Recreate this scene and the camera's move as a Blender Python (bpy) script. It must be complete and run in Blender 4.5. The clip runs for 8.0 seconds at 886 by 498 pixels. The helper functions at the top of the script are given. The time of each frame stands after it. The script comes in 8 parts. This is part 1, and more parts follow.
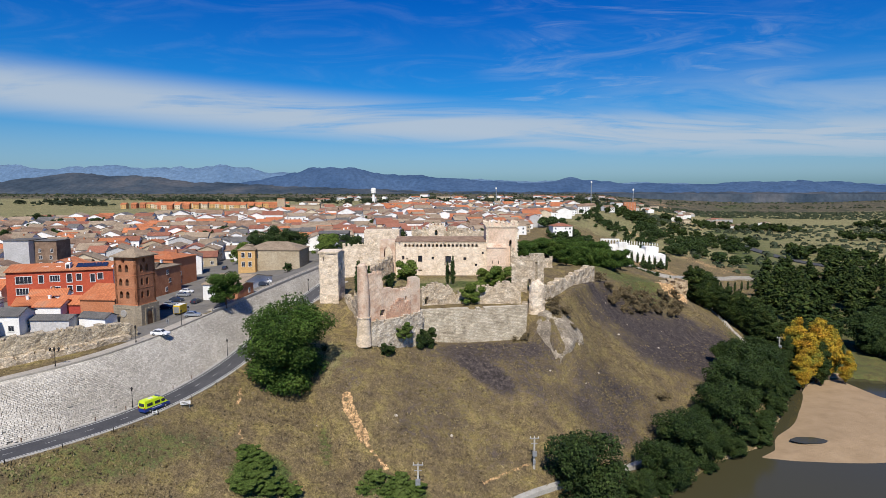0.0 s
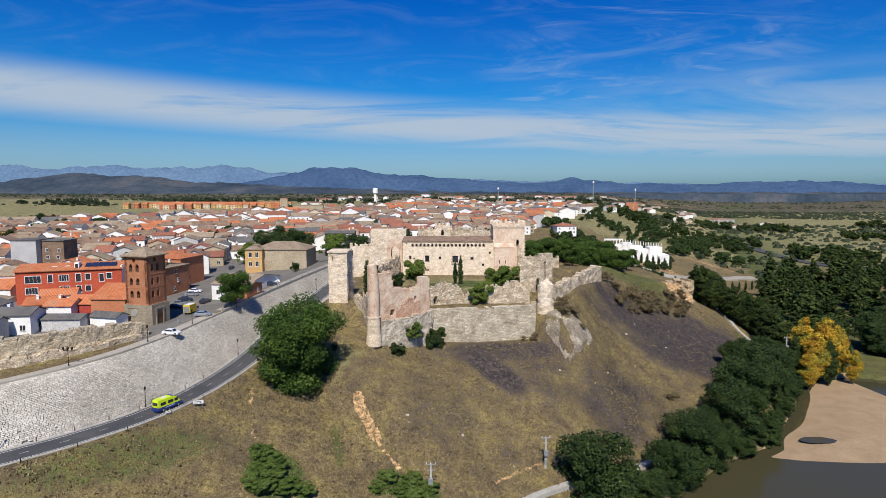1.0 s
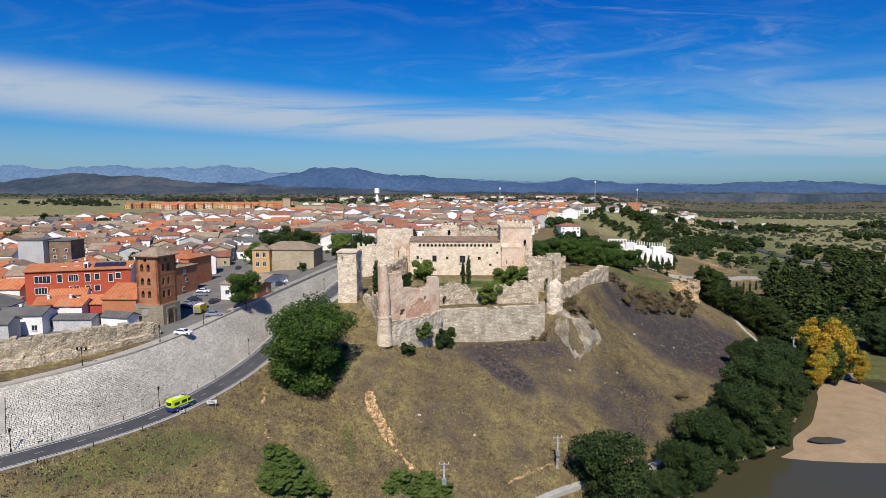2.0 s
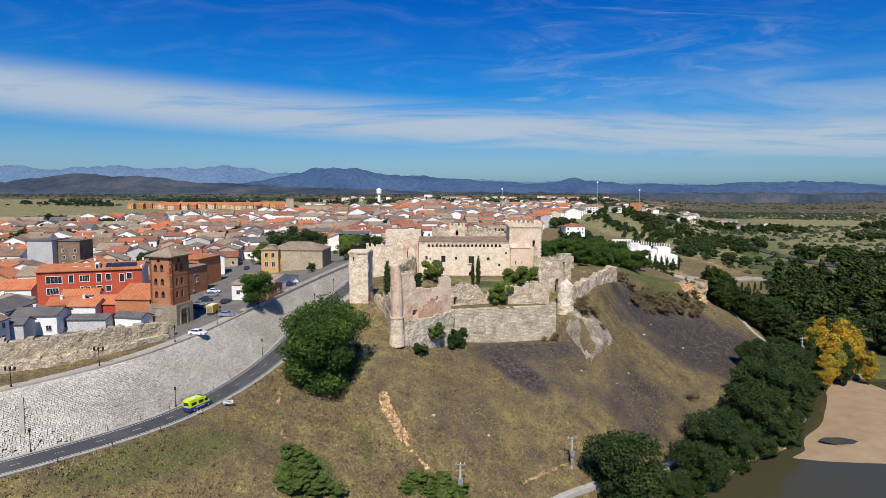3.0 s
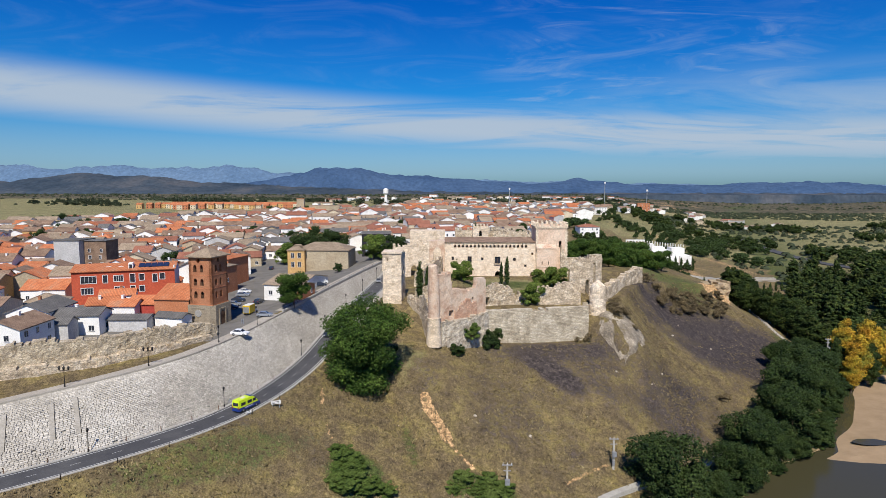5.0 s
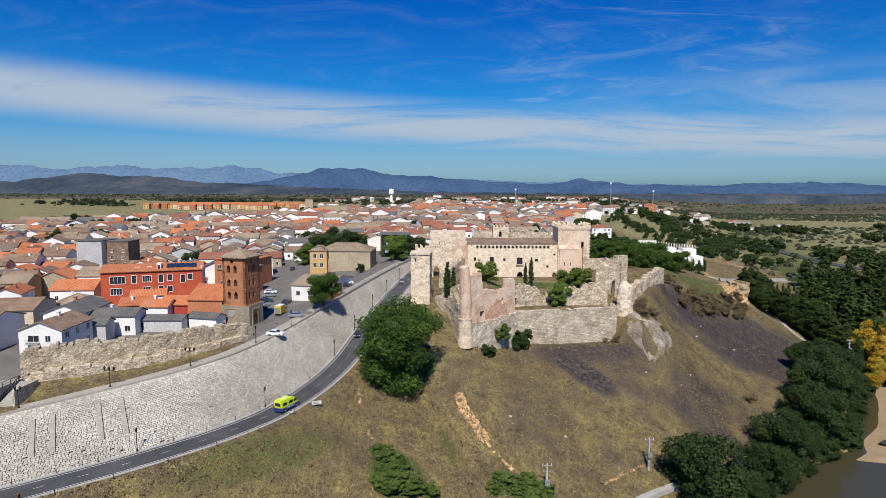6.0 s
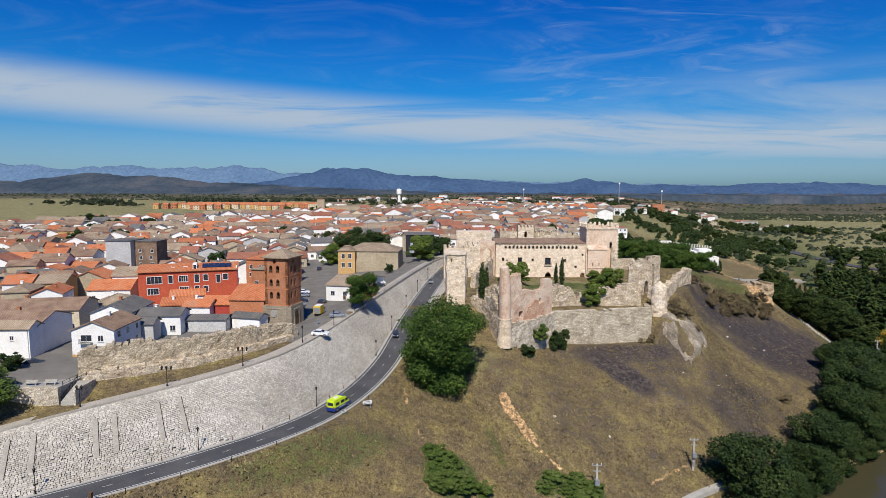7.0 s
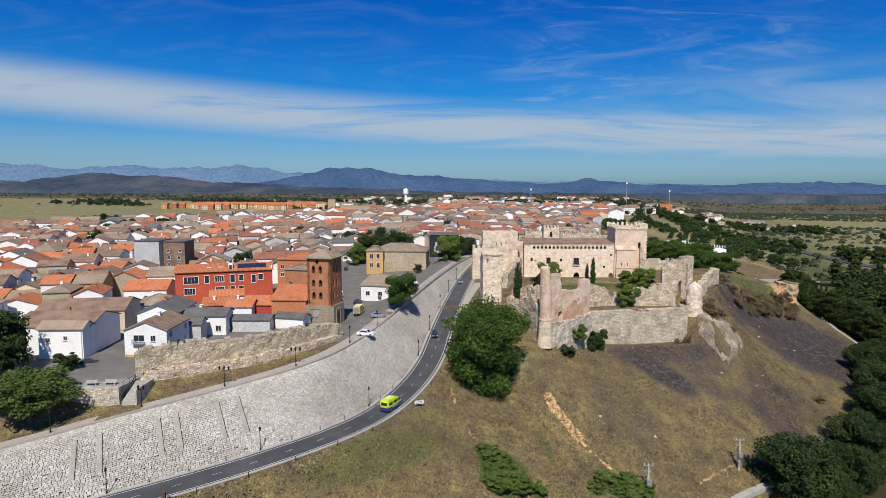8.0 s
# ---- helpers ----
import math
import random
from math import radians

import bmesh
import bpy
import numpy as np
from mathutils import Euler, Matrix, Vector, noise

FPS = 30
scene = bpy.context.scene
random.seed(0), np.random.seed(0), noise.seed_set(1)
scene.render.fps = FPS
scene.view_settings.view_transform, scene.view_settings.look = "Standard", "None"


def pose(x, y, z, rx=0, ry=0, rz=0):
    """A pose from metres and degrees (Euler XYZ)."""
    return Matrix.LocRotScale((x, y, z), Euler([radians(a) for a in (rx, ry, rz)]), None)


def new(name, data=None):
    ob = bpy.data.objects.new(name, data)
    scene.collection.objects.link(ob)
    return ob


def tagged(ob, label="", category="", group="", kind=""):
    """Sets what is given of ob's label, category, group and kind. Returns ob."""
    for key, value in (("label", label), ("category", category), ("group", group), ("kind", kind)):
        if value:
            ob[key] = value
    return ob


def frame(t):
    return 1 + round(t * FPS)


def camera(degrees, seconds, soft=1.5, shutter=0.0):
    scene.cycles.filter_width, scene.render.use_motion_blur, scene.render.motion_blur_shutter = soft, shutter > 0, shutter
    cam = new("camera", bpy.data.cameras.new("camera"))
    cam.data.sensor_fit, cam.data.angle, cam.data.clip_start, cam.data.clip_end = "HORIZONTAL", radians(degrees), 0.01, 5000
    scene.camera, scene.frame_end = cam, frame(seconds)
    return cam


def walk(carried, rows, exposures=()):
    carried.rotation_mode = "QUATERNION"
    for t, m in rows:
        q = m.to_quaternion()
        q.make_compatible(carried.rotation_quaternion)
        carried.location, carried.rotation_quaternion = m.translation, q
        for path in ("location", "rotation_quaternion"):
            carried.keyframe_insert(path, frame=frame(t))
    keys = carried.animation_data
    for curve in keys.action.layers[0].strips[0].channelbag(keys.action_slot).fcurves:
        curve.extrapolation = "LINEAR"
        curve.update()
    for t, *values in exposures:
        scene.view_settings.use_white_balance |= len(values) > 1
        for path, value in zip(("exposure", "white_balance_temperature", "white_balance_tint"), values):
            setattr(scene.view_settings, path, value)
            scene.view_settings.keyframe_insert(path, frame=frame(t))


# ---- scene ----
cam = camera(73.7, 8.0, soft=0.8)
METRES, EYE, TILT, LEAN, TURN = 47.0, 35.0, -5.95, 0.0, 0.0
ROWS = [
    (0.0, 0.0, 0.0, 0.0, 0.0, 0.0, -0.0),
    (0.5, -0.0284, -0.0005, -0.0013, 0.02, 0.01, -0.01),
    (1.0, -0.0545, -0.0007, -0.0028, 0.05, 0.01, -0.01),
    (1.5, -0.0801, -0.001, -0.0033, 0.07, 0.01, -0.02),
    (3.0, -0.183, -0.0042, -0.003, 0.11, 0.05, -0.03),
    (3.5, -0.2171, -0.005, -0.0008, 0.15, 0.03, -0.07),
    (4.0, -0.2662, -0.0063, 0.0007, 0.19, 0.03, -0.09),
    (4.5, -0.3201, -0.0084, 0.0011, 0.24, 0.03, -0.1),
    (6.0, -0.5575, -0.0209, 0.0039, 0.43, 0.08, -0.17),
    (6.5, -0.6635, -0.0267, 0.0055, 0.54, 0.05, -0.2),
    (7.0, -0.772, -0.0357, 0.006, 0.67, 0.07, -0.22),
    (7.5, -0.8844, -0.0429, 0.0073, 0.76, 0.05, -0.22),
    (8.0, -0.9984, -0.0467, 0.0088, 0.8, 0.04, -0.22),
]
walk(cam, [(t, pose(0, 0, EYE, TILT, LEAN, TURN) @ pose(METRES * x, METRES * y, METRES * z, 90 + pitch, roll, yaw)) for t, x, y, z, yaw, pitch, roll in ROWS], exposures=((0.0, 0.0), (4.5, 0.0), (8.0, -0.07)))
SUN_DIR = Vector((0.02, 0.65, -0.76)).normalized()

# ---- sky, sun, exposure ----
def make_world():
    w = bpy.data.worlds.new("sky")
    scene.world = w
    w.use_nodes = True
    nt = w.node_tree
    nt.nodes.clear()
    N, L = nt.nodes.new, nt.links.new
    out, bg = N("ShaderNodeOutputWorld"), N("ShaderNodeBackground")
    sky = N("ShaderNodeTexSky")
    sky.sky_type, sky.sun_disc = "NISHITA", False
    sky.sun_elevation = math.asin(-SUN_DIR.z)
    sky.sun_rotation = math.atan2(-SUN_DIR.x, -SUN_DIR.y)
    sky.air_density, sky.dust_density, sky.ozone_density = 1.0, 0.6, 2.0
    co = N("ShaderNodeTexCoord")
    sep = N("ShaderNodeSeparateXYZ")
    L(co.outputs["Generated"], sep.inputs[0])
    tint = N("ShaderNodeValToRGB")
    e = tint.color_ramp.elements
    e[0].position, e[0].color = 0.0, (0.37, 0.63, 0.95, 1)
    e[1].position, e[1].color = 0.30, (0.004, 0.365, 1.06, 1)
    m = e.new(0.13)
    m.color = (0.068, 0.55, 1.06, 1)
    L(sep.outputs["Z"], tint.inputs[0])
    mul = N("ShaderNodeMix")
    mul.data_type, mul.blend_type = "RGBA", "MULTIPLY"
    mul.inputs[0].default_value = 1.0
    L(sky.outputs[0], mul.inputs[6])
    L(tint.outputs[0], mul.inputs[7])
    # cirrus: a flat layer high up, reached by dividing the direction by its height
    up = N("ShaderNodeMath")
    up.operation = "MAXIMUM"
    up.inputs[1].default_value = 0.02
    L(sep.outputs["Z"], up.inputs[0])
    add = N("ShaderNodeMath")
    add.inputs[1].default_value = 0.11
    L(up.outputs[0], add.inputs[0])
    div = N("ShaderNodeVectorMath")
    div.operation = "DIVIDE"
    L(co.outputs["Generated"], div.inputs[0])
    L(add.outputs[0], div.inputs[1])

    def layer(rot, scale, detail, lo, hi, distort, seed):
        mp = N("ShaderNodeMapping")
        mp.inputs["Rotation"].default_value = (0, 0, radians(rot))
        mp.inputs["Scale"].default_value = scale
        mp.inputs["Location"].default_value = (seed, seed * 0.7, 0)
        L(div.outputs[0], mp.inputs[0])
        nz = N("ShaderNodeTexNoise")
        nz.inputs["Scale"].default_value = 1.0
        nz.inputs["Detail"].default_value = detail
        nz.inputs["Roughness"].default_value = 0.6
        nz.inputs["Distortion"].default_value = distort
        L(mp.outputs[0], nz.inputs["Vector"])
        rg = N("ShaderNodeMapRange")
        rg.interpolation_type = "SMOOTHSTEP"
        rg.inputs[1].default_value, rg.inputs[2].default_value = lo, hi
        L(nz.outputs[0], rg.inputs[0])
        return rg.outputs[0]

    def math_node(op, a, b):
        n = N("ShaderNodeMath")
        n.operation = op
        for i, v in enumerate((a, b)):
            if isinstance(v, (int, float)):
                n.inputs[i].default_value = v
            else:
                L(v, n.inputs[i])
        return n.outputs[0]

    def band(lo, hi, src=None):
        n = N("ShaderNodeMapRange")
        n.interpolation_type = "SMOOTHSTEP"
        n.inputs[1].default_value, n.inputs[2].default_value = lo, hi
        L(src or sep.outputs["Z"], n.inputs[0])
        return n.outputs[0]

    def across(lo, hi):
        n = N("ShaderNodeMapRange")
        n.interpolation_type = "SMOOTHSTEP"
        n.inputs[1].default_value, n.inputs[2].default_value = lo, hi
        L(sep.outputs["X"], n.inputs[0])
        return n.outputs[0]

    def times(*v):
        out = v[0]
        for q in v[1:]:
            out = math_node("MULTIPLY", out, q)
        return out

    tilted = math_node("ADD", sep.outputs["Z"], math_node("MULTIPLY", sep.outputs["X"], 0.055))
    wisps = layer(-35, (1.3, 2.2, 1), 10, 0.44, 0.80, 2.6, 3.1)
    fan = layer(48, (0.9, 2.0, 1), 12, 0.50, 0.86, 3.2, 5.3)
    plume = layer(-28, (0.9, 1.3, 1), 12, 0.44, 0.80, 2.4, 8.9)
    broad = layer(7, (0.5, 1.2, 1), 12, 0.26, 0.55, 1.1, 7.7)
    streaky = layer(4, (0.35, 3.4, 1), 12, 0.32, 0.66, 0.8, 2.3)
    soft = layer(-12, (0.9, 1.4, 1), 8, 0.25, 0.70, 0.6, 1.9)
    body = math_node("MAXIMUM", broad, math_node("MULTIPLY", streaky, 0.8))
    sheet = times(body, band(0.05, 0.095, tilted), math_node("SUBTRACT", 1.0, band(0.108, 0.155, tilted)), 0.92)
    right = times(soft, across(0.02, 0.42), band(0.015, 0.07), math_node("SUBTRACT", 1.0, band(0.10, 0.20)), 0.62)
    patch = times(across(0.02, 0.16), math_node("SUBTRACT", 1.0, across(0.42, 0.58)), band(0.10, 0.15))
    high = math_node("MAXIMUM", times(fan, patch, 0.42), times(plume, patch, math_node("SUBTRACT", 1.0, band(0.18, 0.30)), 0.48))
    faint = times(wisps, 0.07)
    veil = times(band(0.0, 0.03), math_node("SUBTRACT", 1.0, band(0.04, 0.12)), 0.26)
    cover = math_node("MAXIMUM", math_node("MAXIMUM", sheet, right), math_node("MAXIMUM", math_node("MAXIMUM", high, faint), veil))
    mix = N("ShaderNodeMix")
    mix.data_type = "RGBA"
    L(cover, mix.inputs[0])
    L(mul.outputs[2], mix.inputs[6])
    mix.inputs[7].default_value = (4.6, 5.5, 6.6, 1)
    L(mix.outputs[2], bg.inputs[0])
    bg.inputs[1].default_value = 0.098
    L(bg.outputs[0], out.inputs[0])


make_world()
sun = new("sun", bpy.data.lights.new("sun", "SUN"))
sun.data.energy, sun.data.angle, sun.data.color = 5.5, radians(0.53), (1.0, 0.94, 0.85)
sun.matrix_world = Matrix.Translation((-60, -60, 120)) @ SUN_DIR.to_track_quat("-Z", "Y").to_matrix().to_4x4()
scene.view_settings.exposure = 0.0


# ---- materials ----
def surface(name, colours, scale=1.0, fine=12.0, rough=0.9, bump=0.3, bump_dist=0.05, metal=0.0, per_object=0.0, per_island=0.0, spec=0.3, stretch=(1, 1, 1)):
    """Procedural surface: colours mixed by coarse noise, broken by fine noise, with relief."""
    m = bpy.data.materials.new(name)
    m.use_nodes = True
    nt = m.node_tree
    N, L = nt.nodes.new, nt.links.new
    b = nt.nodes["Principled BSDF"]
    geo = N("ShaderNodeNewGeometry")
    mp = N("ShaderNodeMapping")
    mp.inputs["Scale"].default_value = stretch
    L(geo.outputs["Position"], mp.inputs[0])
    n1, n2 = N("ShaderNodeTexNoise"), N("ShaderNodeTexNoise")
    for n, s, d in ((n1, scale, 6), (n2, fine, 4)):
        n.inputs["Scale"].default_value, n.inputs["Detail"].default_value, n.inputs["Roughness"].default_value = s, d, 0.62
        L(mp.outputs[0], n.inputs["Vector"])
    ramp = N("ShaderNodeValToRGB")
    els = ramp.color_ramp.elements
    k = len(colours)
    els[0].position, els[1].position = 0.3, 0.7
    for i in range(k - 2):
        els.new(0.3 + 0.4 * (i + 1) / (k - 1))
    for e, c in zip(els, colours):
        e.color = (*c, 1)
    L(n1.outputs[0], ramp.inputs[0])
    val = N("ShaderNodeMapRange")
    val.inputs[1].default_value, val.inputs[2].default_value = 0.3, 0.7
    val.inputs[3].default_value, val.inputs[4].default_value = 0.78, 1.2
    L(n2.outputs[0], val.inputs[0])
    hsv = N("ShaderNodeHueSaturation")
    L(ramp.outputs[0], hsv.inputs["Color"])
    if per_object or per_island:
        src = N("ShaderNodeObjectInfo").outputs["Random"] if per_object else geo.outputs["Random Per Island"]
        amount = per_object or per_island
        r = N("ShaderNodeMapRange")
        r.inputs[3].default_value, r.inputs[4].default_value = 1 - amount, 1 + amount
        L(src, r.inputs[0])
        mu = N("ShaderNodeMath")
        mu.operation = "MULTIPLY"
        L(r.outputs[0], mu.inputs[0])
        L(val.outputs[0], mu.inputs[1])
        L(mu.outputs[0], hsv.inputs["Value"])
    else:
        L(val.outputs[0], hsv.inputs["Value"])
    L(hsv.outputs[0], b.inputs["Base Color"])
    b.inputs["Roughness"].default_value, b.inputs["Metallic"].default_value = rough, metal
    b.inputs["Specular IOR Level"].default_value = spec
    if bump:
        bp = N("ShaderNodeBump")
        bp.inputs["Strength"].default_value, bp.inputs["Distance"].default_value = bump, bump_dist
        L(n2.outputs[0], bp.inputs["Height"])
        L(bp.outputs[0], b.inputs["Normal"])
    return m


def courses(m, axis_scale, width, height, mortar, mortar_colour, amount=0.25, dist=0.03):
    """Lays brick or ashlar joints over an existing surface (fine relief for stone seen from afar)."""
    nt = m.node_tree
    N, L = nt.nodes.new, nt.links.new
    b = nt.nodes["Principled BSDF"]
    base = b.inputs["Base Color"].links[0].from_socket
    geo = N("ShaderNodeNewGeometry")
    sep, com, ad = N("ShaderNodeSeparateXYZ"), N("ShaderNodeCombineXYZ"), N("ShaderNodeMath")
    L(geo.outputs["Position"], sep.inputs[0])
    ad.operation = "ADD"
    L(sep.outputs["X"], ad.inputs[0])
    L(sep.outputs["Y"], ad.inputs[1])
    L(ad.outputs[0], com.inputs[0])
    L(sep.outputs["Z"], com.inputs[1])
    br = N("ShaderNodeTexBrick")
    br.inputs["Scale"].default_value = axis_scale
    br.inputs["Brick Width"].default_value, br.inputs["Row Height"].default_value = width, height
    br.inputs["Mortar Size"].default_value = mortar
    br.inputs["Color1"].default_value = (1, 1, 1, 1)
    br.inputs["Color2"].default_value = (1 - amount, 1 - amount, 1 - amount, 1)
    br.inputs["Mortar"].default_value = (*mortar_colour, 1)
    L(com.outputs[0], br.inputs["Vector"])
    mx = N("ShaderNodeMix")
    mx.data_type, mx.blend_type = "RGBA", "MULTIPLY"
    mx.inputs[0].default_value = 1
    L(base, mx.inputs[6])
    L(br.outputs["Color"], mx.inputs[7])
    L(mx.outputs[2], b.inputs["Base Color"])
    return m


def stones(m, size, joint=0.5, vary=0.3, relief=0.12, squash=1.7):
    """Irregular rubble masonry: stones of differing tone with recessed dark joints."""
    nt = m.node_tree
    N, L = nt.nodes.new, nt.links.new
    b = nt.nodes["Principled BSDF"]
    base = b.inputs["Base Color"].links[0].from_socket
    geo, mp = N("ShaderNodeNewGeometry"), N("ShaderNodeMapping")
    mp.inputs["Scale"].default_value = (1, 1, squash)
    L(geo.outputs["Position"], mp.inputs[0])
    cell, edge = N("ShaderNodeTexVoronoi"), N("ShaderNodeTexVoronoi")
    edge.feature = "DISTANCE_TO_EDGE"
    for v in (cell, edge):
        v.inputs["Scale"].default_value = 1.0 / size
        L(mp.outputs[0], v.inputs["Vector"])
    sep = N("ShaderNodeSeparateColor")
    L(cell.outputs["Color"], sep.inputs[0])
    tone, gap, mul = N("ShaderNodeMapRange"), N("ShaderNodeMapRange"), N("ShaderNodeMath")
    tone.inputs[3].default_value, tone.inputs[4].default_value = 1 - vary, 1 + vary * 0.8
    L(sep.outputs[0], tone.inputs[0])
    gap.inputs[2].default_value, gap.inputs[3].default_value = 0.14, joint
    L(edge.outputs["Distance"], gap.inputs[0])
    mul.operation = "MULTIPLY"
    L(tone.outputs[0], mul.inputs[0])
    L(gap.outputs[0], mul.inputs[1])
    mx = N("ShaderNodeMix")
    mx.data_type, mx.blend_type = "RGBA", "MULTIPLY"
    mx.inputs[0].default_value = 1
    L(base, mx.inputs[6])
    L(mul.outputs[0], mx.inputs[7])
    L(mx.outputs[2], b.inputs["Base Color"])
    bp = N("ShaderNodeBump")
    bp.inputs["Strength"].default_value, bp.inputs["Distance"].default_value = 0.8, relief
    L(gap.outputs[0], bp.inputs["Height"])
    if b.inputs["Normal"].links:
        L(b.inputs["Normal"].links[0].from_socket, bp.inputs["Normal"])
    L(bp.outputs[0], b.inputs["Normal"])
    return m


def glass_dark(name):
    m = bpy.data.materials.new(name)
    m.use_nodes = True
    b = m.node_tree.nodes["Principled BSDF"]
    b.inputs["Base Color"].default_value = (0.03, 0.035, 0.045, 1)
    b.inputs["Roughness"].default_value = 0.12
    return m


def paint(name, c, rough=0.5, metal=0.0):
    return surface(name, [tuple(v * 0.9 for v in c), c], scale=0.8, fine=6, rough=rough, bump=0.05, bump_dist=0.01, metal=metal, spec=0.5)


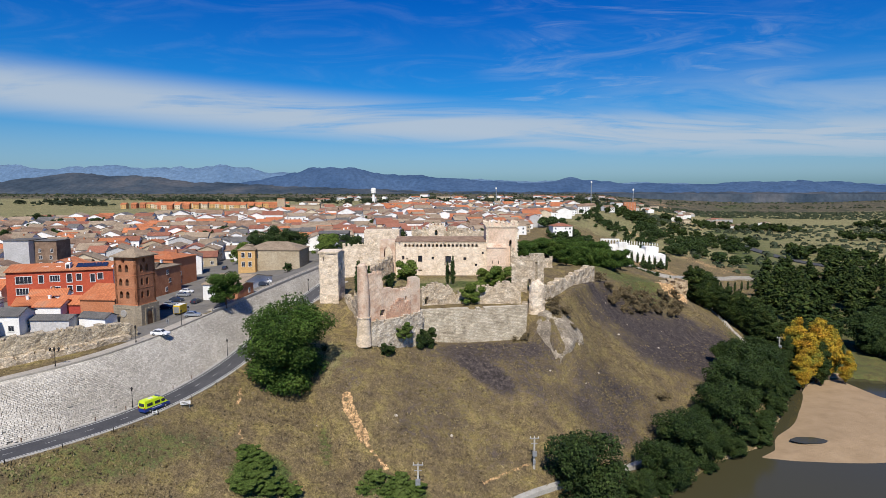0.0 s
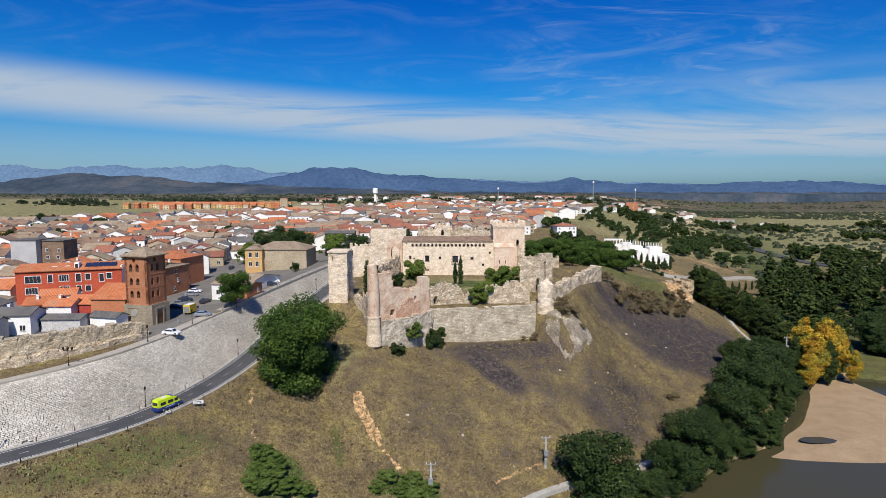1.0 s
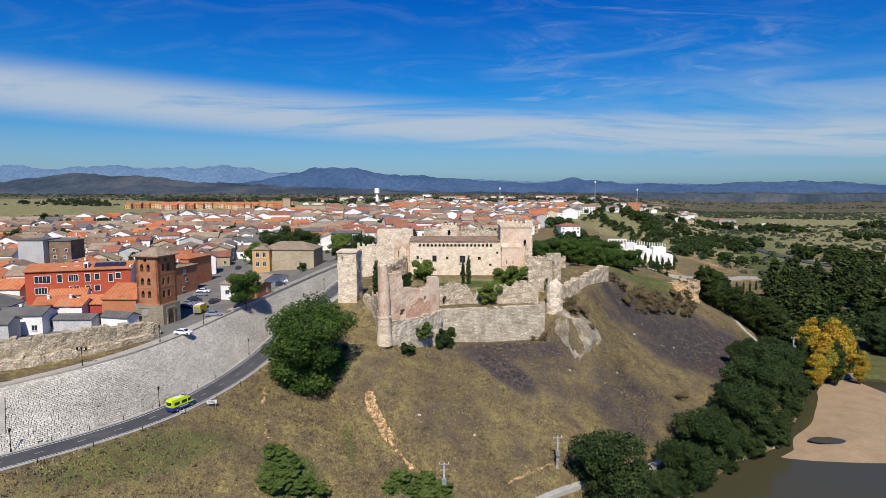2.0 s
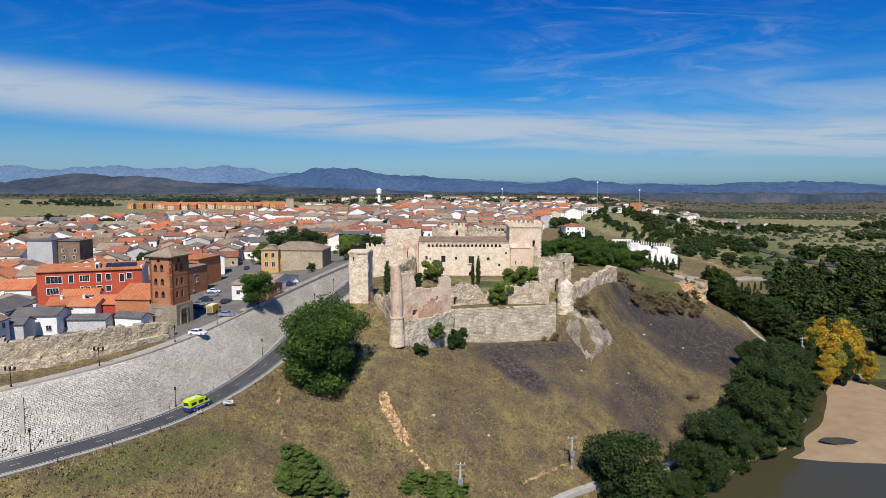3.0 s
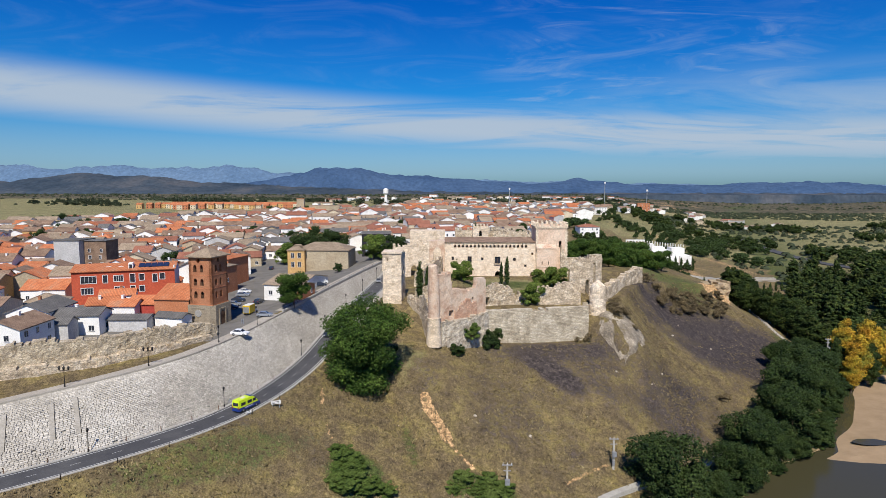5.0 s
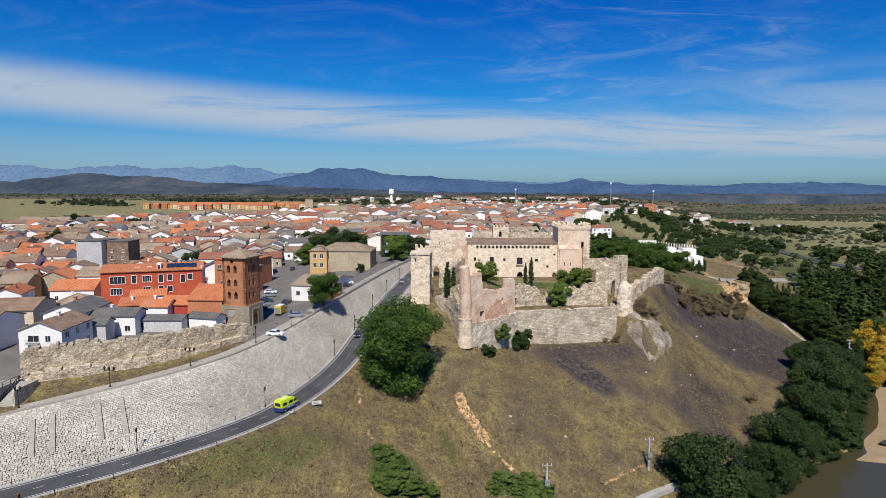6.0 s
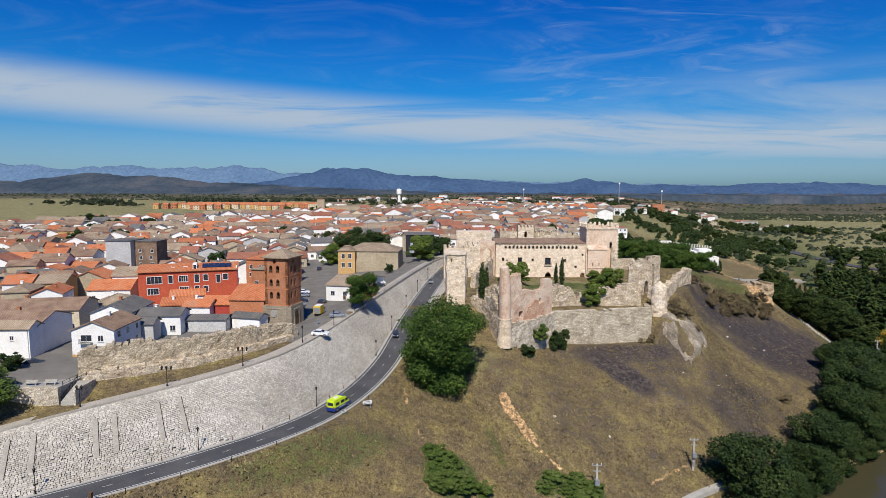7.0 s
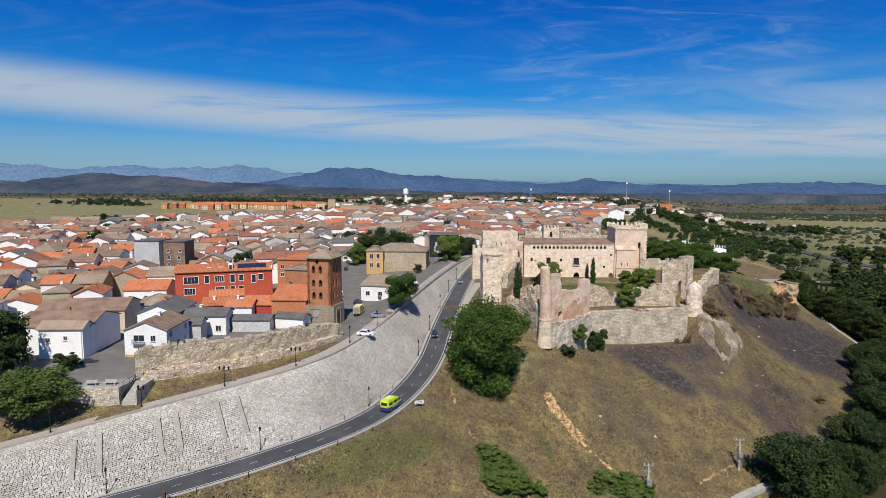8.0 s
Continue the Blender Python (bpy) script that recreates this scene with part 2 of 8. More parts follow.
M = dict(
    limestone=stones(surface("limestone", [(0.52, 0.41, 0.28), (0.72, 0.59, 0.435), (0.79, 0.685, 0.535)], 0.3, 3.0, bump=0.5, bump_dist=0.08), 0.6, 0.74, 0.2, 0.06, 1.8),
    pale_stone=stones(surface("pale_stone", [(0.60, 0.47, 0.33), (0.74, 0.605, 0.45), (0.80, 0.69, 0.54)], 0.5, 3.0, bump=0.35, bump_dist=0.08), 0.75, 0.86, 0.14, 0.04),
    rubble=stones(surface("rubble", [(0.40, 0.31, 0.205), (0.60, 0.49, 0.35), (0.74, 0.64, 0.49)], 0.6, 3.5, bump=0.8, bump_dist=0.12), 0.5, 0.55, 0.28),
    white_rubble=stones(surface("white_rubble", [(0.36, 0.29, 0.21), (0.58, 0.50, 0.385), (0.74, 0.66, 0.54)], 0.7, 5.0, bump=0.8, bump_dist=0.15), 0.5, 0.55, 0.22, 0.1, 1.4),
    curtain_stone=stones(courses(surface("curtain_stone", [(0.40, 0.335, 0.24), (0.62, 0.54, 0.405), (0.74, 0.66, 0.52)], 0.3, 2.5, bump=0.7, bump_dist=0.1), 1.0, 0.9, 0.42, 0.05, (0.62, 0.58, 0.52), 0.2), 0.7, 0.6, 0.2, 0.08, 2.0),
    crag_earth=surface("crag_earth", [(0.26, 0.19, 0.12), (0.40, 0.30, 0.18), (0.50, 0.40, 0.25)], 0.35, 2.0, bump=1.0, bump_dist=0.4),
    rammed=stones(surface("rammed", [(0.36, 0.285, 0.185), (0.52, 0.43, 0.30), (0.62, 0.53, 0.385)], 0.5, 3.2, bump=0.9, bump_dist=0.2), 0.42, 0.55, 0.25, 0.1, 1.9),
    fallen_stone=stones(surface("fallen_stone", [(0.13, 0.105, 0.075), (0.30, 0.25, 0.185), (0.60, 0.525, 0.40)], 0.2, 3.0, bump=0.8, bump_dist=0.15), 0.5, 0.5, 0.25, 0.1, 1.5),
    pink_stone=courses(surface("pink_stone", [(0.46, 0.275, 0.18), (0.64, 0.485, 0.36), (0.72, 0.60, 0.47)], 0.3, 2.5, bump=0.5, bump_dist=0.06), 1.0, 0.5, 0.22, 0.02, (0.78, 0.74, 0.7), 0.1),
    old_brick=stones(surface("old_brick", [(0.42, 0.235, 0.15), (0.54, 0.33, 0.22), (0.60, 0.43, 0.31)], 0.7, 3.0, bump=0.5), 0.4, 0.7, 0.2, 0.05, 2.2),
    brick=courses(surface("brick", [(0.33, 0.13, 0.065), (0.42, 0.18, 0.09), (0.47, 0.22, 0.12)], 0.4, 4.0, bump=0.3), 1.0, 0.5, 0.16, 0.02, (0.8, 0.75, 0.68), 0.15),
    brick_orange=courses(surface("brick_orange", [(0.46, 0.17, 0.075), (0.53, 0.22, 0.11)], 0.4, 4.0, bump=0.2), 1.0, 0.5, 0.16, 0.02, (0.8, 0.75, 0.68), 0.1),
    revet_stone=surface("revet_stone", [(0.34, 0.31, 0.255), (0.43, 0.395, 0.335), (0.50, 0.465, 0.40)], 0.08, 2.5, bump=0.5, bump_dist=0.05, per_island=0.2),
    revet_stone_single=surface("revet_stone_single", [(0.34, 0.31, 0.255), (0.43, 0.395, 0.335), (0.50, 0.465, 0.40)], 0.08, 2.5, bump=0.5, bump_dist=0.05, per_object=0.2),
    mortar=surface("mortar", [(0.28, 0.255, 0.21), (0.36, 0.33, 0.28)], 0.4, 3.0, bump=0.4),
    asphalt=surface("asphalt", [(0.048, 0.048, 0.052), (0.066, 0.066, 0.068), (0.088, 0.087, 0.086)], 0.15, 4.0, bump=0.15, bump_dist=0.01, rough=0.85),
    road_paint=paint("road_paint", (0.55, 0.55, 0.52), 0.7),
    concrete=surface("concrete", [(0.34, 0.32, 0.28), (0.43, 0.41, 0.36)], 0.3, 3.0, bump=0.2),
    paving=surface("paving", [(0.26, 0.245, 0.22), (0.34, 0.32, 0.285)], 0.25, 3.0, bump=0.2),
    path_dirt=surface("path_dirt", [(0.32, 0.285, 0.235), (0.40, 0.36, 0.30)], 0.3, 3.0, bump=0.3),
    white_wall=surface("white_wall", [(0.70, 0.675, 0.62), (0.80, 0.785, 0.74), (0.83, 0.825, 0.80)], 0.25, 9.0, bump=0.1, per_object=0.06),
    cream_wall=surface("cream_wall", [(0.55, 0.46, 0.32), (0.62, 0.53, 0.38)], 0.25, 2.0, bump=0.1, per_object=0.1),
    tan_wall=courses(surface("tan_wall", [(0.40, 0.32, 0.21), (0.50, 0.42, 0.29)], 0.25, 2.0, bump=0.2, per_object=0.1), 1.0, 0.6, 0.3, 0.02, (0.75, 0.72, 0.68), 0.12),
    ochre_wall=surface("ochre_wall", [(0.50, 0.30, 0.11), (0.57, 0.36, 0.15)], 0.25, 2.0, bump=0.1),
    grey_wall=surface("grey_wall", [(0.42, 0.41, 0.39), (0.52, 0.51, 0.49)], 0.25, 2.0, bump=0.1, per_object=0.1),
    red_wall=surface("red_wall", [(0.40, 0.07, 0.035), (0.48, 0.095, 0.045)], 0.2, 2.0, bump=0.1),
    crimson_wall=surface("crimson_wall", [(0.35, 0.05, 0.035), (0.42, 0.07, 0.05)], 0.2, 2.0, bump=0.1),
    timber=surface("timber", [(0.10, 0.055, 0.03), (0.16, 0.09, 0.05)], 0.6, 8.0, bump=0.2, rough=0.7),
    iron=surface("iron", [(0.015, 0.015, 0.016), (0.03, 0.03, 0.03)], 2, 10, bump=0.1, rough=0.5, metal=0.5),
    steel=surface("steel", [(0.35, 0.36, 0.37), (0.45, 0.46, 0.47)], 1, 6, bump=0.05, rough=0.45, metal=0.6),
    glass=glass_dark("window_glass"),
    white_trim=paint("white_trim", (0.72, 0.71, 0.68), 0.6),
    solar=paint("solar", (0.02, 0.03, 0.07), 0.2),
    bark=surface("bark", [(0.07, 0.05, 0.035), (0.13, 0.10, 0.07)], 1.5, 8.0, bump=0.6, stretch=(1, 1, 0.3)),
)
def tile_rows(m):
    """Ranks of clay tiles running down the slope, as bands of darker and lighter colour."""
    nt = m.node_tree
    N, L = nt.nodes.new, nt.links.new
    b = nt.nodes["Principled BSDF"]
    co, wv = N("ShaderNodeTexCoord"), N("ShaderNodeTexWave")
    wv.wave_type, wv.bands_direction = "BANDS", "X"
    wv.inputs["Scale"].default_value, wv.inputs["Distortion"].default_value, wv.inputs["Detail"].default_value = 0.85, 1.2, 2
    L(co.outputs["Object"], wv.inputs["Vector"])
    rg, mx = N("ShaderNodeMapRange"), N("ShaderNodeMix")
    rg.inputs[3].default_value, rg.inputs[4].default_value = 0.66, 1.12
    L(wv.outputs["Fac"], rg.inputs[0])
    mx.data_type, mx.blend_type = "RGBA", "MULTIPLY"
    mx.inputs[0].default_value = 1.0
    L(b.inputs["Base Color"].links[0].from_socket, mx.inputs[6])
    L(rg.outputs[0], mx.inputs[7])
    L(mx.outputs[2], b.inputs["Base Color"])


for key, cs in dict(roof_orange=[(0.36, 0.115, 0.05), (0.50, 0.17, 0.07), (0.42, 0.20, 0.11)], roof_red=[(0.24, 0.095, 0.06), (0.34, 0.145, 0.09)],
                    roof_brown=[(0.15, 0.095, 0.064), (0.25, 0.165, 0.11), (0.31, 0.215, 0.145)], roof_tan=[(0.24, 0.18, 0.12), (0.38, 0.295, 0.205)],
                    roof_grey=[(0.10, 0.096, 0.09), (0.175, 0.165, 0.15)]).items():
    m = surface(key, cs, 0.35, 2.5, bump=0.5, bump_dist=0.12, per_object=0.14)
    tile_rows(m)
    M[key] = m


def leaf_material(name, colours, per=0.35):
    m = surface(name, colours, 0.25, 2.0, rough=0.75, bump=0.0, per_island=per, spec=0.2)
    b = m.node_tree.nodes["Principled BSDF"]
    b.inputs["Subsurface Weight"].default_value = 0.0
    return m


M.update(
    leaf_green=leaf_material("leaf_green", [(0.018, 0.040, 0.006), (0.042, 0.082, 0.011), (0.085, 0.125, 0.020)], 0.5),
    leaf_dark=leaf_material("leaf_dark", [(0.012, 0.026, 0.008), (0.030, 0.052, 0.012), (0.05, 0.075, 0.018)], 0.5),
    leaf_poplar=leaf_material("leaf_poplar", [(0.011, 0.024, 0.005), (0.027, 0.046, 0.008), (0.062, 0.076, 0.014)], 0.5),
    leaf_yellow=leaf_material("leaf_yellow", [(0.34, 0.16, 0.015), (0.36, 0.24, 0.02), (0.13, 0.16, 0.025)], 0.5),
    leaf_shrub=leaf_material("leaf_shrub", [(0.010, 0.023, 0.006), (0.024, 0.043, 0.009), (0.046, 0.068, 0.015)], 0.5),
    leaf_bramble=leaf_material("leaf_bramble", [(0.040, 0.070, 0.012), (0.072, 0.108, 0.020), (0.105, 0.14, 0.034)]),
    leaf_bright=leaf_material("leaf_bright", [(0.055, 0.095, 0.014), (0.095, 0.14, 0.022), (0.14, 0.17, 0.035)], 0.4),
    dry_twigs=leaf_material("dry_twigs", [(0.085, 0.062, 0.034), (0.15, 0.115, 0.06), (0.20, 0.15, 0.075)], 0.5),
)


# ---- shared mesh helpers ----
def part(name, bm, material, parent=None, label=""):
    """One bmesh becomes one mesh object, under a thing or under a part."""
    me = bpy.data.meshes.new(name)
    bm.to_mesh(me)
    bm.free()
    return attach(name, me, material, parent, label)


def attach(name, me, material, parent=None, label=""):
    for m in material if isinstance(material, (list, tuple)) else [material]:
        me.materials.append(M[m] if isinstance(m, str) else m)
    ob = new(name, me)
    if parent is not None:
        ob.parent = parent
    if label:
        ob["label"] = label
    return ob


def raw(name, verts, faces, material, parent=None, label="", smooth=False):
    me = bpy.data.meshes.new(name)
    me.from_pydata([tuple(map(float, v)) for v in verts], [], faces)
    if smooth:
        me.polygons.foreach_set("use_smooth", [True] * len(me.polygons))
    return attach(name, me, material, parent, label)


def thing(name, m, label, category, group="", kind=""):
    ob = new(name)
    ob.matrix_basis = m
    return tagged(ob, label, category, group, kind)


def box(bm, x0, x1, y0, y1, z0, z1, taper=0.0):
    t = taper
    v = [bm.verts.new(p) for p in ((x0, y0, z0), (x1, y0, z0), (x1, y1, z0), (x0, y1, z0),
                                   (x0 + t, y0 + t, z1), (x1 - t, y0 + t, z1), (x1 - t, y1 - t, z1), (x0 + t, y1 - t, z1))]
    for f in ((3, 2, 1, 0), (4, 5, 6, 7), (0, 1, 5, 4), (1, 2, 6, 5), (2, 3, 7, 6), (3, 0, 4, 7)):
        bm.faces.new([v[i] for i in f])
    return bm


def boxes(*bs):
    bm = bmesh.new()
    for b in bs:
        box(bm, *b)
    return bm


def ring(bm, x, y, z, r, n, ry=None):
    return [bm.verts.new((x + r * math.cos(2 * math.pi * i / n), y + (ry or r) * math.sin(2 * math.pi * i / n), z)) for i in range(n)]


def tube(bm, stations, n=10, caps=True):
    """A lofted round form through (x, y, z, radius) stations."""
    rings = [ring(bm, x, y, z, r, n) for x, y, z, r in stations]
    for a, b in zip(rings, rings[1:]):
        for i in range(n):
            bm.faces.new((a[i], a[(i + 1) % n], b[(i + 1) % n], b[i]))
    if caps:
        bm.faces.new(rings[0][::-1])
        bm.faces.new(rings[-1])
    return bm


def slab(bm, pts, z0, z1):
    """An upright prism over a plan outline; z0, z1 may be lists."""
    n = len(pts)
    z0 = z0 if isinstance(z0, (list, tuple)) else [z0] * n
    z1 = z1 if isinstance(z1, (list, tuple)) else [z1] * n
    a = [bm.verts.new((x, y, z)) for (x, y), z in zip(pts, z0)]
    b = [bm.verts.new((x, y, z)) for (x, y), z in zip(pts, z1)]
    bm.faces.new(a[::-1])
    bm.faces.new(b)
    for i in range(n):
        bm.faces.new((a[i], a[(i + 1) % n], b[(i + 1) % n], b[i]))
    bmesh.ops.recalc_face_normals(bm, faces=bm.faces)
    return bm


# ---- lie of the land ----
WALL_FOOT = [(-130, 70, -14.2), (-101.5, 86, -12.6), (-86.5, 95.2, -11.6), (-79.5, 100.7, -11.2), (-72.5, 107, -10.9), (-65, 116.5, -10.5), (-59.6, 131, -9.9),
             (-55.8, 147.5, -8.4), (-54, 166, -6.2), (-51, 189, -3.4), (-46.5, 221, -0.5), (-40.5, 246, 2.6), (-30, 285, 5.4), (-10, 360, 5.5)]
WALL_TOP = [(-150, 76, -10.5), (-121, 90, -7.5), (-106, 97.4, -4.7), (-90, 107.4, -2.8), (-81, 114.2, -1.8), (-75.3, 120.4, -1.2), (-71.6, 127, -0.8), (-68, 137, -0.3),
            (-65, 147.5, 0.5), (-62.4, 157, 1.2), (-56.6, 187, 2.2), (-48.6, 221.5, 4.0), (-41.3, 247, 5.4), (-30, 285, 6.0), (-10, 360, 6.2)]
HILL_TOP = [(-160, 44, -16.5), (-120, 66, -15.4), (-88, 86.5, -13.2), (-71, 98.5, -11.8), (-58, 116, -11.0), (-49.5, 146, -9.4), (-44, 166, -6.5), (-36, 164, -4.5), (-24, 156.5, -6.4),
            (-8, 166, -10.0), (8, 170, -11.0), (26.5, 173.5, -11.0), (29, 176.0, -4.5), (34.5, 181.5, -2.6), (47, 207, -0.6), (60, 231, -2.2), (84, 256, -6.0), (108, 269, -9.5), (112, 300, -11), (104, 380, -9), (108, 450, -10), (150, 540, -13),
            (330, 1000, -7), (560, 2000, -4), (1300, 4900, 0)]
RIVER_BANK = [(-400, -30, -43), (-110, 38, -43), (-50, 62, -43), (0, 92, -43), (30, 118, -43), (57, 142, -43), (78, 161, -43), (97, 172, -43), (124, 206, -42), (136, 228, -40),
              (150, 262, -40), (190, 330, -41), (270, 520, -42), (450, 1000, -42), (900, 2000, -42), (2600, 4900, -40)]
SAND = [(79, 162.6), (97, 172), (124, 206), (134, 222), (152, 240), (166, 238), (169, 216), (186, 196), (196, 168), (160, 158), (123, 157), (100, 158)]
WATER = -43.0


def smooth(t):
    t = np.clip(t, 0, 1)
    return t * t * (3 - 2 * t)


def nearest(x, y, line):
    """Distance to a line in plan, the side (+ to its left), and its height there."""
    best = np.full(x.shape, 1e18)
    side, zz = np.zeros(x.shape), np.zeros(x.shape)
    for (ax, ay, az), (bx, by, bz) in zip(line, line[1:]):
        dx, dy = bx - ax, by - ay
        k = np.clip(((x - ax) * dx + (y - ay) * dy) / (dx * dx + dy * dy), 0, 1)
        ex, ey = x - ax - k * dx, y - ay - k * dy
        d = ex * ex + ey * ey
        hit = d < best
        best = np.where(hit, d, best)
        side = np.where(hit, np.sign(dx * ey - dy * ex), side)
        zz = np.where(hit, az + k * (bz - az), zz)
    return np.sqrt(best), side, zz


def inside_dist(x, y, poly):
    """Distance inside a plan outline (0 outside)."""
    inn = np.zeros(x.shape, bool)
    d = np.full(x.shape, 1e18)
    n = len(poly)
    for i in range(n):
        (ax, ay), (bx, by) = poly[i], poly[(i + 1) % n]
        if ay != by:
            cross = ((ay > y) != (by > y)) & (x < (bx - ax) * (y - ay) / (by - ay) + ax)
            inn ^= cross
        dx, dy = bx - ax, by - ay
        k = np.clip(((x - ax) * dx + (y - ay) * dy) / (dx * dx + dy * dy), 0, 1)
        d = np.minimum(d, (x - ax - k * dx) ** 2 + (y - ay - k * dy) ** 2)
    return np.where(inn, np.sqrt(d), 0.0)


def waves(x, y, s):
    return (np.sin(x / s + 1.3 * np.sin(y / s * 0.7)) + np.sin(y / s * 1.1 + 1.7 * np.sin(x / s * 0.6 + 2)) + 0.6 * np.sin((x + y) / s * 1.9 + 1)) / 2.6


def plateau(x, y):
    z = -0.6 + 4.8 * smooth((y - 165) / 95) * np.exp(-((x + 40) / 48) ** 2) + 2.0 * smooth((y - 230) / 400)
    return z + 0.6 * smooth((y - 600) / 500) * waves(x, y, 90)


def land(x, y):
    """Height of the ground at x, y (arrays)."""
    x, y = np.asarray(x, float), np.asarray(y, float)
    df, sf, zf = nearest(x, y, WALL_FOOT)
    dt, st, zt = nearest(x, y, WALL_TOP)
    du, su, zu = nearest(x, y, HILL_TOP)
    dl, sl, zl = nearest(x, y, RIVER_BANK)
    top = plateau(x, y)
    # castle spur and the upland behind it
    court = -1.7 + 2.6 * smooth((y - 185.5) / 3.0)
    court = np.where(x < -8, np.maximum(court, 0.6 * smooth((y - 172) / 6) - 1.7 * (1 - smooth((y - 172) / 6))), court)
    court = court + 3.2 * np.exp(-((x + 17) / 6) ** 2 - ((y - 206) / 10) ** 2)
    far = smooth((y - 235) / 60)
    upper = court * (1 - far) + top * far
    rise = 5 + 11 * smooth((x - 25) / 40)
    upper = zu + (upper - zu) * smooth((du - np.where(y > 240, 0, 6)) / np.where(y > 260, 45, rise))
    # hillside between its top and the river
    s = du / (du + dl + 1e-6)
    prof = s ** (1.15 + 0.15 * smooth((x + 10) / 15) - 0.62 * smooth((x - 25) / 30))
    slope = zu + (zl - zu) * prof + 0.5 * waves(x, y, 9) * np.clip(du / 8, 0, 1) * np.clip(dl / 8, 0, 1)
    # valley floor, water and sand
    rightside = smooth((dl - 260) / 900)
    floor = -41.6 + 40 * rightside + 3.5 * waves(x, y, 130) * smooth((dl - 200) / 400)
    bank = np.where(y > 236 - 0.55 * np.clip(x - 170, 0, 400), 1.0, 0.0)
    river = np.where(bank > 0, floor, -44.5)
    sand = inside_dist(x, y, SAND)
    river = np.where(sand > 0, np.maximum(river, -43.15 + 1.3 * smooth(sand / 22) + 0.12 * waves(x, y, 14)), river)
    river = np.where(bank > 0, -43.4 + (river + 43.4) * smooth(dl / 10) , river)
    z = np.where(su > 0, upper, np.where(sl > 0, slope, river))
    # road shelf
    shelf = np.where((sf < 0), smooth((df - 8.2) / 6.0), 0.0)
    z = np.where(sf < 0, zf - 0.03 + (z - zf + 0.03) * shelf, z)
    # town side of the retaining wall
    under = zf - 1.2 + (zt - zf) * np.clip(df / (df + dt + 1e-6), 0, 1)
    town = zt + (top - zt) * smooth((dt - 5) / 9)
    z = np.where(sf > 0, np.where(st > 0, town - 0.02, under), z)
    return z


def zat(x, y):
    return float(land(np.array([x]), np.array([y]))[0])


# ---- ground sheet ----
def graded(lo, hi, a, b, fine, ratio):
    """Grid lines, fine between a and b, widening outwards."""
    mid = list(np.arange(a, b + fine * 0.5, fine))
    left, right, step = [], [], fine
    p = a
    while p > lo:
        step *= ratio
        p -= step
        left.append(max(p, lo))
    p, step = mid[-1], fine
    while p < hi:
        step *= ratio
        p += step
        right.append(min(p, hi))
    return np.array(left[::-1] + mid + right)


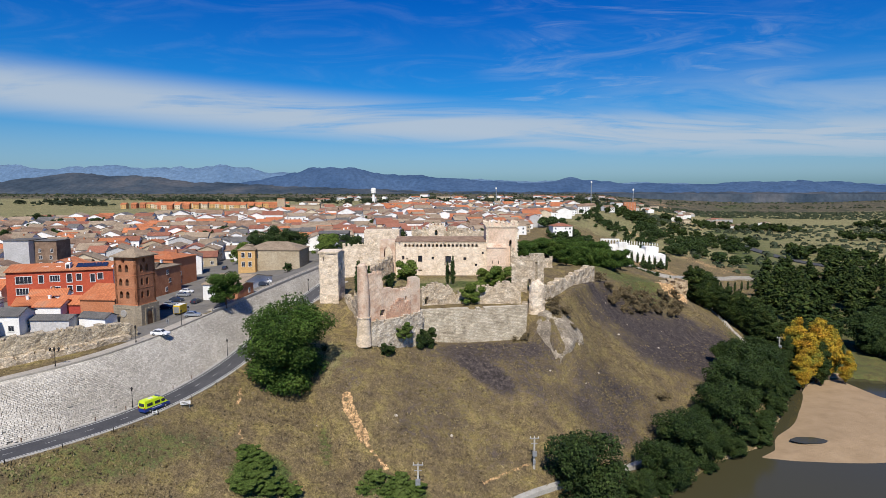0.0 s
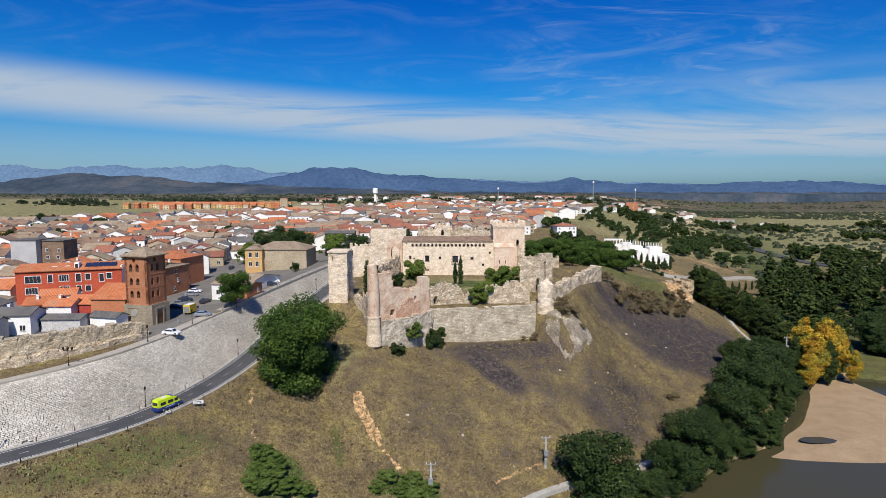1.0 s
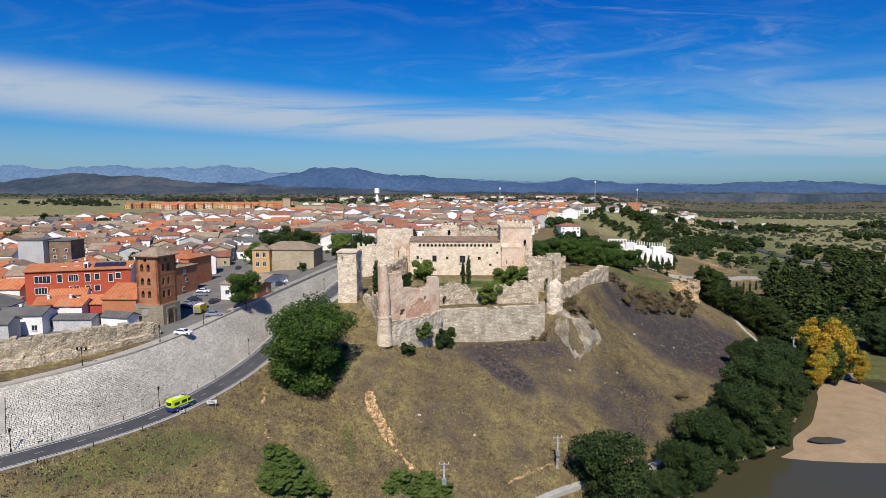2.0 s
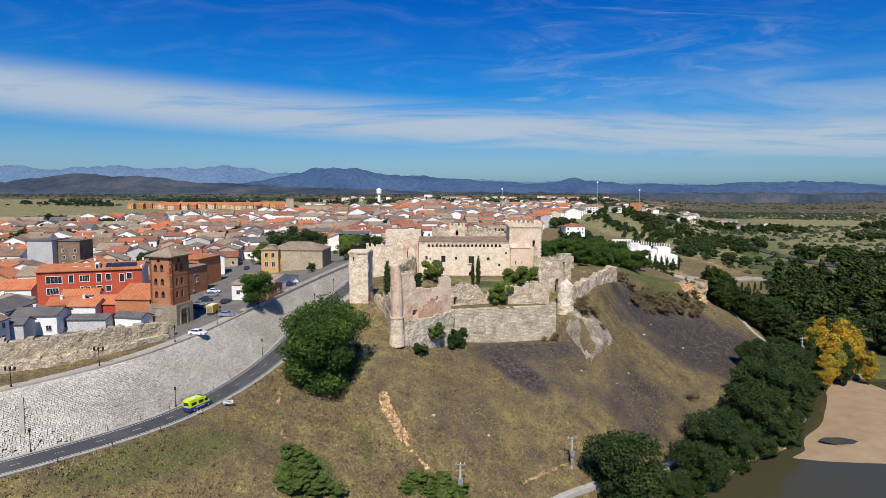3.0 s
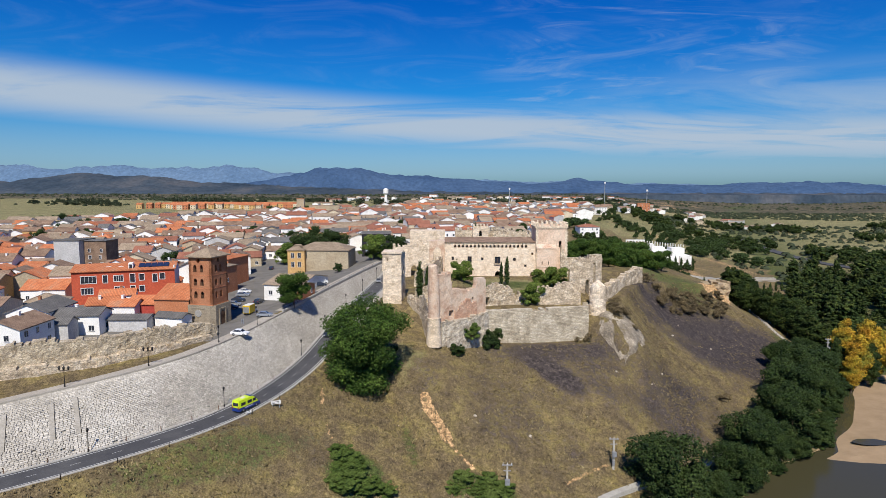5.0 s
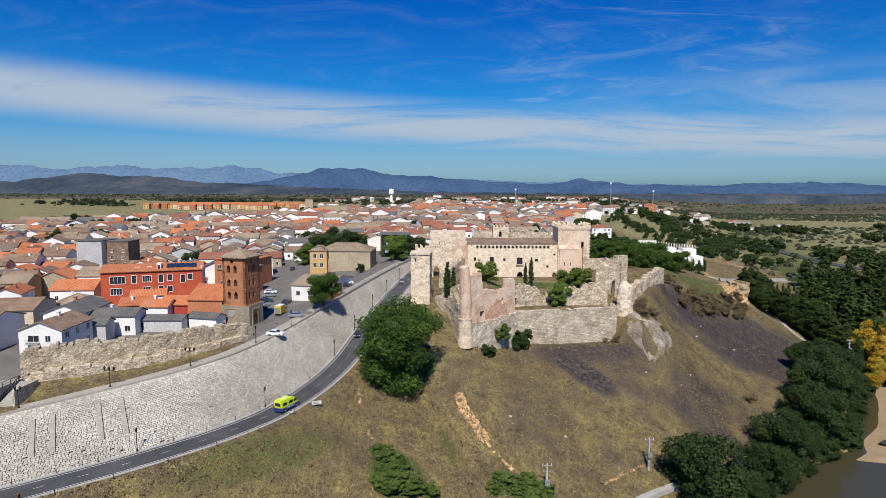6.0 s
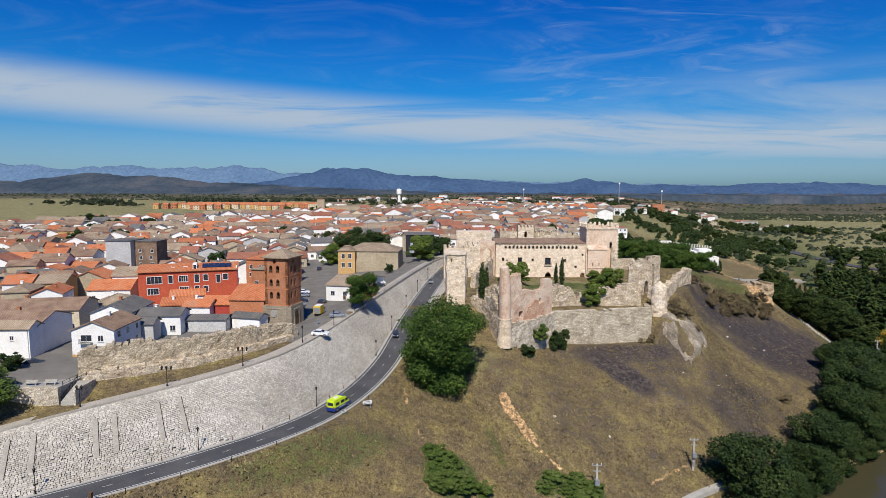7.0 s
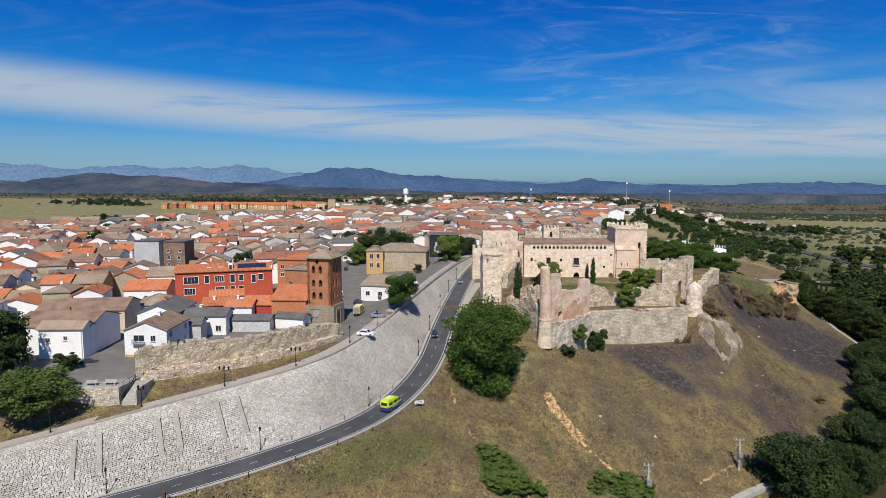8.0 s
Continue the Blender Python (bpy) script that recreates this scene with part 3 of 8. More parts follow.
def ground_material():
    m = bpy.data.materials.new("ground")
    m.use_nodes = True
    nt = m.node_tree
    N, L = nt.nodes.new, nt.links.new
    b = nt.nodes["Principled BSDF"]
    geo = N("ShaderNodeNewGeometry")

    def noise_tex(scale, detail=6, rough=0.65, stretch=(1, 1, 1)):
        mp = N("ShaderNodeMapping")
        mp.inputs["Scale"].default_value = stretch
        L(geo.outputs["Position"], mp.inputs[0])
        n = N("ShaderNodeTexNoise")
        n.inputs["Scale"].default_value, n.inputs["Detail"].default_value, n.inputs["Roughness"].default_value = scale, detail, rough
        L(mp.outputs[0], n.inputs["Vector"])
        return n.outputs[0]

    def ramp(src, stops):
        r = N("ShaderNodeValToRGB")
        e = r.color_ramp.elements
        while len(e) < len(stops):
            e.new(0.5)
        for el, (p, c) in zip(e, stops):
            el.position, el.color = p, (*c, 1)
        L(src, r.inputs[0])
        return r.outputs[0]

    def mixed(fac, a, c, blend="MIX"):
        n = N("ShaderNodeMix")
        n.data_type, n.blend_type = "RGBA", blend
        L(fac, n.inputs[0]) if not isinstance(fac, float) else setattr(n.inputs[0], "default_value", fac)
        L(a, n.inputs[6])
        L(c, n.inputs[7])
        return n.outputs[2]

    def mask(name, src, lo, hi, ragged=0.9):
        """An attribute, its edge broken by noise."""
        at = N("ShaderNodeAttribute")
        at.attribute_name = name
        ad = N("ShaderNodeMath")
        ad.operation = "MULTIPLY_ADD"
        L(src, ad.inputs[0])
        ad.inputs[1].default_value = ragged
        sb = N("ShaderNodeMath")
        sb.inputs[1].default_value = -0.5 * ragged
        L(at.outputs["Fac"], sb.inputs[0])
        L(sb.outputs[0], ad.inputs[2])
        r = N("ShaderNodeMapRange")
        r.interpolation_type = "SMOOTHSTEP"
        r.inputs[1].default_value, r.inputs[2].default_value = lo, hi
        L(ad.outputs[0], r.inputs[0])
        return r.outputs[0]

    n_big, n_mid, n_fine, n_grain = noise_tex(0.045), noise_tex(0.22), noise_tex(0.9, 8, 0.75), noise_tex(3.2, 6, 0.8)
    dry = ramp(n_mid, [(0.28, (0.070, 0.053, 0.032)), (0.42, (0.122, 0.092, 0.050)), (0.52, (0.148, 0.112, 0.053)), (0.62, (0.18, 0.142, 0.056)), (0.76, (0.24, 0.172, 0.072))])
    burnt = ramp(n_fine, [(0.3, (0.026, 0.022, 0.022)), (0.5, (0.050, 0.041, 0.038)), (0.64, (0.082, 0.064, 0.052)), (0.78, (0.15, 0.11, 0.07))])
    green = ramp(n_fine, [(0.3, (0.035, 0.055, 0.015)), (0.7, (0.085, 0.10, 0.03))])
    sandc = ramp(n_mid, [(0.3, (0.29, 0.205, 0.12)), (0.7, (0.37, 0.265, 0.16))])
    earth = ramp(n_fine, [(0.3, (0.33, 0.20, 0.095)), (0.7, (0.46, 0.30, 0.15))])
    field = ramp(n_big, [(0.3, (0.13, 0.125, 0.05)), (0.5, (0.19, 0.175, 0.08)), (0.7, (0.25, 0.20, 0.10))])
    paved = ramp(n_mid, [(0.3, (0.13, 0.122, 0.108)), (0.7, (0.20, 0.187, 0.165))])
    scrub = ramp(noise_tex(0.03, 10, 0.8), [(0.42, (0.025, 0.032, 0.018)), (0.52, (0.10, 0.085, 0.05)), (0.65, (0.17, 0.13, 0.075))])
    c = mixed(mask("field", n_mid, 0.3, 0.6), dry, field)
    c = mixed(mask("scrub", n_mid, 0.3, 0.6), c, scrub)
    c = mixed(mask("burnt", n_fine, 0.2, 0.75, 2.4), c, burnt)
    c = mixed(mask("green", n_fine, 0.3, 0.6), c, green)
    c = mixed(mask("earth", n_fine, 0.35, 0.5), c, earth)
    g = N("ShaderNodeMapRange")
    g.inputs[1].default_value, g.inputs[2].default_value, g.inputs[3].default_value, g.inputs[4].default_value = 0.36, 0.64, 0.42, 1.7
    L(n_grain, g.inputs[0])
    tuft = N("ShaderNodeMapRange")
    tuft.inputs[1].default_value, tuft.inputs[2].default_value, tuft.inputs[3].default_value, tuft.inputs[4].default_value = 0.36, 0.64, 0.62, 1.42
    L(n_fine, tuft.inputs[0])
    both = N("ShaderNodeMath")
    both.operation = "MULTIPLY"
    L(g.outputs[0], both.inputs[0])
    L(tuft.outputs[0], both.inputs[1])
    hs = N("ShaderNodeHueSaturation")
    L(c, hs.inputs["Color"])
    L(both.outputs[0], hs.inputs["Value"])
    c = mixed(mask("sand", n_fine, 0.35, 0.5), hs.outputs[0], sandc)
    c = mixed(mask("paved", n_fine, 0.42, 0.48), c, paved)
    L(c, b.inputs["Base Color"])
    b.inputs["Roughness"].default_value = 0.95
    b.inputs["Specular IOR Level"].default_value = 0.15
    bp = N("ShaderNodeBump")
    bp.inputs["Strength"].default_value, bp.inputs["Distance"].default_value = 0.7, 0.5
    L(n_fine, bp.inputs["Height"])
    L(bp.outputs[0], b.inputs["Normal"])
    return m


M["ground"] = ground_material()


def soft_disc(x, y, cx, cy, rx, ry, turn=0.0):
    c, s = math.cos(radians(turn)), math.sin(radians(turn))
    u, v = (x - cx) * c + (y - cy) * s, -(x - cx) * s + (y - cy) * c
    return np.clip(1.5 - np.sqrt((u / rx) ** 2 + (v / ry) ** 2), 0, 1)


def value_noise(x, y, size, seed):
    """Smooth random field in 0..1 with features about one size wide, two octaves."""
    table = np.random.RandomState(seed).rand(128, 128)
    total = 0.0
    for k, amp in ((1.0, 0.65), (2.3, 0.35)):
        u, v = x / size * k + 31.7, y / size * k + 17.3
        i, j = np.floor(u).astype(int), np.floor(v).astype(int)
        f, g = smooth(u - i), smooth(v - j)
        i0, i1, j0, j1 = i % 128, (i + 1) % 128, j % 128, (j + 1) % 128
        total = total + amp * ((table[i0, j0] * (1 - f) + table[i1, j0] * f) * (1 - g) + (table[i0, j1] * (1 - f) + table[i1, j1] * f) * g)
    return total


def make_ground():
    gx = graded(-4800, 4800, -110, 135, 0.8, 1.09)
    gy = graded(-600, 4900, 72, 275, 0.8, 1.06)
    X, Y = np.meshgrid(gx, gy)
    Z = land(X, Y)
    nx, ny = len(gx), len(gy)
    co = np.stack([X, Y, Z], -1).reshape(-1, 3)
    i = (np.arange(ny - 1)[:, None] * nx + np.arange(nx - 1)[None, :]).ravel()
    quads = np.stack([i, i + 1, i + nx + 1, i + nx], -1)
    me = bpy.data.meshes.new("ground")
    me.vertices.add(len(co))
    me.vertices.foreach_set("co", co.ravel())
    me.loops.add(len(quads) * 4)
    me.loops.foreach_set("vertex_index", quads.ravel())
    me.polygons.add(len(quads))
    me.polygons.foreach_set("loop_start", np.arange(len(quads)) * 4)
    me.update()
    me.polygons.foreach_set("use_smooth", [True] * len(quads))
    df, sf, _ = nearest(X, Y, WALL_FOOT)
    du, su, _ = nearest(X, Y, HILL_TOP)
    dl, sl, _ = nearest(X, Y, RIVER_BANK)
    dt, st, _ = nearest(X, Y, WALL_TOP)
    hill = (su < 0) & (sl > 0)
    blot = 0.9 * (value_noise(X, Y, 9, 3) - 0.5) + 0.5 * (value_noise(X, Y, 3.2, 4) - 0.5)
    run = 0.8 * (X + 0.55 * Y), 0.25 * (Y - 0.7 * X)
    streaks = 1.5 * (value_noise(run[0], run[1] * 4.5, 16, 5) - 0.5) + 0.6 * (value_noise(run[0], run[1] * 4, 5, 6) - 0.5)
    scorch = np.maximum.reduce([
        1.1 * soft_disc(X, Y, 11.5, 158.5, 10, 3.6, -36), 0.72 * soft_disc(X, Y, 14, 167, 20, 6, 10), 0.50 * soft_disc(X, Y, 28, 158, 14, 9, -30),
        0.98 * soft_disc(X, Y, 94, 226, 42, 28, 18), 0.95 * soft_disc(X, Y, 66, 222, 20, 6, -28), 0.80 * soft_disc(X, Y, 96, 238, 26, 8, 20),
        0.62 * soft_disc(X, Y, 52, 164, 26, 14, 25), 0.36 * soft_disc(X, Y, -4, 142, 22, 14, -20), 0.36 * soft_disc(X, Y, -55, 108, 14, 7, 35)])
    tracks = [[(-23.2, 137.4, 0), (-22.0, 134.2, 0), (-19.6, 130.4, 0), (-17.9, 127.4, 0)], [(-17.0, 126.2, 0), (-14.4, 123.6, 0), (-12.2, 121.6, 0)],
              [(8.3, 125.2, 0), (14, 129.4, 0), (20.2, 133.6, 0)], [(-46.6, 132.5, 0), (-46.2, 128, 0)], [(-43.5, 121.5, 0), (-41.8, 118, 0)]]
    bare = np.zeros(X.shape)
    for line, half, full in zip(tracks, (0.95, 0.5, 0.28, 0.4, 0.35), (1.0, 0.66, 0.62, 0.6, 0.55)):
        wide = half * (0.7 + 0.8 * value_noise(X, Y, 2.2, 8))
        bare = np.maximum(bare, full * np.clip(1.6 - nearest(X, Y, line)[0] / wide, 0, 1))
    masks = {
        "sand": np.where((inside_dist(X, Y, SAND) > 0), 1.0, 0.0),
        "earth": np.maximum.reduce([bare, soft_disc(X, Y, 104, 266, 7, 4), 0.85 * soft_disc(X, Y, 168, 400, 26, 9, 32), np.where((Y > 430) & (X > 120) & (sl > 0) & (su < 0), 0.55 * value_noise(X, Y, 26, 14), 0), 0.42 * np.clip(value_noise(X, Y, 6, 12) * 2 - 0.7, 0, 1) * soft_disc(X, Y, 44, 186, 12, 18, -20)]),
        "burnt": np.where(hill | (du < 6), scorch + np.where(scorch > 0.05, blot * 0.55 + streaks * 0.55 * smooth((X - 20) / 25), 0), 0),
        "green": np.maximum.reduce([0.60 * soft_disc(X, Y, 10, 206, 30, 9) + 0.5 * (value_noise(X, Y, 5, 21) - 0.5) * soft_disc(X, Y, 4, 205, 26, 18), 0.50 * soft_disc(X, Y, 80, 262, 26, 22), 0.9 * soft_disc(X, Y, 134, 246, 8, 16, 10), np.where(sl < 0, 0.55 * np.clip(1 - dl / 250, 0, 1), 0), 0.45 * soft_disc(X, Y, -60, 103, 26, 5, 42), 0.95 * soft_disc(X, Y, -36, 111.5, 5, 6, -35), 0.95 * soft_disc(X, Y, -10, 117.5, 7, 3, -5), 0.5 * soft_disc(X, Y, -26, 125, 2, 8, 15), 0.42 * soft_disc(X, Y, -38, 162, 9, 9)]),
        "field": 0.62 * soft_disc(X, Y, 4, 205, 26, 18) + np.clip((Y - 480) / 200, 0, 1) + np.where(sl < 0, np.clip((dl - 150) / 200, 0, 1), 0) + 0.42 * soft_disc(X, Y, -34, 150, 9, 20, 20) + 0.4 * (value_noise(X, Y, 14, 15) - 0.5),
        "scrub": np.clip((Y - 1500) / 600, 0, 1) + np.where(sl < 0, np.clip((dl - 600) / 300, 0, 1), 0) + np.where((Y > 480) & (X > 180) & (sl > 0), 0.30, 0),
        "paved": np.where((st > 0) & (sf > 0) & (Y > 104) & (Y < 470 - 0.25 * np.abs(X + 60)) & (dt > 2), 1.0, 0.0) * np.where((X > -330), 1, 0),
    }
    strip = (st > 0) & (X < -72) & (X > -112) & (dt < 11) & (Y < 134) & (dt > 3.0)
    masks["paved"] = np.where(strip, 0.0, masks["paved"])
    for name, v in masks.items():
        a = me.attributes.new(name, "FLOAT", "POINT")
        a.data.foreach_set("value", np.clip(v, 0, 1).astype(np.float32).ravel())
    ob = attach("ground", me, "ground")
    tagged(ob, "dry grassy hillside and plain under town and castle", "ground", kind="structure")


make_ground()


def water_material():
    m = bpy.data.materials.new("river_water")
    m.use_nodes = True
    b = m.node_tree.nodes["Principled BSDF"]
    b.inputs["Base Color"].default_value = (0.055, 0.05, 0.025, 1)
    b.inputs["Roughness"].default_value = 0.12
    b.inputs["Specular IOR Level"].default_value = 0.22
    n = m.node_tree.nodes.new("ShaderNodeTexNoise")
    n.inputs["Scale"].default_value = 0.8
    bp = m.node_tree.nodes.new("ShaderNodeBump")
    bp.inputs["Strength"].default_value, bp.inputs["Distance"].default_value = 0.1, 0.05
    m.node_tree.links.new(n.outputs[0], bp.inputs["Height"])
    m.node_tree.links.new(bp.outputs[0], b.inputs["Normal"])
    return m


M["water"] = water_material()
tagged(raw("water", [(-400, -200, WATER), (420, -200, WATER), (420, 300, WATER), (-400, 300, WATER)], [(0, 1, 2, 3)], "water"), "murky olive-brown river water beside a sandbank", "water", kind="structure")


# ---- lines in plan: resampling and offsets ----
def resample(line, step):
    pts = [Vector(p) for p in line]
    # round the corners of the line (Chaikin)
    for _ in range(3):
        q = [pts[0]]
        for a, b in zip(pts, pts[1:]):
            q += [a.lerp(b, 0.25), a.lerp(b, 0.75)]
        pts = q + [pts[-1]]
    out, carry = [pts[0].copy()], 0.0
    for a, b in zip(pts, pts[1:]):
        seg = (b - a).length
        p = step - carry
        while p <= seg:
            out.append(a.lerp(b, p / seg))
            p += step
        carry = (carry + seg) % step
    return out


def side_of(pts, i):
    a, b = pts[max(i - 1, 0)], pts[min(i + 1, len(pts) - 1)]
    d = Vector((b.x - a.x, b.y - a.y, 0)).normalized()
    return Vector((d.y, -d.x, 0))  # to the right of travel


def ribbon(name, pts, a, b, lift, material, thick=0.0, parent=None, label="", lo=0, hi=None):
    """A band beside a line, from offset a to offset b, with an edge of its own."""
    bm = bmesh.new()
    rows = []
    for i in range(lo, hi or len(pts)):
        n = side_of(pts, i)
        p, q = pts[i] + n * a, pts[i] + n * b
        rows.append([bm.verts.new((v.x, v.y, v.z + h)) for v, h in ((p, lift - thick), (p, lift), (q, lift), (q, lift - thick))])
    for r, s in zip(rows, rows[1:]):
        for j in range(3):
            if thick or j == 1:
                bm.faces.new((r[j], r[j + 1], s[j + 1], s[j]))
    if thick:
        bm.faces.new(rows[0])
        bm.faces.new(rows[-1][::-1])
    bmesh.ops.recalc_face_normals(bm, faces=bm.faces)
    return part(name, bm, material, parent, label)


FOOT = resample(WALL_FOOT, 1.5)
TOP = resample(WALL_TOP, 1.5)

road = ribbon("road", FOOT, 0.9, 7.0, 0.05, "asphalt", 0.3)
tagged(road, "grey asphalt road curving up beside the stone revetment", "road", kind="structure")
ribbon("edge_line", FOOT, 1.35, 1.5, 0.056, "road_paint", parent=road, label="worn white edge line")
ribbon("edge_line", FOOT, 6.45, 6.6, 0.056, "road_paint", parent=road, label="worn white edge line")
k = 0
while k < len(FOOT) - 3:
    ribbon("centre_dash", FOOT, 3.95, 4.04, 0.056, "road_paint", parent=road, label="faded white centre dash", lo=k, hi=k + 2)
    k += 4
tagged(ribbon("gutter_kerb", FOOT, 0.25, 0.9, 0.2, "concrete", 0.5), "pale concrete kerb and footway at the wall's foot", "kerb", kind="structure")
tagged(ribbon("verge_kerb", FOOT, 7.0, 7.5, 0.12, "concrete", 0.4), "low concrete edging on the valley side of the road", "kerb", kind="structure")
tagged(ribbon("promenade", TOP, -3.4, -0.5, 0.03, "path_dirt", 0.2), "pale paved promenade along the top of the revetment", "pavement", kind="structure")
tagged(ribbon("coping", TOP, -0.5, 0.12, 0.28, "mortar", 0.6), "rough stone coping along the revetment's top", "coping", kind="structure")


def make_revetment():
    """Battered stone revetment: mortar bed with single stones standing proud."""
    rnd = random.Random(4)
    F, T = resample(WALL_FOOT, 0.5), resample(WALL_TOP, 0.5)
    # pair each foot point with the nearest top point in plan
    rows = []
    j = 0
    for p in F:
        while j < len(T) - 1 and (T[j + 1].xy - p.xy).length <= (T[j].xy - p.xy).length:
            j += 1
        rows.append((p, T[j]))
    rows = [r for r in rows if r[1].z - r[0].z > 0.4]
    # smooth the pairing
    tops = [r[1].copy() for r in rows]
    for _ in range(12):
        tops = [tops[0]] + [(a + b * 2 + c) / 4 for a, b, c in zip(tops, tops[1:], tops[2:])] + [tops[-1]]
    foots = [r[0] for r in rows]
    verts, faces = [], []
    for p, t in zip(foots, tops):
        verts += [p + Vector((0, 0, -0.6)), t]
    for i in range(len(foots) - 1):
        a = 2 * i
        faces.append((a, a + 2, a + 3, a + 1))
    wall = raw("wall_revetment", verts, faces, "mortar")
    tagged(wall, "long battered revetment of pale rough stones in mortar", "wall", kind="structure")
    # stones in wavering courses
    cum = [0.0]
    for a, b in zip(foots, foots[1:]):
        cum.append(cum[-1] + (b - a).length)
    total = cum[-1]

    def face(s, v):
        i = min(max(int(np.searchsorted(cum, s)) - 1, 0), len(foots) - 2)
        k = (s - cum[i]) / (cum[i + 1] - cum[i])
        f, t = foots[i].lerp(foots[i + 1], k), tops[i].lerp(tops[i + 1], k)
        out = side_of(foots, i)
        return f.lerp(t, v), (f, t, out)

    sv, sf, singles = [], [], []
    step_h = 0.38
    heights = [ (t - f).length for f, t in zip(foots, tops)]
    hmax = max(heights)
    for c in range(int(hmax / step_h) + 1):
        s = rnd.random() * 0.6
        while s < total - 1:
            w = rnd.uniform(0.36, 0.82)
            i = min(max(int(np.searchsorted(cum, s + w / 2)) - 1, 0), len(foots) - 2)
            h = heights[i]
            z0, z1 = c * step_h, (c + 1) * step_h
            if z1 < h + 0.45:
                if rnd.random() < 0.985:
                    g = 0.02
                    wob = 0.08 * math.sin(s * 0.5 + c * 0.22)
                    a, (f, t, out) = face(s + g, (z0 + g + wob) / h)
                    b, _ = face(s + w - g, (z0 + g + wob + rnd.uniform(-.03, .03)) / h)
                    c2, _ = face(s + w - g - rnd.uniform(0, .07), min((z1 - g + wob + rnd.uniform(-.03, .03)) / h, 1))
                    d, _ = face(s + g + rnd.uniform(0, .07), min((z1 - g + wob) / h, 1))
                    up = (t - f).normalized()
                    nrm = up.cross(Vector((-out.y, out.x, 0))).normalized()
                    if nrm.dot(out) < 0:
                        nrm = -nrm
                    pr = rnd.uniform(0.012, 0.034)
                    mid = (a + b + c2 + d) / 4
                    q = [a, b, c2, d]
                    vs = [p - nrm * 0.008 for p in q] + [mid + (p - mid) * 0.9 + nrm * pr for p in q]
                    fs = [(0, 1, 5, 4), (1, 2, 6, 5), (2, 3, 7, 6), (3, 0, 4, 7), (4, 5, 6, 7)]
                    if 27 < s < 39 and 3 <= c < 20 and len(singles) < 300:
                        singles.append((vs, fs))
                    else:
                        o = len(sv)
                        sv += vs
                        sf += [tuple(o + k for k in ff) for ff in fs]
            s += w
    # rough drain strips let into the face
    for x in (-106.0, -102.6, -94.6, -91.8, -85.6, -82.6):
        i = min(range(len(foots)), key=lambda q: abs(foots[q].x - x))
        s, h = cum[i], heights[i]
        a, (f, t, out) = face(s, 0.28)
        b, _ = face(s + 0.8, 0.28)
        c2, _ = face(s + 0.8, 0.82)
        d, _ = face(s, 0.82)
        n2 = (t - f).normalized().cross(Vector((-out.y, out.x, 0))).normalized()
        n2 = n2 if n2.dot(out) > 0 else -n2
        raw("drain_strip", [p + n2 * 0.0 for p in (a, b, c2, d)] + [p + n2 * 0.04 for p in (a, b, c2, d)], [(4, 5, 6, 7), (0, 1, 5, 4), (1, 2, 6, 5), (2, 3, 7, 6), (3, 0, 4, 7)], "mortar", wall, "rough mortared drain strip")
        # thin dark strip added for the shadow line at the right edge
        e = [b, b + (b - a).normalized() * 0.09, c2 + (b - a).normalized() * 0.09, c2]
        raw("drain_pipe", [p + n2 * 0.0 for p in e] + [p + n2 * 0.10 for p in e], [(4, 5, 6, 7), (0, 1, 5, 4), (1, 2, 6, 5), (2, 3, 7, 6), (3, 0, 4, 7)], "iron", wall, "dark drain pipe")
    rest = raw("stonework", sv, sf, "revet_stone", wall)
    tagged(rest, kind="stuff")
    return wall, singles


revetment, REVET_SINGLES = make_revetment()


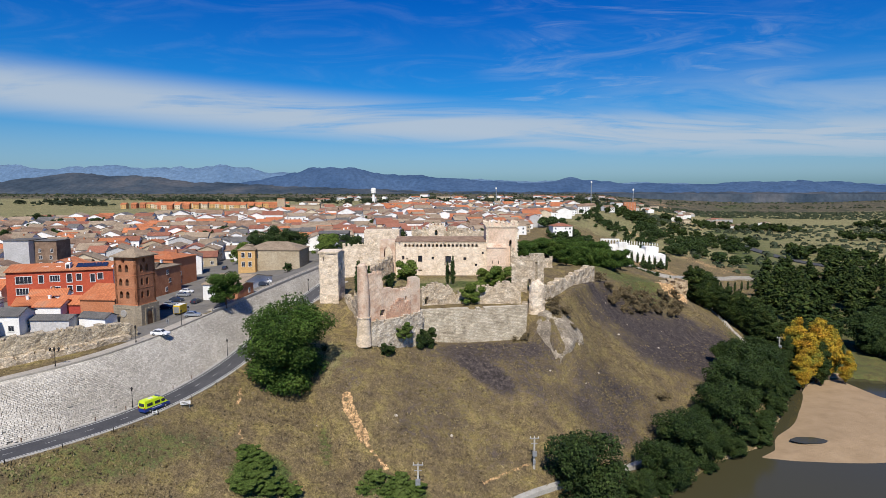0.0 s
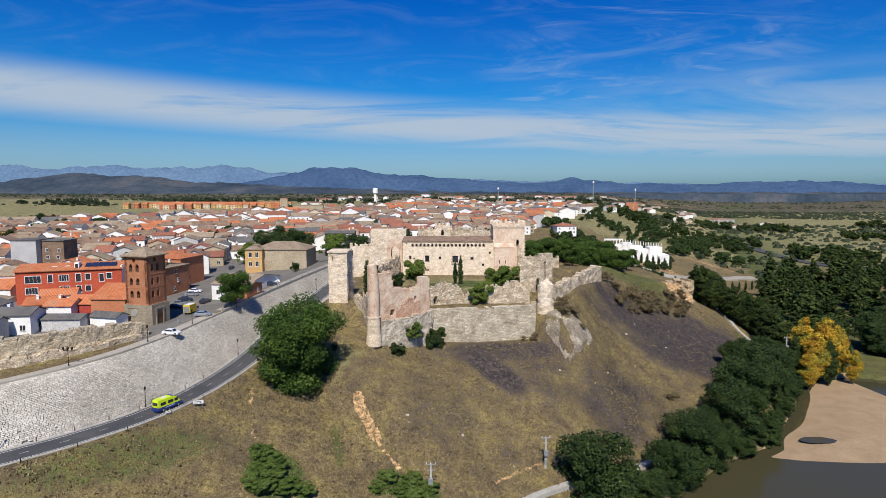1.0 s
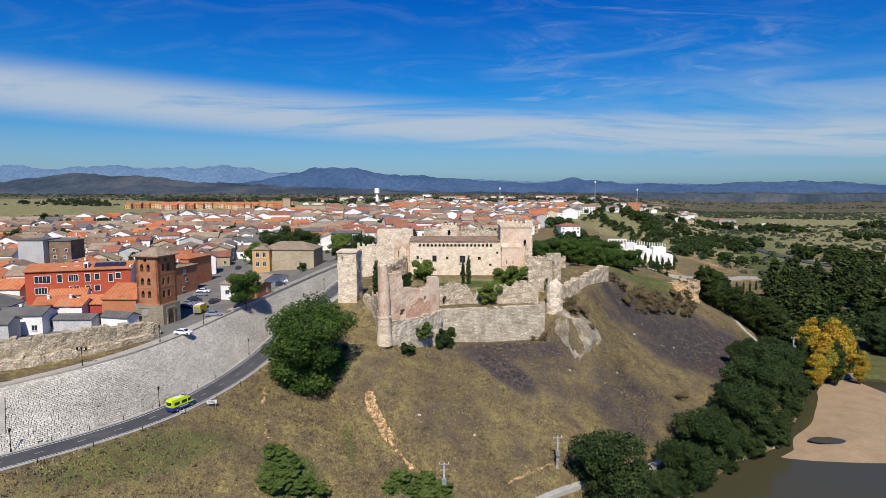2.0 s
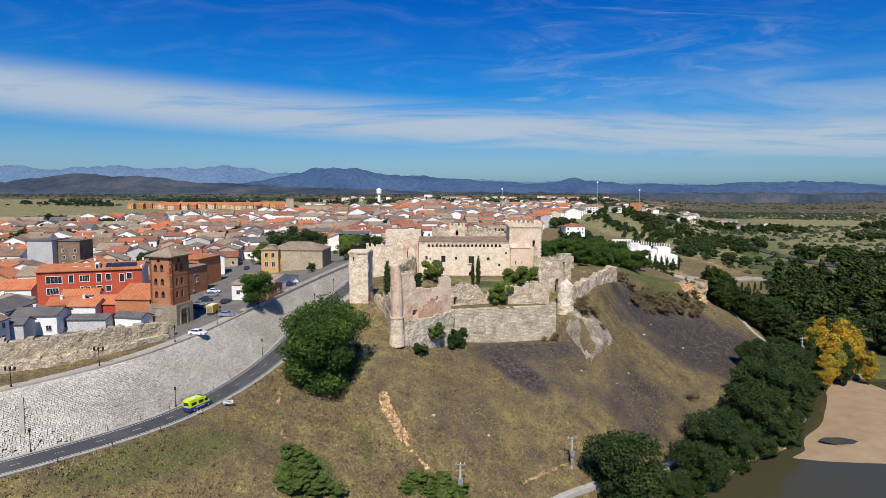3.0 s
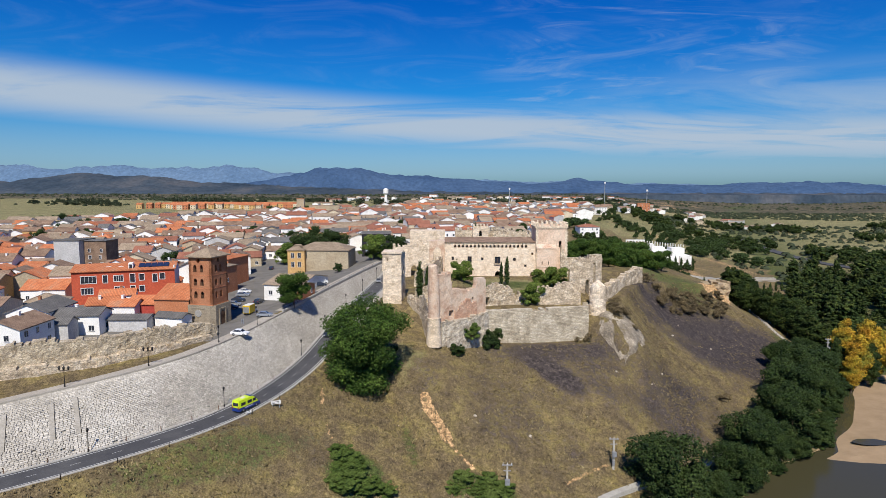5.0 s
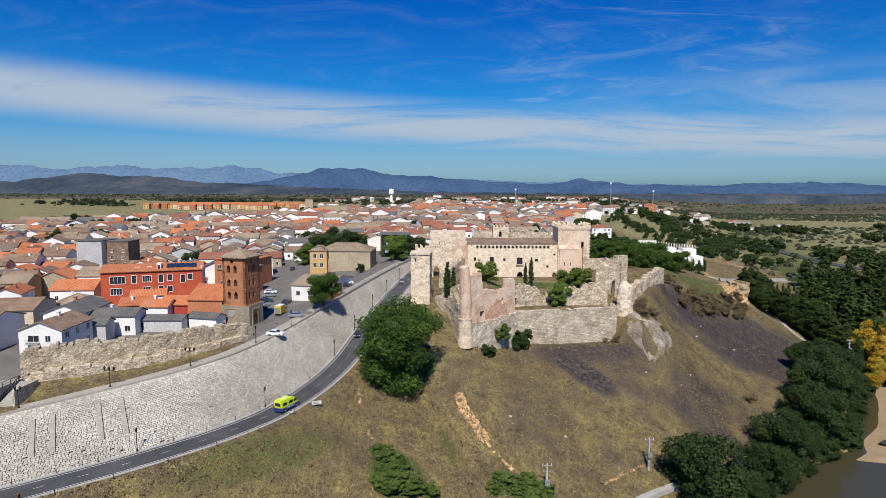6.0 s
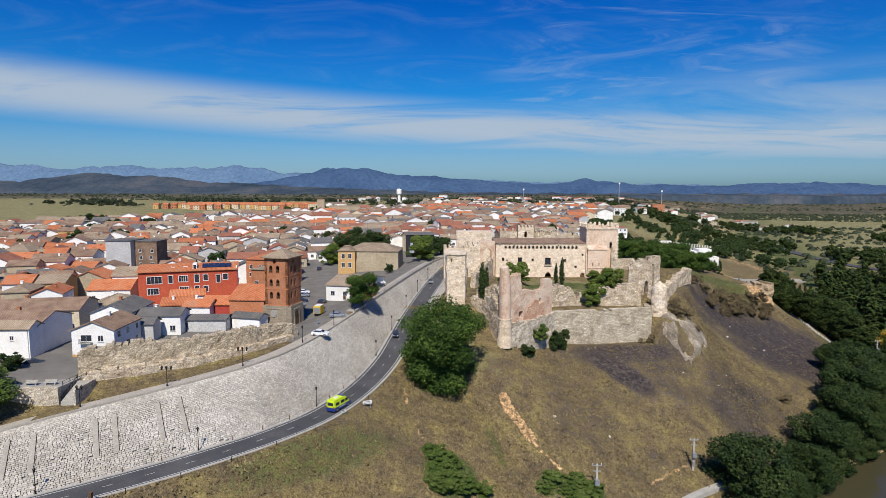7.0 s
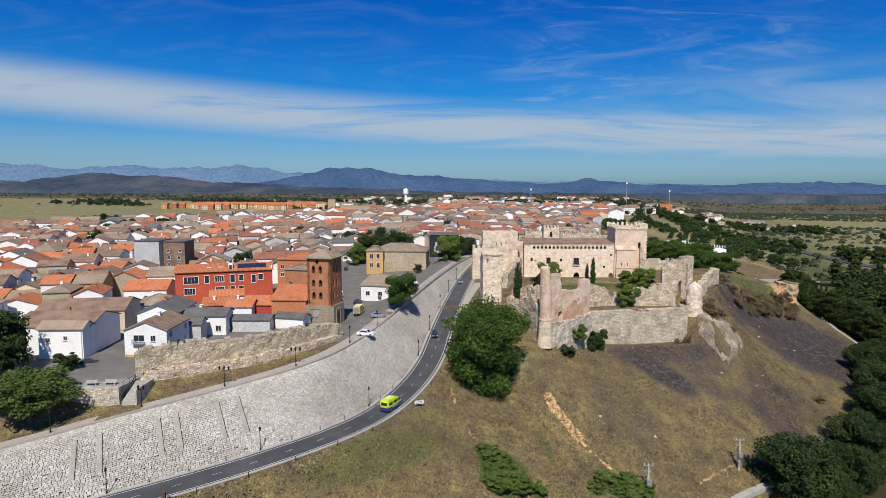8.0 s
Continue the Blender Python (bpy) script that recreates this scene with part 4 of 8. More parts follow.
# ---- walls with real openings and broken tops ----
def wall_sheet(name, line, thick, material, parent=None, openings=(), step=0.8, jag=0.0, rough=0.0, seed=0, label="", crenels=None, teeth=()):
    """A wall along line of (x, y, z_base, z_top). openings: (s0, s1, z0, z1) cut right through it.
    jag: how broken the top is; rough: how uneven the faces are; crenels: (pitch, height) of merlons added on top."""
    rnd = random.Random(seed)
    pts = [Vector(p[:2]) for p in line]
    cum = [0.0]
    for a, b in zip(pts, pts[1:]):
        cum.append(cum[-1] + (b - a).length)
    total = cum[-1]
    lo = min(p[2] for p in line)
    hi = max(p[3] for p in line) + (crenels[1] if crenels else 0)
    ss = set(np.linspace(0, total, max(2, int(round(total / step)) + 1)))
    zs = set(np.linspace(lo, hi, max(2, int(round((hi - lo) / step)) + 1)))
    fixed_s, fixed_z = set(cum), set()
    for s0, s1, z0, z1 in openings:
        fixed_s |= {s0, s1}
        fixed_z |= {z0, z1}
    if crenels:
        k = 0.0
        while k < total:
            fixed_s |= {k, min(k + crenels[0] * 0.55, total)}
            k += crenels[0]
        fixed_z |= {max(p[3] for p in line)}

    def merge(fixed, loose):
        out = sorted(fixed)
        for v in loose:
            if all(abs(v - f) > step * 0.35 for f in fixed):
                out.append(v)
        out = sorted(out)
        return [v for i, v in enumerate(out) if i == 0 or v - out[i - 1] > 1e-4]

    ss, zs = merge(fixed_s, ss), merge(fixed_z | {lo, hi}, zs)

    def plan(s):
        i = min(max(int(np.searchsorted(cum, s)) - 1, 0), len(pts) - 2)
        k = min(max((s - cum[i]) / (cum[i + 1] - cum[i]), 0), 1)
        a, b = line[i], line[i + 1]
        d = (pts[i + 1] - pts[i]).normalized()
        return pts[i].lerp(pts[i + 1], k), Vector((-d.y, d.x)), a[2] + k * (b[2] - a[2]), a[3] + k * (b[3] - a[3])

    ns, nz = len(ss), len(zs)
    ragged = [0.0]
    for _ in range(ns):
        ragged.append(max(-jag, min(jag * 0.5, ragged[-1] * 0.75 + rnd.uniform(-jag, jag) * 0.7)))
    keep = {}
    for i in range(ns - 1):
        sm = (ss[i] + ss[i + 1]) / 2
        _, _, zb, zt = plan(sm)
        for j in range(nz - 1):
            zm = (zs[j] + zs[j + 1]) / 2
            ok = zb <= zm + step * 0.5 and zm < zt + ragged[i]
            if crenels and zm > zt and zm < zt + crenels[1]:
                ok = (sm % crenels[0]) < crenels[0] * 0.55 and rnd.random() > jag
            if any(s0 < sm < s1 and z0 < zm < z1 for s0, s1, z0, z1 in openings):
                ok = False
            keep[i, j] = ok
    bm = bmesh.new()
    cache = {}

    def vert(i, j, back):
        if (i, j, back) not in cache:
            p, n, _, zt = plan(ss[i])
            q = Vector((p.x, p.y, zs[j]))
            off = noise.noise(q * 0.55) * rough + noise.noise(q * 1.7 + Vector((7, 3, 1))) * rough * 0.6
            d = -off if not back else thick + noise.noise(q * 0.6 + Vector((40, 9, 2))) * rough
            dz = noise.noise(q * 0.9 + Vector((5, 5, 5))) * jag * 0.35
            if crenels is None and not any(abs(zs[j] - o[2]) < 1e-3 or abs(zs[j] - o[3]) < 1e-3 for o in openings):
                q.z += dz
            cache[i, j, back] = bm.verts.new((q.x + n.x * d, q.y + n.y * d, q.z))
        return cache[i, j, back]

    for (i, j), ok in keep.items():
        if not ok:
            continue
        for back in (False, True):
            q = [vert(i, j, back), vert(i + 1, j, back), vert(i + 1, j + 1, back), vert(i, j + 1, back)]
            bm.faces.new(q[::-1] if back else q)
        for (a, b), (e1, e2) in (((i - 1, j), ((i, j), (i, j + 1))), ((i + 1, j), ((i + 1, j + 1), (i + 1, j))),
                                 ((i, j - 1), ((i + 1, j), (i, j))), ((i, j + 1), ((i, j + 1), (i + 1, j + 1)))):
            if not keep.get((a, b), False):
                bm.faces.new((vert(*e1, False), vert(*e2, False), vert(*e2, True), vert(*e1, True)))
    bmesh.ops.recalc_face_normals(bm, faces=bm.faces)
    return part(name, bm, material, parent, label)


def arch(s0, s1, z0, z1):
    """Openings that step in towards a round head."""
    w, r = s1 - s0, (s1 - s0) / 2
    zs = z1 - r
    return [(s0, s1, z0, zs), (s0 + 0.07 * w, s1 - 0.07 * w, zs, zs + 0.45 * r), (s0 + 0.2 * w, s1 - 0.2 * w, zs + 0.45 * r, zs + 0.78 * r), (s0 + 0.34 * w, s1 - 0.34 * w, zs + 0.78 * r, z1)]


ORIGIN = Matrix.Identity(4)


def frame_bars(parent, x0, x1, z0, z1, y, material="timber", label=""):
    """A window's frame with mullion and transom, and its pane behind."""
    t = 0.07
    xm, zm = (x0 + x1) / 2, z0 + (z1 - z0) * 0.6
    w = part("window", boxes((x0, x1, y, y + 0.1, z0, z0 + t), (x0, x1, y, y + 0.1, z1 - t, z1), (x0, x0 + t, y, y + 0.1, z0 + t, z1 - t), (x1 - t, x1, y, y + 0.1, z0 + t, z1 - t),
                             (xm - t / 2, xm + t / 2, y + 0.01, y + 0.09, z0 + t, z1 - t)), material, parent, label)
    part("pane", boxes((x0 + 0.02, x1 - 0.02, y + 0.05, y + 0.07, z0 + 0.02, z1 - 0.02)), "glass", w)
    return w


# ---- the castle ----
def make_palace():
    p = thing("palace", pose(0, 228, 0), "long pale stone palace wing with a row of small arched windows", "castle building")
    z0, z1 = -0.8, 14.0
    row = []
    for i in range(19):
        x = -15.0 + i * 1.53
        row += arch(x + 18.4, x + 19.3, 12.0, 13.2)
    ops = row + [(2.5, 3.4, 7.1, 8.5), (4.1, 4.8, 7.1, 7.7), (8.7, 10.3, 6.2, 8.6), (14.0, 14.9, 7.1, 8.2), (19.3, 21.5, 5.8, 8.5), (26.3, 27.5, 6.9, 8.0), (30.8, 31.7, 4.5, 5.4), (33.5, 34.2, 9.2, 10.1)]
    ops += arch(19.4, 21.7, -0.8, 2.9) + arch(33.1, 34.8, -0.8, 2.7) + [(8.8, 10.2, 2.6, 3.2)]
    wall_sheet("front_wall", [(-18.4, 0, z0, z1), (17.0, 0, z0, z1)], 0.9, "pale_stone", p, ops, step=1.6, rough=0.06, seed=1)
    part("rear_wall", boxes((-18.4, 17.0, 11.0, 12.0, z0, z1)), "pale_stone", p)
    part("side_wall", boxes((-18.4, -17.5, 0.9, 11.0, z0, z1)), "pale_stone", p)
    part("side_wall", boxes((16.1, 17.0, 0.9, 11.0, z0, z1)), "pale_stone", p)
    part("cornice", boxes((-18.6, 17.0, -0.22, 0.02, 13.75, 14.1)), "limestone", p)
    bm = bmesh.new()
    v = [bm.verts.new(q) for q in ((-18.7, -0.4, 14.1), (17, -0.4, 14.1), (17, 12.3, 15.0), (-18.7, 12.3, 15.0), (-18.7, -0.4, 14.25), (17, -0.4, 14.25), (17, 12.3, 15.2), (-18.7, 12.3, 15.2))]
    for f in ((3, 2, 1, 0), (4, 5, 6, 7), (0, 1, 5, 4), (1, 2, 6, 5), (2, 3, 7, 6), (3, 0, 4, 7)):
        bm.faces.new([v[i] for i in f])
    part("roof", bm, "roof_brown", p, "low brown tiled lean-to roof")
    for i in range(6):
        x = -17 + i * 5.7
        part("waterspout", boxes((x, x + 0.25, -0.8, 0.0, 13.9, 14.1)), "limestone", p)
    for x0, x1, a, b in ((-15.9, -15.0, 7.1, 8.5), (-4.4, -3.5, 7.1, 8.2), (0.9, 3.1, 5.8, 8.5), (-9.7, -8.1, 6.2, 8.6), (7.9, 9.1, 6.9, 8.0), (12.4, 13.3, 4.5, 5.4)):
        frame_bars(p, x0, x1, a, b, 0.35)
    g = part("window_grille", boxes(*[(-9.7 + k * 0.26, -9.66 + k * 0.26, -0.12, -0.08, 6.2, 8.6) for k in range(7)], *[(-9.75, -8.0, -0.14, -0.1, z, z + 0.04) for z in (6.3, 7.1, 7.9, 8.5)]), "iron", p, "projecting wrought-iron window grille")
    b = part("balcony", boxes((0.5, 3.5, -0.6, 0.0, 5.55, 5.75)), "limestone", p)
    part("railing", boxes((0.5, 3.5, -0.6, -0.55, 6.6, 6.66), *[(0.5 + k * 0.24, 0.54 + k * 0.24, -0.6, -0.56, 5.75, 6.6) for k in range(13)]), "iron", b, "black iron balcony railing")
    part("door_leaf", boxes((14.8, 16.4, 0.5, 0.58, -0.8, 2.2)), "timber", p, "dark timber door leaf")
    # dark plates on the wall face imitate the shade in putlog holes
    for i in range(7):
        x = -18 + i * 5.3 + (i % 3) * 0.6
        part("putlog_hole", boxes((x, x + 0.18, -0.03, -0.01, 10.3 - (i % 2) * 5.2, 10.5 - (i % 2) * 5.2)), "iron", p)


make_palace()


def make_keep():
    k = thing("keep", pose(16.6, 227.0, 0.7), "square crenellated keep of pale plastered stone", "castle tower")
    z0, z1 = -0.8, 20.0
    w, d = 12.0, 12.0
    ops = [(3.2, 3.55, 5.4, 6.8), (5.6, 5.95, 5.4, 6.8), (3.8, 4.9, -0.8, 1.1)] + arch(8.9, 9.9, 11.6, 14.2)
    wall_sheet("front_wall", [(0, 0, z0, z1), (w, 0, z0, z1)], 1.2, "keep_plaster", k, ops, step=1.5, rough=0.08, seed=2)
    wall_sheet("side_wall", [(w, 0, z0, z1), (w, d, z0, z1)], 1.2, "keep_plaster", k, [(4, 5, 10, 12)], step=2, rough=0.08, seed=3)
    wall_sheet("side_wall", [(0, d, z0, z1), (0, 0, z0, z1)], 1.2, "keep_plaster", k, (), step=2, rough=0.08, seed=4)
    wall_sheet("rear_wall", [(w, d, z0, z1), (0, d, z0, z1)], 1.2, "keep_plaster", k, (), step=3, rough=0.08, seed=5)
    part("deck", boxes((1.2, w - 1.2, 1.2, d - 1.2, 18.2, 18.6)), "concrete", k)
    # quoins and the corbel course
    part("corbel_course", boxes((-0.3, w + 0.3, -0.3, 0.0, 19.2, 19.7), (w, w + 0.3, 0, d, 19.2, 19.7), (-0.3, 0, 0, d, 19.2, 19.7)), "limestone", k)
    for i in range(12):
        part("corbel", boxes((i * 1.04 + 0.1, i * 1.04 + 0.5, -0.28, 0.0, 18.7, 19.2)), "limestone", k)
    for x in (-0.06, w - 0.7):
        for i in range(31):
            part("quoin", boxes((x, x + (1.1 if i % 2 else 0.76), -0.07, 0.02, z0 + i * 0.62, z0 + i * 0.62 + 0.58)), "limestone", k)
    # parapet merlons with pointed caps
    rnd = random.Random(8)
    for side in range(4):
        n = 7
        for i in range(n):
            if rnd.random() < 0.12:
                continue
            c = 0.6 + i * (w - 1.2) / (n - 1)
            x, y = ((c, 0.0), (w, c), (c, d), (0.0, c))[side]
            bm = boxes((x - 0.42, x + 0.42, y - 0.3, y + 0.3, 19.7, 21.0 + rnd.uniform(-0.3, 0.1)))
            box(bm, x - 0.42, x + 0.42, y - 0.3, y + 0.3, 21.0, 21.35, 0.26)
            part("merlon", bm, "limestone", k)
    # annex of smoother plaster against the front
    a = part("annex", boxes((0.4, 7.6, -1.3, 0.0, z0, 11.2)), "keep_plaster", k, "projecting plastered annex")
    bm = bmesh.new()
    v = [bm.verts.new(q) for q in ((0.2, -1.5, 11.2), (7.8, -1.5, 11.2), (7.8, 0.05, 12.6), (0.2, 0.05, 12.6), (0.2, -1.5, 11.4), (7.8, -1.5, 11.4), (7.8, 0.05, 12.85), (0.2, 0.05, 12.85))]
    for f in ((3, 2, 1, 0), (4, 5, 6, 7), (0, 1, 5, 4), (1, 2, 6, 5), (2, 3, 7, 6), (3, 0, 4, 7)):
        bm.faces.new([v[i] for i in f])
    part("annex_roof", bm, "pink_stone", a)
    # no opening here: dark plates give the shade of two narrow slits
    for x in (2.2, 4.6):
        part("slit", boxes((x, x + 0.3, -1.33, -1.31, 5.0, 6.3)), "iron", a)
    part("string_course", boxes((0.3, 7.7, -1.45, -1.3, 4.1, 4.35)), "limestone", a)
    wall_sheet("buttress", [(9.4, -1.2, z0, 13.2), (10.0, -1.2, z0, 11.5), (12.6, -0.9, z0, 6.0)], 1.4, "rubble", k, (), step=0.7, jag=0.5, rough=0.35, seed=6, label="broken rubble buttress")


M["keep_plaster"] = courses(surface("keep_plaster", [(0.54, 0.375, 0.255), (0.68, 0.51, 0.375), (0.72, 0.585, 0.45)], 0.16, 1.6, bump=0.35, bump_dist=0.08), 1.0, 0.8, 0.4, 0.015, (0.86, 0.83, 0.8), 0.06)
make_keep()


def make_gate_tower():
    t = thing("wall_tower", pose(0, 0, 0), "tall pale rectangular stone tower beside the road", "castle tower")
    w = [(-37.2, 176.2, -4.5, 15.6), (-31.6, 176.2, -4.5, 15.6)]
    wall_sheet("front_wall", w, 1.2, "limestone", t, [(0.7, 1.5, 13.0, 14.2)], step=0.9, jag=0.12, rough=0.22, seed=11)
    wall_sheet("side_wall", [(-31.6, 176.2, -4.5, 15.4), (-31.0, 184.5, -3, 15.2)], 1.2, "limestone", t, [(3.5, 4.6, 8.5, 12.0)], step=0.9, jag=0.2, rough=0.25, seed=12)
    wall_sheet("side_wall", [(-37.7, 184.5, -4.5, 15.0), (-37.2, 176.2, -4.5, 15.5)], 1.2, "limestone", t, (), step=0.9, jag=0.2, rough=0.25, seed=13)
    wall_sheet("rear_wall", [(-31.0, 184.5, -3.5, 14.5), (-37.7, 184.5, -3.5, 14.5)], 1.0, "limestone", t, (), step=1.2, jag=0.3, rough=0.25, seed=14)
    part("top_slab", boxes((-37.5, -31.3, 175.9, 184.6, 15.3, 15.8)), "limestone", t)
    part("plinth", slab(bmesh.new(), [(-37.7, 175.8), (-31.1, 175.8), (-30.7, 184.5), (-38.1, 184.5)], -5.0, [-0.6, -0.6, -0.2, -0.2]), "limestone", t)


make_gate_tower()


def castle_wall(label, name, line, thick, mat, ops=(), step=0.8, jag=0.6, rough=0.3, seed=0, crenels=None, category="castle wall"):
    t = thing(name, pose(0, 0, 0), label, category)
    wall_sheet("masonry", line, thick, mat, t, ops, step, jag, rough, seed, crenels=crenels)
    return t


# inner curtain from the wall tower to the palace, with its pointed door
castle_wall("high pale inner curtain wall with a dark arched gate", "inner_curtain_wall", [(-38.6, 226.0, -1.0, 12.4), (-30, 227, -0.5, 13.0), (-24.6, 227.8, 0.2, 13.6)], 1.8, "limestone", arch(7.0, 9.4, -0.5, 5.2), 0.8, 0.3, 0.2, 21, (1.9, 1.0))
castle_wall("brick-arched gate corner beside the palace", "gatehouse", [(-24.6, 229.5, 0.0, 14.6), (-18.6, 229.5, 0.0, 14.6)], 5.0, "pink_stone", arch(1.5, 4.6, 2.0, 12.0), 0.8, 0.25, 0.15, 23)
castle_wall("stepped ruined rubble wall climbing to the gate", "ruined_stair_wall", [(-27.4, 201, 0.0, 5.4), (-25.6, 207, 0.4, 6.4), (-23.2, 214, 0.5, 7.2), (-20.6, 222, 0.5, 8.2), (-19.4, 227, 0.5, 8.8)], 1.8, "rubble", (), 0.7, 0.6, 0.3, 22)
castle_wall("broad stone tower behind the gatehouse", "square_tower", [(-33.5, 250, 0.0, 17.0), (-18.5, 250, 0.0, 17.0)], 8.0, "limestone", (), 1.2, 0.2, 0.2, 24)
castle_wall("crenellated rear curtain wall of weathered stone", "rear_curtain_wall", [(-14, 262, 0.0, 16.4), (28, 264, 0.0, 15.0)], 1.6, "rubble", (), 1.0, 0.25, 0.25, 25, (1.8, 1.2))
castle_wall("square crenellated tower in the rear wall", "rear_tower", [(-6.3, 258, 0.0, 18.2), (0.4, 258, 0.0, 18.2)], 5.0, "limestone", arch(2.7, 3.9, 14.0, 16.5), 1.0, 0.1, 0.2, 26, (1.5, 1.0))
castle_wall("ruined rear wall fragment with a broken top", "rear_wall_fragment", [(2.5, 268, 0.0, 17.5), (14, 272, 0, 16)], 1.6, "rubble", (), 1.0, 1.0, 0.35, 27)
castle_wall("low rubble wall beyond the keep", "yard_wall", [(30, 250, 0, 6.5), (47, 252, -1, 5.6)], 1.4, "rubble", (), 1.0, 0.7, 0.35, 28)


def make_turret():
    t = thing("corner_turret", pose(-21.3, 156.0, 0), "tall round turret of pinkish stone with a broken slender top", "castle tower")
    bm = bmesh.new()
    tube(bm, [(0, 0, -7.5, 2.15), (0, 0, -5.6, 2.05), (0, 0, -4.4, 1.85), (0, 0, 0.1, 1.72)], 20)
    part("base_drum", bm, "limestone", t, "cream ashlar base drum")
    bm = bmesh.new()
    tube(bm, [(0, 0, 0.1, 1.85), (0, 0, 0.45, 1.85)], 20)
    part("string_ring", bm, "limestone", t)
    bm = bmesh.new()
    tube(bm, [(0, 0, 0.45, 1.66), (0, 0, 5, 1.6), (-0.1, 0, 9.2, 1.5), (-0.2, 0, 12.2, 1.4), (-0.3, 0, 13.8, 1.3), (-0.3, 0, 14.3, 1.32), (-0.25, 0, 14.7, 0.75)], 20)
    for v in bm.verts:
        n = noise.noise(v.co * 0.8) * 0.12
        v.co.x += n
        v.co.y += n * 0.7
        if v.co.z > 12:
            v.co.z += noise.noise(v.co * 1.3) * 0.5
    part("shaft", bm, "pink_stone", t)


make_turret()

castle_wall("ruined pink and red brick wall of the fallen corner tower", "corner_tower_wall", [(-20.0, 156.8, -1.5, 12.0), (-16.7, 159.5, -2.0, 12.3), (-16.4, 159.8, -2.0, 7.6), (-11.2, 164.2, -2.5, 6.6), (-9.2, 165.8, -2.5, 7.0), (-9.0, 166, -2.5, 9.6), (-6.6, 168, -2.5, 9.2)], 1.7, "pink_stone",
            [(3.6, 5.2, -0.2, 1.6), (12.0, 12.7, 3.2, 4.4), (11.6, 12.2, 0.4, 1.4), (13.9, 14.3, 0.6, 1.2)], 0.55, 0.35, 0.10, 31)
castle_wall("patch of exposed red brick in the ruined wall", "brick_patch", [(-15.6, 160.2, -1.6, 1.2), (-13.6, 161.9, -1.6, 3.2), (-11.4, 163.7, -1.8, 4.2), (-9.2, 165.5, -1.8, 2.2)], 0.8, "old_brick", (), 0.4, 1.0, 0.15, 32)
castle_wall("crumbling whitish rubble core under the ruined wall", "rubble_core", [(-19.2, 156.6, -7.5, -1.0), (-14.5, 159.0, -8.5, -1.4), (-9.5, 163.4, -10.5, -0.8), (-6.0, 167.0, -11.5, -0.6)], 2.4, "white_rubble", (), 0.45, 0.6, 0.32, 33)
castle_wall("broken mass of mortared rubble leaning from the wall", "rubble_spur", [(-7.6, 165.2, -12.5, -1.2), (-5.6, 168.5, -12.5, -0.5)], 2.2, "white_rubble", (), 0.5, 0.9, 0.6, 34)
castle_wall("long lower curtain wall of weathered pale ashlar", "lower_curtain_wall", [(-6.4, 169.5, -12.5, -0.9), (8, 172.5, -13.0, -0.7), (25.4, 176.4, -13.0, -0.8)], 2.2, "curtain_stone", (), 0.6, 0.3, 0.15, 35)
castle_wall("return of the lower curtain wall into the slope", "curtain_return", [(25.4, 176.4, -13, -0.9), (26.8, 184, -9, -0.8)], 1.6, "curtain_stone", (), 0.8, 0.3, 0.25, 36)
castle_wall("ruined rubble wall with gaps above the lower curtain", "upper_ruin_wall", [(-6.6, 181, -3.5, 3.6), (-1.5, 183, -3.5, 5.2), (2.4, 184, -3.5, 3.6), (4.0, 184.2, -3.5, 0.6), (5.4, 184.4, -3.5, 3.8), (6.8, 184.4, -3.5, 1.0), (9.8, 184.4, -3.5, 0.0), (10.4, 184.4, -3.5, 4.6), (14.5, 184.6, -3.5, 4.2), (20.5, 184.8, -3.5, 5.4), (24.8, 185, -3.5, 1.6)], 1.8, "rubble", [(1.0, 2.2, -1.5, 1.2)], 0.6, 0.8, 0.32, 37)
castle_wall("stepped rubble ruin between the tower and the turret", "stepped_ruin_wall", [(-30.0, 177.0, -4.5, 2.6), (-27.0, 172.5, -5, 2.0), (-25.2, 168, -6, 4.0), (-24.2, 164, -7, 5.6), (-23.2, 160.5, -7.5, 3.0), (-22.2, 157.5, -8, 1.0)], 1.5, "rubble", (), 0.55, 1.0, 0.25, 38)
castle_wall("inner rubble terrace wall below the court", "terrace_wall", [(-28.0, 183.5, -2, 3.4), (-23.5, 178.5, -2, 5.6), (-21.0, 173.0, -3, 6.6)], 1.4, "rubble", (), 0.6, 0.9, 0.45, 39)
castle_wall("tall ruined tower fragment with a deep gap", "ruined_tower", [(22.4, 191.2, -2, 9.6), (24.6, 190.8, -2, 12.2), (28.4, 190.8, -2, 12.6), (29.2, 191.0, -2, 13.2), (33.4, 193.4, -2, 13.4)], 1.8, "rubble", arch(5.2, 6.4, -1.0, 5.4) + [(8.0, 9.0, 3.4, 10.8)], 0.6, 0.7, 0.25, 40)
castle_wall("side of the ruined tower with broken edges", "ruin_flank", [(33.4, 193.4, -2, 13.0), (34.4, 200, 0, 11.0)], 1.6, "rubble", (), 0.7, 0.8, 0.25, 41)
castle_wall("low rubble rampart running out along the hilltop", "rampart", [(30.5, 184.5, -5, 4.0), (35, 191, -5, 3.2), (40, 200, -5, 3.4), (44, 207, -5, 2.6), (48, 216, -5, 3.0), (53, 224, -5, 3.2), (57.5, 230, -6, 4.6), (61.0, 235, -6, 2.6)], 2.0, "rubble", (), 0.6, 0.9, 0.4, 42)


